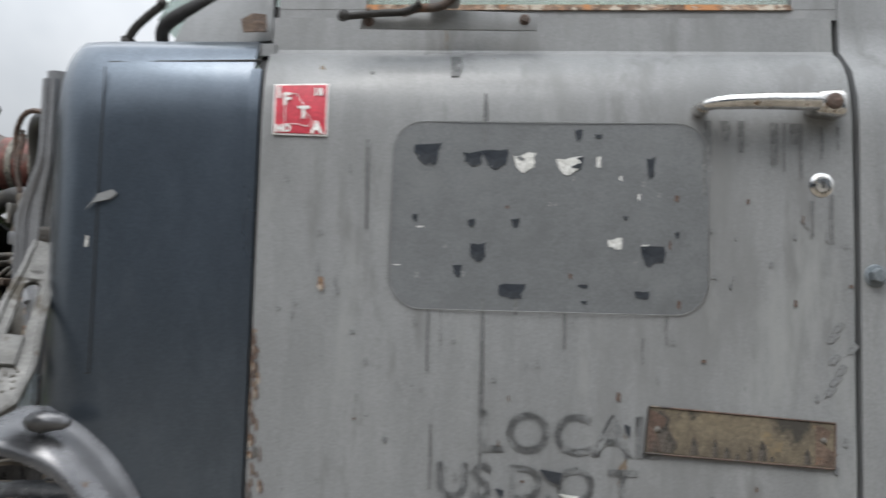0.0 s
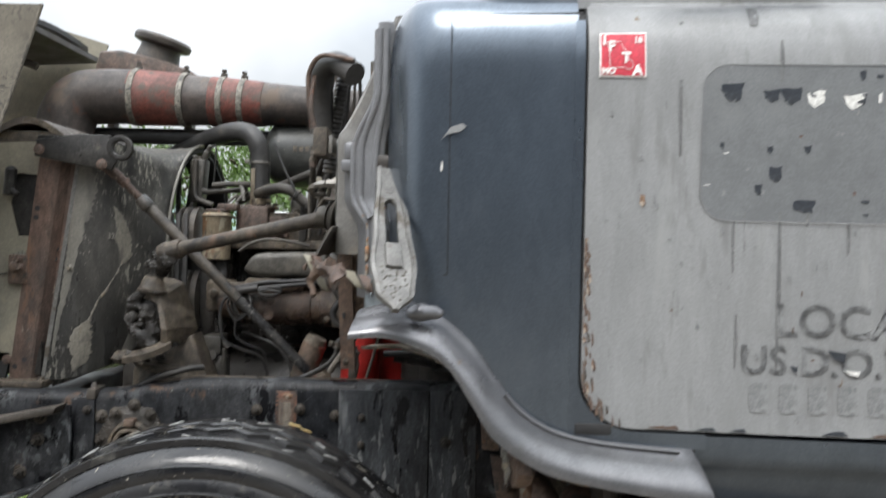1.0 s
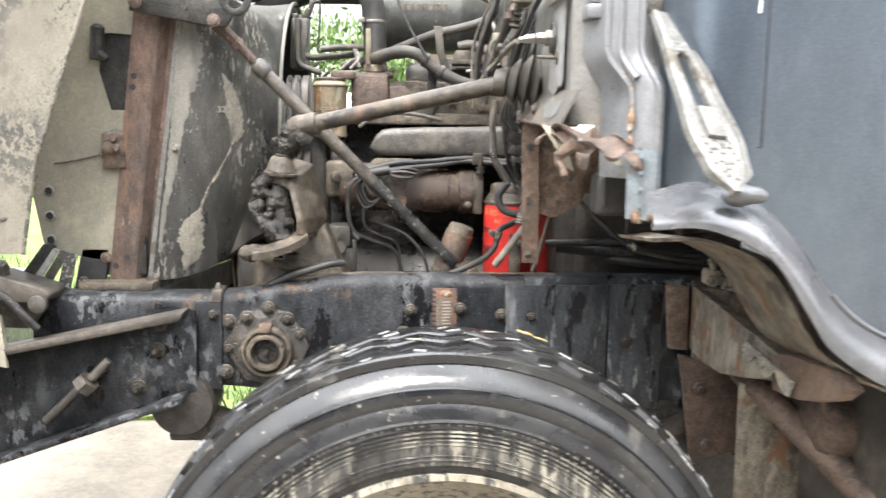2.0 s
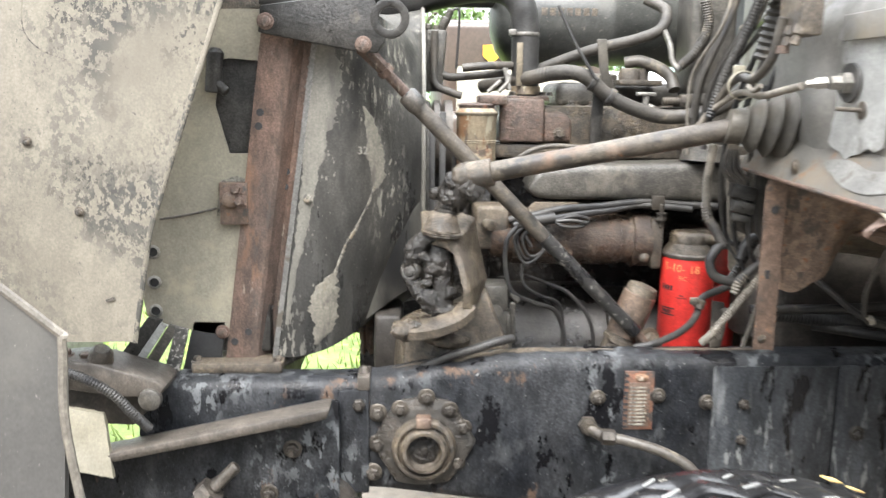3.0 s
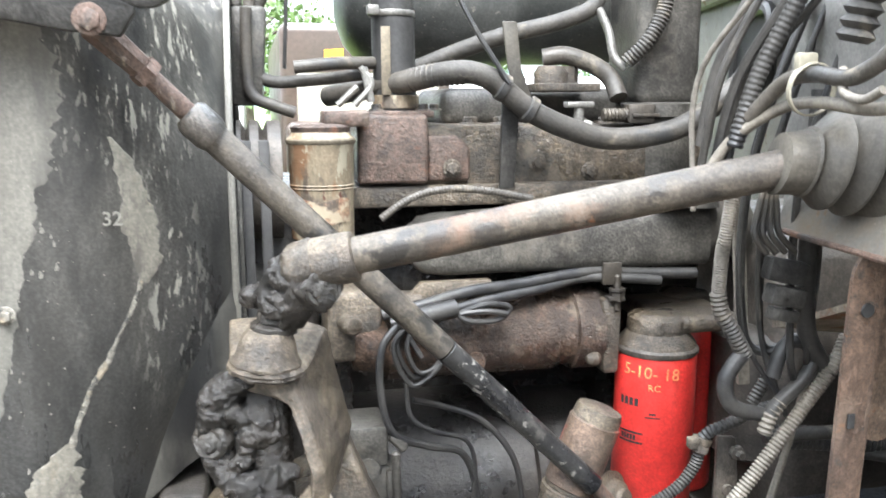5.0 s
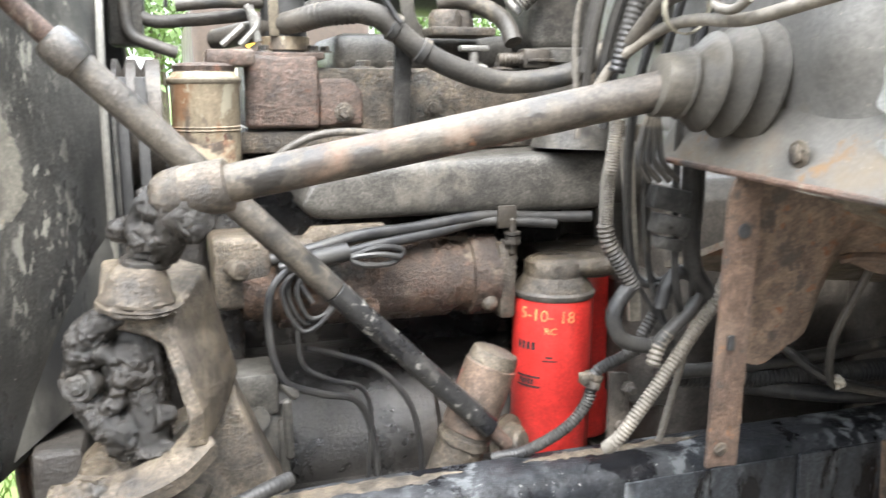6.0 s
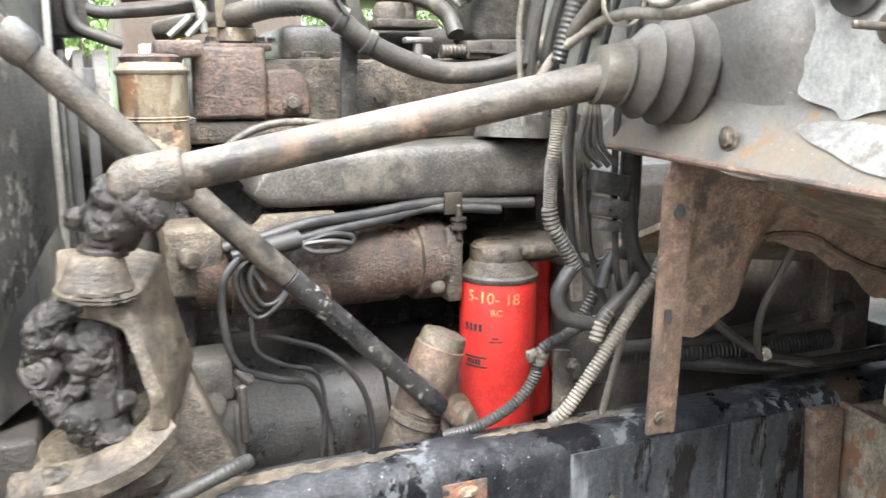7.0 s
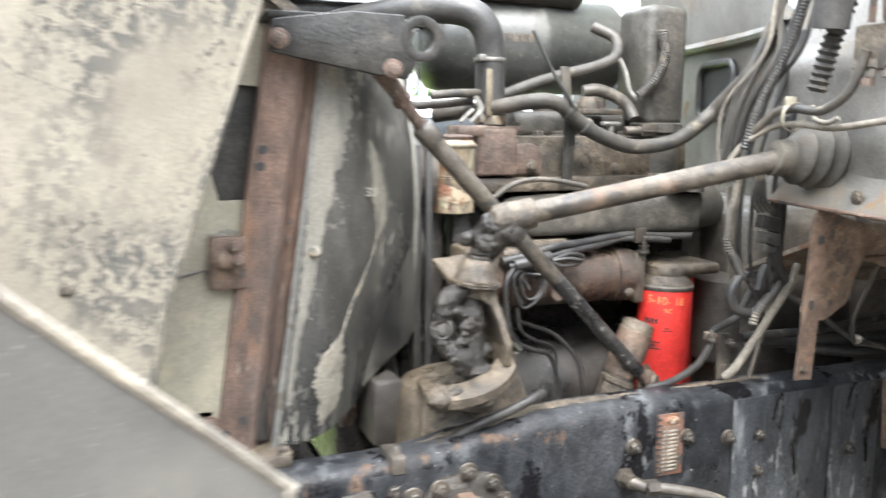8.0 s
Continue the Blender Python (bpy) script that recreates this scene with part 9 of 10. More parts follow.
# air cleaner canister behind the engine and red intake pipe above
tank = part("air_cleaner", lathe((-1.265, 2.83, 1.745), (1, 0, 0), [(0, 0.0), (0.004, 0.05), (0.018, 0.09), (0.04, 0.115), (0.07, 0.123), (0.30, 0.123), (0.305, 0.127), (0.325, 0.127), (0.33, 0.123), (0.54, 0.123), (0.56, 0.11)], 48), "canister", truck, "large black cylindrical air cleaner")
part("tank_text", join(*[box((-1.14 + 0.022 * k, 2.706, 1.745), (-1.125 + 0.022 * k, 2.709, 1.765), 0.0005) for k in range(7)]), "dusty", tank, "worn pale print bars", flat=True)
def pipe_radius(x):
    return 0.070 + 0.030 * min(1.0, max(0.0, (-1.05 - x) / 0.65))


PIPE = curve([(-1.98, 2.72, 1.58), (-1.98, 2.72, 1.76), (-1.965, 2.72, 1.86), (-1.92, 2.73, 1.918), (-1.84, 2.74, 1.934), (-1.7, 2.76, 1.936), (-1.4, 2.76, 1.926), (-1.05, 2.76, 1.915), (-0.85, 2.76, 1.905)], 8)
PIPE_AT = {}
run = 0.0
for a, b in zip([PIPE[0]] + PIPE, PIPE):
    run += (b - a).length
    PIPE_AT[round(run, 6)] = b.x
ip = part("intake_pipe", sweep(PIPE, lambda d: pipe_radius(PIPE_AT[min(PIPE_AT, key=lambda q: abs(q - d))]), 36), "pipe_iron", truck, "long dark rusty intake pipe with red sleeves")
for x0, x1 in ((-1.745, -1.545), (-1.450, -1.255)):
    part("red_band", lump(lathe((x0, 2.76, 1.936 - 0.033 * (x0 + 1.7)), (1, 0, -0.033), [(0, pipe_radius(x0) + 0.001), (0.002, pipe_radius(x0) + 0.003), (x1 - x0 - 0.002, pipe_radius(x1) + 0.003), (x1 - x0, pipe_radius(x1) + 0.001)], 36, False), 0.001, 30), "sleeve", ip, "faded red silicone sleeve")
for x in (-1.737, -1.560, -1.420, -1.345):
    zc, rr_ = 1.936 - 0.033 * (x + 1.7), pipe_radius(x) + 0.003
    part("pipe_clamp", lathe((x, 2.76, zc), (1, 0, -0.033), [(0, rr_), (0.002, rr_ + 0.003), (0.020, rr_ + 0.003), (0.022, rr_)], 36, False), "chalk", ip, "dull steel band clamp")
    part("clamp_screw", join(rod((x + 0.01, 2.76, zc + rr_), (x + 0.01, 2.76, zc + rr_ + 0.030), 0.006), lathe((x + 0.01, 2.76, zc + rr_ + 0.004), (0, 0, 1), [(0, 0.013), (0.010, 0.013)], 6), lathe((x + 0.01, 2.76, zc + rr_ + 0.020), (0, 0, 1), [(0, 0.010), (0.008, 0.010)], 6)), "dark", ip, "dark clamp bolt")
part("lower_pipe", sweep(curve([(-1.9, 2.80, 1.80), (-1.5, 2.80, 1.80), (-1.2, 2.80, 1.80), (-0.9, 2.80, 1.79)], 4), 0.030, 18), "rubber", truck, "black pipe under the intake pipe")

# wiring harness and looms by the firewall
har = part("wiring_harness", tube([(-0.815, 2.02, 1.56), (-0.817, 2.02, 1.47), (-0.811, 2.03, 1.36), (-0.797, 2.04, 1.28), (-0.765, 2.05, 1.235)], 0.011, 10), "cable", truck, "black wiring harness running down the firewall")
for k, (dx, dy, r) in enumerate(((-0.045, 0.02, 0.0035), (-0.062, 0.03, 0.003), (-0.025, -0.01, 0.0045), (0.012, 0.0, 0.004), (-0.055, 0.04, 0.0055), (-0.035, 0.03, 0.003), (0.022, 0.02, 0.0035))):
    part("wire", tube([(-0.76 + dx * 0.6, 2.0 + dy, 1.72), (-0.79 + dx, 2.01 + dy, 1.58), (-0.815 + dx, 2.02 + dy, 1.47), (-0.81 + dx * 1.1, 2.03 + dy, 1.36), (-0.805 + dx * 0.8, 2.04 + dy, 1.26), (-0.785 + dx * 0.4, 2.06, 1.17 + 0.02 * k)], r, 8), "cable", har, "bundled wire")
plug = part("connector_plug", join(box((-0.024, -0.010, 0.004), (0.024, 0.010, 0.030), 0.003, m=Matrix.Translation((-0.855, 2.012, 1.345)) @ Matrix.Rotation(radians(12), 4, "Y")), box((-0.020, -0.012, -0.020), (0.023, 0.010, 0.002), 0.003, m=Matrix.Translation((-0.850, 2.012, 1.342)) @ Matrix.Rotation(radians(12), 4, "Y")), box((-0.016, -0.008, -0.036), (0.018, 0.008, -0.022), 0.002, m=Matrix.Translation((-0.846, 2.012, 1.340)) @ Matrix.Rotation(radians(12), 4, "Y"))), "black_dull", har, "grey-black multi-pin connector plug")
for k in range(4):
    part("plug_wire", tube([(-0.876 + 0.012 * k, 2.012, 1.382), (-0.892 + 0.010 * k, 2.012, 1.405), (-0.886 + 0.007 * k, 2.015, 1.435), (-0.870, 2.02, 1.48)], 0.0038, 8), "hose", plug, "thin wire into the plug")
part("braided_sleeve", loom([(-0.903, 2.04, 1.45), (-0.909, 2.04, 1.40), (-0.907, 2.05, 1.376), (-0.903, 2.06, 1.321)], 0.0085, 0.003, 0.12), "hose_pale", har, "pale braided sleeve over wires")
part("loom_sleeve", loom([(-0.904, 2.06, 1.330), (-0.898, 2.06, 1.305), (-0.884, 2.06, 1.284), (-0.864, 2.06, 1.251)], 0.0105, 0.0055, 0.2), "hose", har, "dusty corrugated loom")
part("loom_curve", tube([(-0.866, 2.06, 1.254), (-0.878, 2.06, 1.240), (-0.888, 2.06, 1.222), (-0.886, 2.06, 1.203), (-0.876, 2.06, 1.188), (-0.858, 2.06, 1.180), (-0.841, 2.06, 1.176), (-0.822, 2.06, 1.166)], 0.0095, 12), "cable", har, "black hose curling below the plug")
part("loom", loom([(-0.780, 2.09, 1.264), (-0.788, 2.09, 1.250), (-0.808, 2.09, 1.216), (-0.832, 2.09, 1.178)], 0.0085, 0.0052, 0.2), "cable", truck, "black corrugated loom")
part("cable_elbow", tube([(-0.832, 2.05, 1.225), (-0.824, 2.05, 1.252), (-0.809, 2.05, 1.267), (-0.788, 2.05, 1.262), (-0.778, 2.05, 1.245), (-0.783, 2.05, 1.230), (-0.794, 2.05, 1.215), (-0.824, 2.05, 1.189), (-0.832, 2.05, 1.178)], 0.0088, 12), "cable", truck, "black taped cable bent into a hook")
part("elbow_end", loom([(-0.818, 2.05, 1.194), (-0.831, 2.05, 1.178), (-0.839, 2.05, 1.154)], 0.0098, 0.0065, 0.22), "hose_pale", truck, "pale ribbed end of the taped cable")
part("loom", loom([(-0.790, 2.10, 1.168), (-0.822, 2.10, 1.162), (-0.853, 2.105, 1.147), (-0.880, 2.115, 1.128), (-0.888, 2.12, 1.089), (-0.917, 2.12, 1.057), (-0.968, 2.13, 1.028), (-1.00, 2.16, 1.01)], 0.0085, 0.0050, 0.2), "cable", truck, "black corrugated loom in front of the filter")
part("hose_clamp", join(lathe((-0.886, 2.118, 1.108), (0.35, 0, 1), [(0, 0.010), (0.001, 0.0125), (0.008, 0.0125), (0.010, 0.011), (0.012, 0.0125), (0.019, 0.0125), (0.020, 0.010)], 22), box((-0.905, 2.103, 1.118), (-0.893, 2.115, 1.132), 0.002)), "dusty", truck, "dusty clamp on the loom")
part("loom", loom([(-0.735, 2.05, 1.268), (-0.759, 2.04, 1.235), (-0.790, 2.04, 1.194), (-0.838, 2.04, 1.131), (-0.880, 2.045, 1.073), (-0.893, 2.06, 1.05)], 0.0092, 0.0050, 0.18), "hose_pale", truck, "pale dusty corrugated loom down to the rail")
part("grey_tube", tube([(-0.744, 2.10, 1.215), (-0.756, 2.10, 1.166), (-0.772, 2.10, 1.103), (-0.793, 2.10, 1.03)], 0.0048, 10), "hose_pale", truck, "thin pale tube")
part("bracket_strip", join(prism([(-0.850, 1.120), (-0.824, 1.116), (-0.818, 1.06), (-0.826, 1.02), (-0.850, 1.02)], "y", 2.130, 2.138, 0.002), lathe((-0.825, 2.130, 1.097), (0, -1, 0), [(0, 0.010), (0.008, 0.010), (0.010, 0.006), (0.018, 0.005)], 6), lathe((-0.834, 2.130, 1.045), (0, -1, 0), [(0, 0.008), (0.004, 0.007)], 12)), "dark", truck, "dark bracket strip with a nut")
part("vertical_pipe", sheet(lambda u, v: (-0.834 + 0.016 * u + 0.022 * v, 2.15, 1.42 - 0.24 * v), 3, 14, (0, 0.006, 0)), "hose_pale", truck, "flat pale strap hanging by the wires")
# hoses to the bulkhead fitting
hb = part("air_hose", tube([(-0.895, 1.71, 1.555), (-0.905, 1.75, 1.548), (-0.91, 1.82, 1.540), (-0.905, 1.90, 1.546), (-0.905, 1.96, 1.54), (-0.93, 2.0, 1.51), (-0.95, 2.02, 1.47)], 0.0060, 10), "hose_pale", truck, "pale air hose to the bulkhead fitting")
part("air_hose", tube([(-0.905, 1.77, 1.66), (-0.91, 1.79, 1.60), (-0.915, 1.84, 1.568), (-0.912, 1.90, 1.572), (-0.91, 1.95, 1.565), (-0.92, 1.99, 1.53)], 0.0078, 10), "hose", truck, "grey air hose")
part("air_hose", tube([(-0.905, 1.87, 1.575), (-0.918, 1.85, 1.555), (-0.922, 1.82, 1.548), (-0.92, 1.80, 1.556)], 0.0042, 10), "hose_pale", truck, "thin looped grey hose")
part("zip_tie", join(lathe((-0.908, 1.905, 1.558), (0, 1, 0.1), [(0, 0.024), (0.001, 0.0255), (0.006, 0.0255), (0.007, 0.024)], 20, False), box((-0.925, 1.905, 1.575), (-0.905, 1.915, 1.592), 0.002)), "beige", hb, "tan cable tie")
manifold = part("air_manifold", join(box((-0.90, 1.72, 1.63), (-0.865, 1.80, 1.70), 0.004), *[lathe((-0.895, 1.73 + 0.03 * k, 1.645), (-0.3, 0, -1), [(0, 0.010), (0.014, 0.010), (0.016, 0.007), (0.03, 0.007)], 6) for k in range(3)]), "dusty", truck, "dusty brass air manifold with fittings")
part("red_line", tube([(-0.90, 1.74, 1.70), (-0.91, 1.74, 1.76), (-0.905, 1.75, 1.83)], 0.006, 10), "cast_red", manifold, "red air line")
part("red_band", lathe((-0.905, 1.765, 1.605), (0, 0, 1), [(0, 0.0095), (0.012, 0.0095)], 12), "cast_red", manifold)
part("ribbed_hose", loom([(-0.885, 1.885, 1.600), (-0.874, 1.870, 1.680), (-0.856, 1.852, 1.770), (-0.835, 1.835, 1.900)], 0.018, 0.012, 0.30, 14), "cable", truck, "thick ribbed black hose")
part("upper_loom", loom([(-0.93, 2.0, 1.50), (-0.91, 1.99, 1.58), (-0.88, 1.97, 1.66), (-0.86, 1.95, 1.76), (-0.85, 1.93, 1.88)], 0.0095, 0.006, 0.12), "cable", truck, "dusty loom up the firewall")
part("upper_loom", tube([(-0.95, 2.03, 1.50), (-0.94, 2.02, 1.58), (-0.915, 2.0, 1.66), (-0.89, 1.98, 1.75), (-0.87, 1.95, 1.88)], 0.0085, 10), "hose", truck, "black loom up the firewall")
for k, (dx, r, mat) in enumerate(((-0.012, 0.0045, "hose"), (0.012, 0.0055, "cable"), (0.024, 0.0040, "hose"), (0.036, 0.0050, "cable"), (-0.024, 0.0032, "hose_pale"))):
    part("upper_wire", tube([(-0.945 + dx * 0.5, 2.03, 1.47 - 0.01 * k), (-0.935 + dx, 2.005 + 0.006 * k, 1.57), (-0.895 + dx * 1.3, 1.985 - 0.005 * k, 1.67), (-0.870 + dx * 1.5, 1.965, 1.77), (-0.85 + dx, 1.93, 1.89)], r, 8), mat, truck, "dusty wire up the firewall")
part("cowl_hose", tube([(-0.80, 1.72, 1.83), (-0.85, 1.76, 1.865), (-0.89, 1.80, 1.85), (-0.90, 1.84, 1.78), (-0.90, 1.85, 1.70)], 0.030, 14), "rubber", truck, "black rubber hose by the cowl")
part("cowl_wire", tube([(-0.80, 1.70, 1.86), (-0.88, 1.72, 1.875), (-0.915, 1.74, 1.84), (-0.918, 1.75, 1.78), (-0.91, 1.76, 1.70)], 0.006, 8), "cast_red", truck, "red-brown wire")
# clutter under the cab floor
part("floor_cable", tube([(-0.46, 2.06, 1.07), (-0.52, 2.06, 1.085), (-0.558, 2.06, 1.098), (-0.57, 2.05, 1.16), (-0.55, 2.03, 1.24), (-0.53, 2.02, 1.29)], 0.0055, 8), "hose", truck, "grey cable tied under the floor")
part("floor_cable", tube([(-0.30, 2.08, 1.06), (-0.42, 2.07, 1.065), (-0.555, 2.065, 1.10), (-0.62, 2.10, 1.15), (-0.66, 2.2, 1.20)], 0.007, 8), "cable", truck, "black cable tied under the floor")
part("cable_tie", join(lathe((-0.556, 2.056, 1.098), (1, 0, 0.3), [(0, 0.010), (0.008, 0.010)], 10), rod((-0.556, 2.05, 1.098), (-0.57, 2.04, 1.108), 0.002)), "white", truck, "white cable tie")
part("control_rod", tube([(-0.30, 2.14, 1.12), (-0.55, 2.15, 1.10), (-0.75, 2.18, 1.09)], 0.010, 10), "cable", truck, "dark control rod")
part("control_rod", loom([(-0.30, 2.18, 1.055), (-0.5, 2.18, 1.06), (-0.72, 2.2, 1.08)], 0.018, 0.008, 0.15), "cable", truck)
part("frame_cable", tube([(-0.20, 2.12, 1.045), (-0.35, 2.12, 1.042), (-0.47, 2.13, 1.045), (-0.6, 2.2, 1.05)], 0.012, 10), "cable", truck, "black pipe on the frame")
part("hanging_bracket", prism([(-0.44, 1.29), (-0.42, 1.29), (-0.425, 1.13), (-0.44, 1.13)], "y", 2.06, 2.09, 0.003), "dusty", truck, "hanging steel tab")
# ---------------------------------------------------------------- tilted hood in front
def hood_skin(u, v):
    """The inner face of the hood's side: u to the left, v downwards."""
    edge = -1.69 - 0.325 * v if v < 0.788 else -1.946 - 0.18 * (v - 0.788)
    z = 2.05 + (1.085 - 2.05) * v
    x = edge - 1.0 * u
    return (x, 1.95 - 0.20 * u * u + 0.006 * math.sin(6 * v + 4 * u), z + 0.01 * math.sin(u * 5) - 0.05 * u)


hood = part("hood", sheet(hood_skin, 40, 40, (0, 0.012, 0)), "primer", truck, "tilted hood with mould-spotted beige inner face", 60)
part("hood_edge", tube([V(*hood_skin(0, v / 14)) + V(0.002, -0.002, 0) for v in range(15)], 0.005, 8, 3), "primer", hood, "folded hood edge")
part("hood_bead", tube([V(*hood_skin(u, v)) + V(0, 0.0052, 0) for u, v in ((0.345, 0.20), (0.325, 0.34), (0.314, 0.401), (0.300, 0.433), (0.2735, 0.457), (0.237, 0.4736), (0.198, 0.487), (0.163, 0.496), (0.145, 0.506))], 0.0055, 10), "primer", hood, "pressed stiffening bead", 60)
bolts([V(*hood_skin(0.13, 0.75)) + V(0, -0.002, 0), V(*hood_skin(0.25, 0.62)) + V(0, -0.002, 0)], 0.006, 0.005, hood, "dusty", name="rivet")
part("hood_scratch", prism([(-2.03, 1.165), (-2.015, 1.170), (-2.012, 1.166), (-2.028, 1.160)], "y", 1.944, 1.9465), "dark", hood, "dark scratch", flat=True)
part("hood_back", sheet(lambda u, v: (-2.0 - 0.9 * u, 2.05 + 1.0 * v, 2.12 - 0.05 * u), 8, 8, (0, 0, 0.02)), "dark", hood, "dark outer hood skin")
for k, (z, r) in enumerate(((2.10, 0.02), (2.15, 0.025), (2.20, 0.02), (2.06, 0.015))):
    part("hood_ridge", tube([(-3.0, 2.5 + 0.05 * k, z + 0.30), (-2.5, 2.55 + 0.05 * k, z + 0.12), (-2.1, 2.6 + 0.05 * k, z - 0.02)], r, 10), "dark", hood, "dark moulded hood ridge")
def far_hood(u, v):
    x, y, z = hood_skin(u, v)
    return (x - 0.30, 4.972 - y + 0.10, z + 0.16 + 0.30 * u)


part("hood_side", sheet(far_hood, 16, 16, (0, -0.012, 0)), "beige", hood, "far side of the tilted hood", 60)
part("hood_front", sheet(lambda u, v: (-2.05 - 0.95 * u, 1.96 + 1.1 * v, 2.02 + 0.16 * math.sin(v * 2.0) + 0.10 * u), 12, 12, (0, 0, 0.02)), "black_dull", hood)
fender = part("hood_fender", sheet(lambda u, v: (lerp_table([(0.0, -1.885), (0.4, -1.90), (0.7, -1.865), (1.0, -1.80)], v) * 1.0 - 0.9 * u, 1.40 - 0.10 * u, (1.255 + 0.80 * u) + (0.45 - (1.255 + 0.80 * u)) * v), 20, 16, (0.0, 0.012, 0)), "fender", hood, "grey outer fender of the tilted hood")
part("fender_lip", tube([V(-2.75, 1.305, 2.03), V(-2.35, 1.35, 1.665), V(-2.08, 1.378, 1.43), V(-1.90, 1.40, 1.268), V(-1.886, 1.40, 1.245), V(-1.888, 1.40, 1.14), V(-1.86, 1.40, 0.97), V(-1.80, 1.40, 0.80)], 0.0055, 8), "hose_pale", fender, "chipped pale fender edge")

# ---------------------------------------------------------------- unseen wall added behind the camera: cuts low sky, darkens the cowl's reflection
blocker_wall = part("wall_south", box((-45, -22.4, GROUND), (45, -22.0, 11.0), 0.02), "slate", None)
tagged(blocker_wall, "unseen dark slate-blue wall added to block low sky and darken reflections", "wall", kind="structure")

def heap_skin(u, v):
    """An unseen pale stone heap, added to lighten part of the cowl's reflection."""
    a, r = 2 * math.pi * u, 7.2 * v
    rough = 0.14 * noise.fractal(V(r * math.cos(a), r * math.sin(a), 3.0) * 0.8, 0.9, 2.0, 4) * min(1.0, 2 * (1 - v))
    return (6.3 + r * math.cos(a), -14.5 + 0.75 * r * math.sin(a), GROUND + 5.2 * (1 - v) ** 0.95 + rough - 0.02 * v)


heap = part("gravel_heap", sheet(heap_skin, 96, 30, (0, 0, -0.03)), "stone", None, angle=80)
tagged(heap, "unseen pale stone heap added to brighten the cowl's reflection", "gravel heap")

# ---------------------------------------------------------------- ground, grass, distance
bm = bmesh.new()
rings = [0.0, 2, 4, 8, 16, 40, 120, 400, 1500]
n = 48
prev = None
for r in rings[1:]:
    row = [bm.verts.new((-1 + r * math.cos(2 * math.pi * k / n), 1 + r * math.sin(2 * math.pi * k / n), GROUND)) for k in range(n)]
    if prev is None:
        bm.faces.new(row)
    else:
        for k in range(n):
            bm.faces.new((prev[k], prev[(k + 1) % n], row[(k + 1) % n], row[k]))
    prev = row
ground = part("ground", bm, "gravel")
tagged(ground, "pale dusty concrete yard", "ground", kind="structure")
lawn = part("lawn", prism([(-40, 4.4), (-6, 3.9), (-2.2, 4.1), (0.5, 4.3), (40, 4.6), (40, 60), (-40, 60)], "z", GROUND - 0.05, GROUND + 0.02, 0), "grass")
tagged(lawn, "bright green mown lawn behind the truck", "lawn", kind="structure")
bm = bmesh.new()
grnd = random.Random(11)
for k in range(9000):
    x, y = grnd.uniform(-7.5, 1.5), 4.15 + 5.0 * grnd.random() ** 1.6
    h, w, a = grnd.uniform(0.05, 0.13), grnd.uniform(0.004, 0.009), grnd.uniform(0, 6.28)
    dx, dy = math.cos(a) * w, math.sin(a) * w
    bx, by = grnd.uniform(-0.05, 0.05), grnd.uniform(-0.05, 0.05)
    v = [bm.verts.new(p) for p in ((x - dx, y - dy, GROUND), (x + dx, y + dy, GROUND), (x + dx * 0.6 + bx * 0.5, y + dy * 0.6 + by * 0.5, GROUND + h * 0.6), (x + bx, y + by, GROUND + h), (x - dx * 0.6 + bx * 0.5, y - dy * 0.6 + by * 0.5, GROUND + h * 0.6))]
    bm.faces.new(v)
tufts = part("grass_blades", bm, "blade", None, flat=True)
tagged(tufts, "bright green grass blades of the lawn", "grass", kind="stuff")
field = part("field", prism([(-400, 60), (400, 60), (900, 700), (-900, 700)], "z", GROUND - 0.05, GROUND + 0.05, 0), "field")
tagged(field, "far green field beyond the lawn", "field", kind="structure")
hills = part("hill", sheet(lambda u, v: (-1400 + 2800 * u, 900 + 500 * v, -5 + (70 + 22 * math.sin(u * 9) + 12 * math.sin(u * 23 + 1)) * math.sin(min(1, v * 1.3) * math.pi / 2)), 80, 8, (0, 0, -20)), "hill")
tagged(hills, "hazy wooded hill on the horizon", "hill", kind="structure")


def tree(x, y, h, seed):
    r = random.Random(seed)
    t = thing("tree", (x, y, GROUND), "leafy green broadleaf tree beyond the lawn", "tree", "far trees")
    limbs = [sweep(curve([(x, y, GROUND), (x + 0.1 * h * 0.1, y, h * 0.3), (x, y + 0.05, h * 0.62)], 5), lambda s: 0.04 * h * (1 - s / h * 1.1), 9)]
    tips = []
    for k in range(9):
        a, z0 = r.uniform(0, 6.28), h * r.uniform(0.28, 0.6)
        end = V(x + math.cos(a) * h * 0.28, y + math.sin(a) * h * 0.28, z0 + h * r.uniform(0.1, 0.3))
        limbs.append(sweep(curve([V(x, y, z0), V(x, y, z0).lerp(end, 0.5) + V(0, 0, 0.03 * h), end], 4), 0.010 * h, 6))
        tips.append(end)
    part("trunk", join(*limbs), "bark", t)
    bm = bmesh.new()
    for k in range(2600):
        c = r.choice(tips + [V(x, y, h * 0.8), V(x, y, h * 0.6)])
        d = V(r.gauss(0, 1), r.gauss(0, 1), r.gauss(0, 0.8)) * (h * 0.095)
        p = c + d
        s = h * r.uniform(0.012, 0.028)
        q = Euler((r.uniform(0, 6), r.uniform(0, 6), r.uniform(0, 6))).to_matrix()
        vs = [bm.verts.new(p + q @ V(a * s, b * s, 0)) for a, b in ((-1, 0), (0, -0.5), (1, 0), (0, 0.5))]
        bm.faces.new(vs)
    part("crown", bm, "leaf", t, flat=True)
    return t


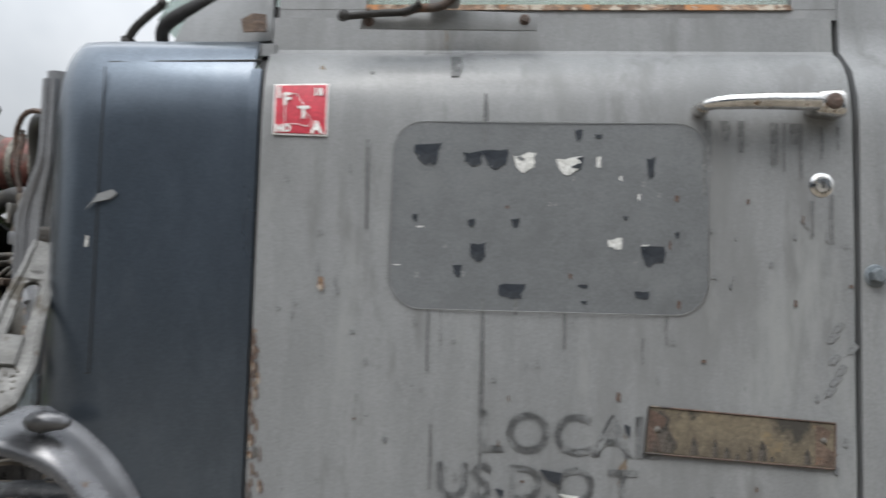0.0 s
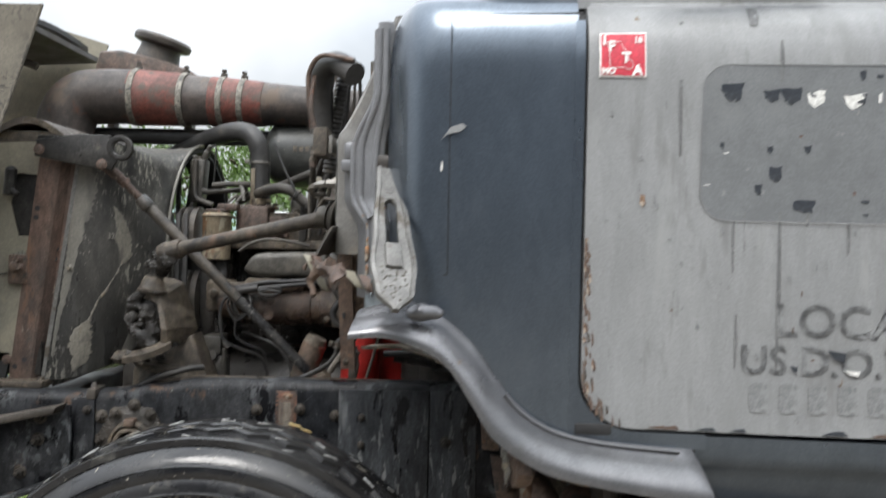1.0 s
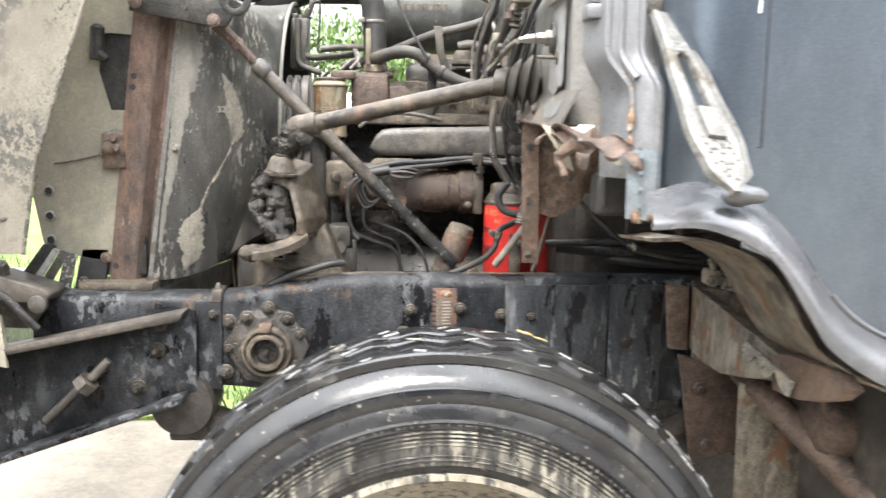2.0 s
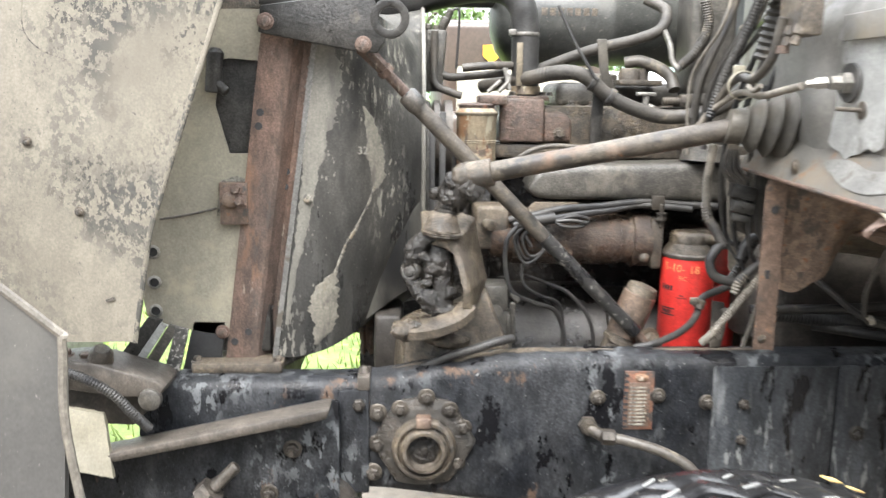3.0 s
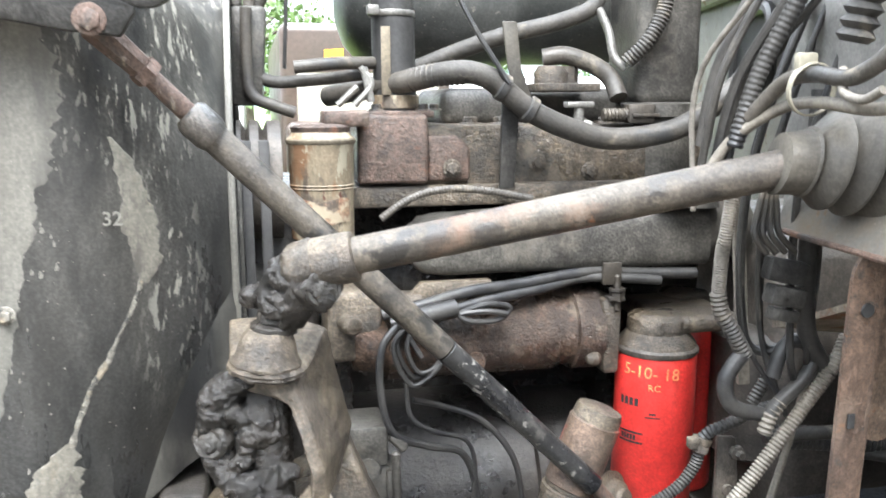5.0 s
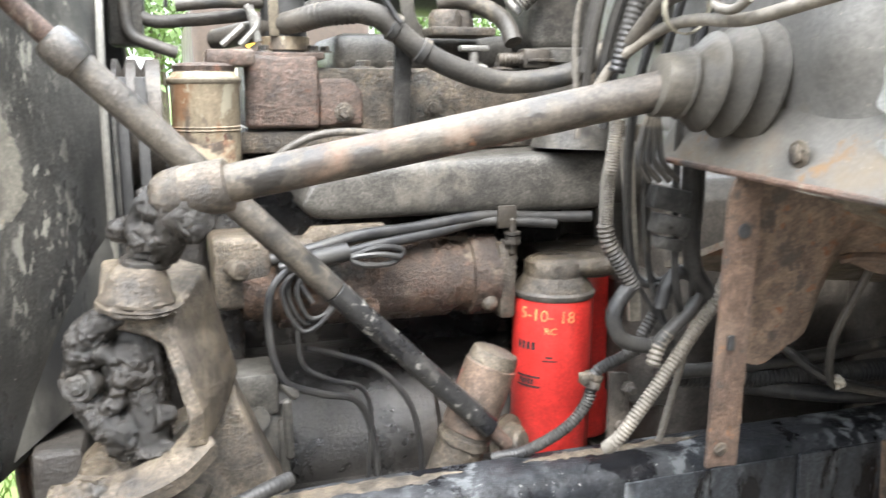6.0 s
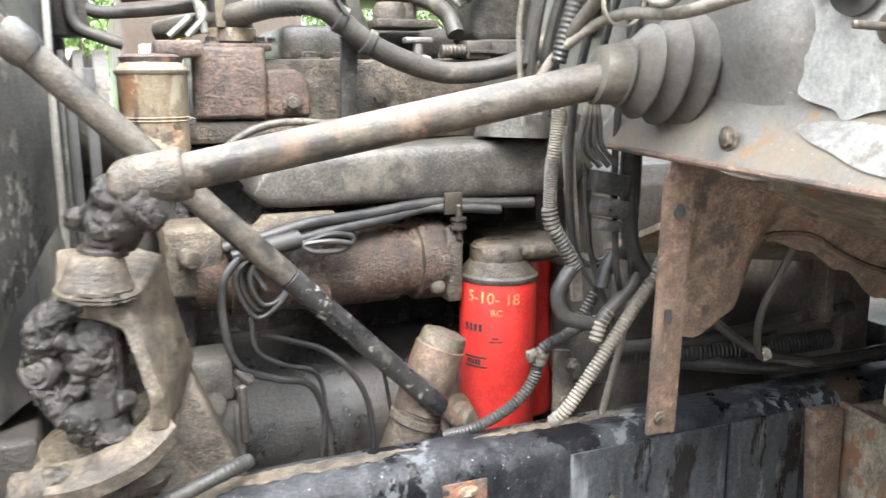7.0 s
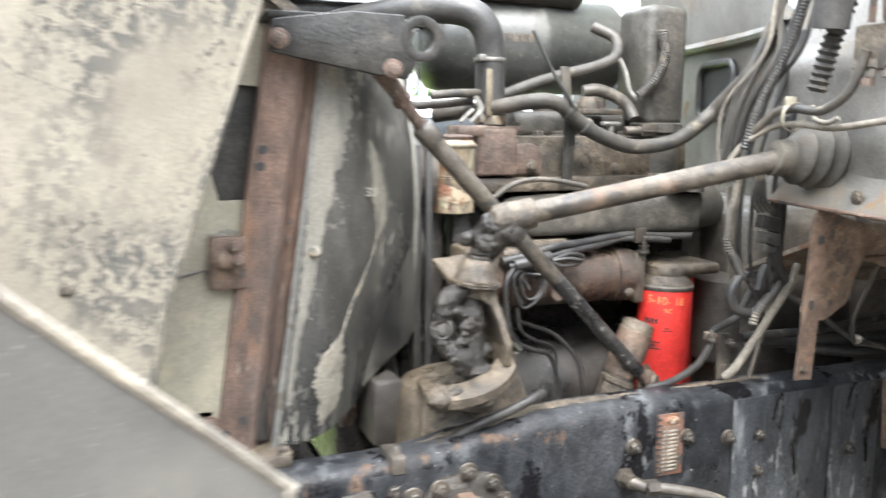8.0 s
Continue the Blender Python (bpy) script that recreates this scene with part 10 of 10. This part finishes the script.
first = tree(-1.5, 26, 5.2, 1)
for x, y, s, a in ((2.5, 24, 0.8, 1), (-5.0, 30, 1.1, 2), (-8.5, 34, 1.2, 4), (7, 32, 1.1, 3), (14, 36, 1.3, 5), (-14, 38, 1.3, 2.5), (0.8, 34, 1.0, 0.6)):
    copy_thing(first, Matrix.Translation((x, y, GROUND)) @ Matrix.Rotation(a, 4, "Z") @ Matrix.Scale(s, 4))

# brown parcel van and pale vehicles beyond
van = thing("parcel_van", (0.1, 13.0, GROUND), "brown parcel delivery van with a golden badge, parked", "van")
part("body", join(box((-1.05, 12.0, 0.5), (1.15, 18.0, 2.55), 0.12, 4), box((-1.0, 11.4, 0.45), (1.1, 12.3, 1.35), 0.12, 3)), "van", van)
# opaque off-white pane: sky glare painted as colour
part("windscreen", box((-0.85, 11.97, 1.30), (0.95, 12.01, 1.95), 0.04), "white", van, "windscreen with its glare painted as off-white")
part("badge", prism([(-0.50, 2.22), (-0.26, 2.24), (-0.27, 2.07), (-0.39, 1.98), (-0.50, 2.08)], "y", 11.97, 11.985), "yellow", van, "golden shield badge")
part("headlight", lathe((0.8, 11.4, 0.9), (0, -1, 0), [(0, 0.12), (0.03, 0.11), (0.05, 0)], 20), "scuff", van)
for x in (-0.95, 1.05):
    part("wheel", lathe((x - 0.12, 12.6, 0.32), (1, 0, 0), [(0, 0.25), (0.02, 0.36), (0.22, 0.36), (0.24, 0.25), (0.24, 0)], 30), "rubber", van)


def pale_truck(x, y, label):
    t = thing("box_truck", (x, y, GROUND), label, "truck", "pale parked trucks")
    part("body", box((x - 1.1, y + 1.4, 0.6), (x + 1.1, y + 5.5, 1.9), 0.06, 2), "white_paint", t)
    part("cab", join(box((x - 0.95, y, 0.45), (x + 0.95, y + 1.5, 1.2), 0.12, 3), box((x - 0.9, y + 0.35, 1.1), (x + 0.9, y + 1.5, 1.75), 0.14, 3)), "white_paint", t)
    part("windscreen", box((x - 0.75, y + 0.33, 1.2), (x + 0.75, y + 0.37, 1.62), 0.03), "ink", t)
    for dx in (-0.9, 0.9):
        for dy in (0.6, 4.4):
            part("wheel", lathe((x + dx - 0.1, y + dy, 0.33), (1, 0, 0), [(0, 0.28), (0.02, 0.37), (0.18, 0.37), (0.2, 0.28), (0.2, 0)], 26), "rubber", t)
    return t


pale_truck(2.2, 10.5, "white box truck parked beyond the lawn")
pale_truck(-2.6, 11.5, "white box truck with a dark windscreen, parked")
pale_truck(5.0, 10.0, "white box truck parked beside the others")
tarp = part("tarpaulin", lump(sheet(lambda u, v: (-6.6 + 1.6 * u, 7.5 + 0.6 * v, GROUND + 0.75 * math.sin(v * math.pi) * (0.7 + 0.3 * math.sin(u * 3)) + 0.01), 14, 12, (0, 0, -0.02)), 0.04, 3), "blue", None)
tagged(tarp, "crumpled blue tarpaulin heap on the grass", "tarpaulin")
barrel = thing("tan_box", (-5.9, 8.2, GROUND), "tan wooden box beside the tarpaulin", "box")
part("board", box((-6.4, 8.0, GROUND), (-5.4, 8.6, 1.25), 0.03), "rust_light", barrel)
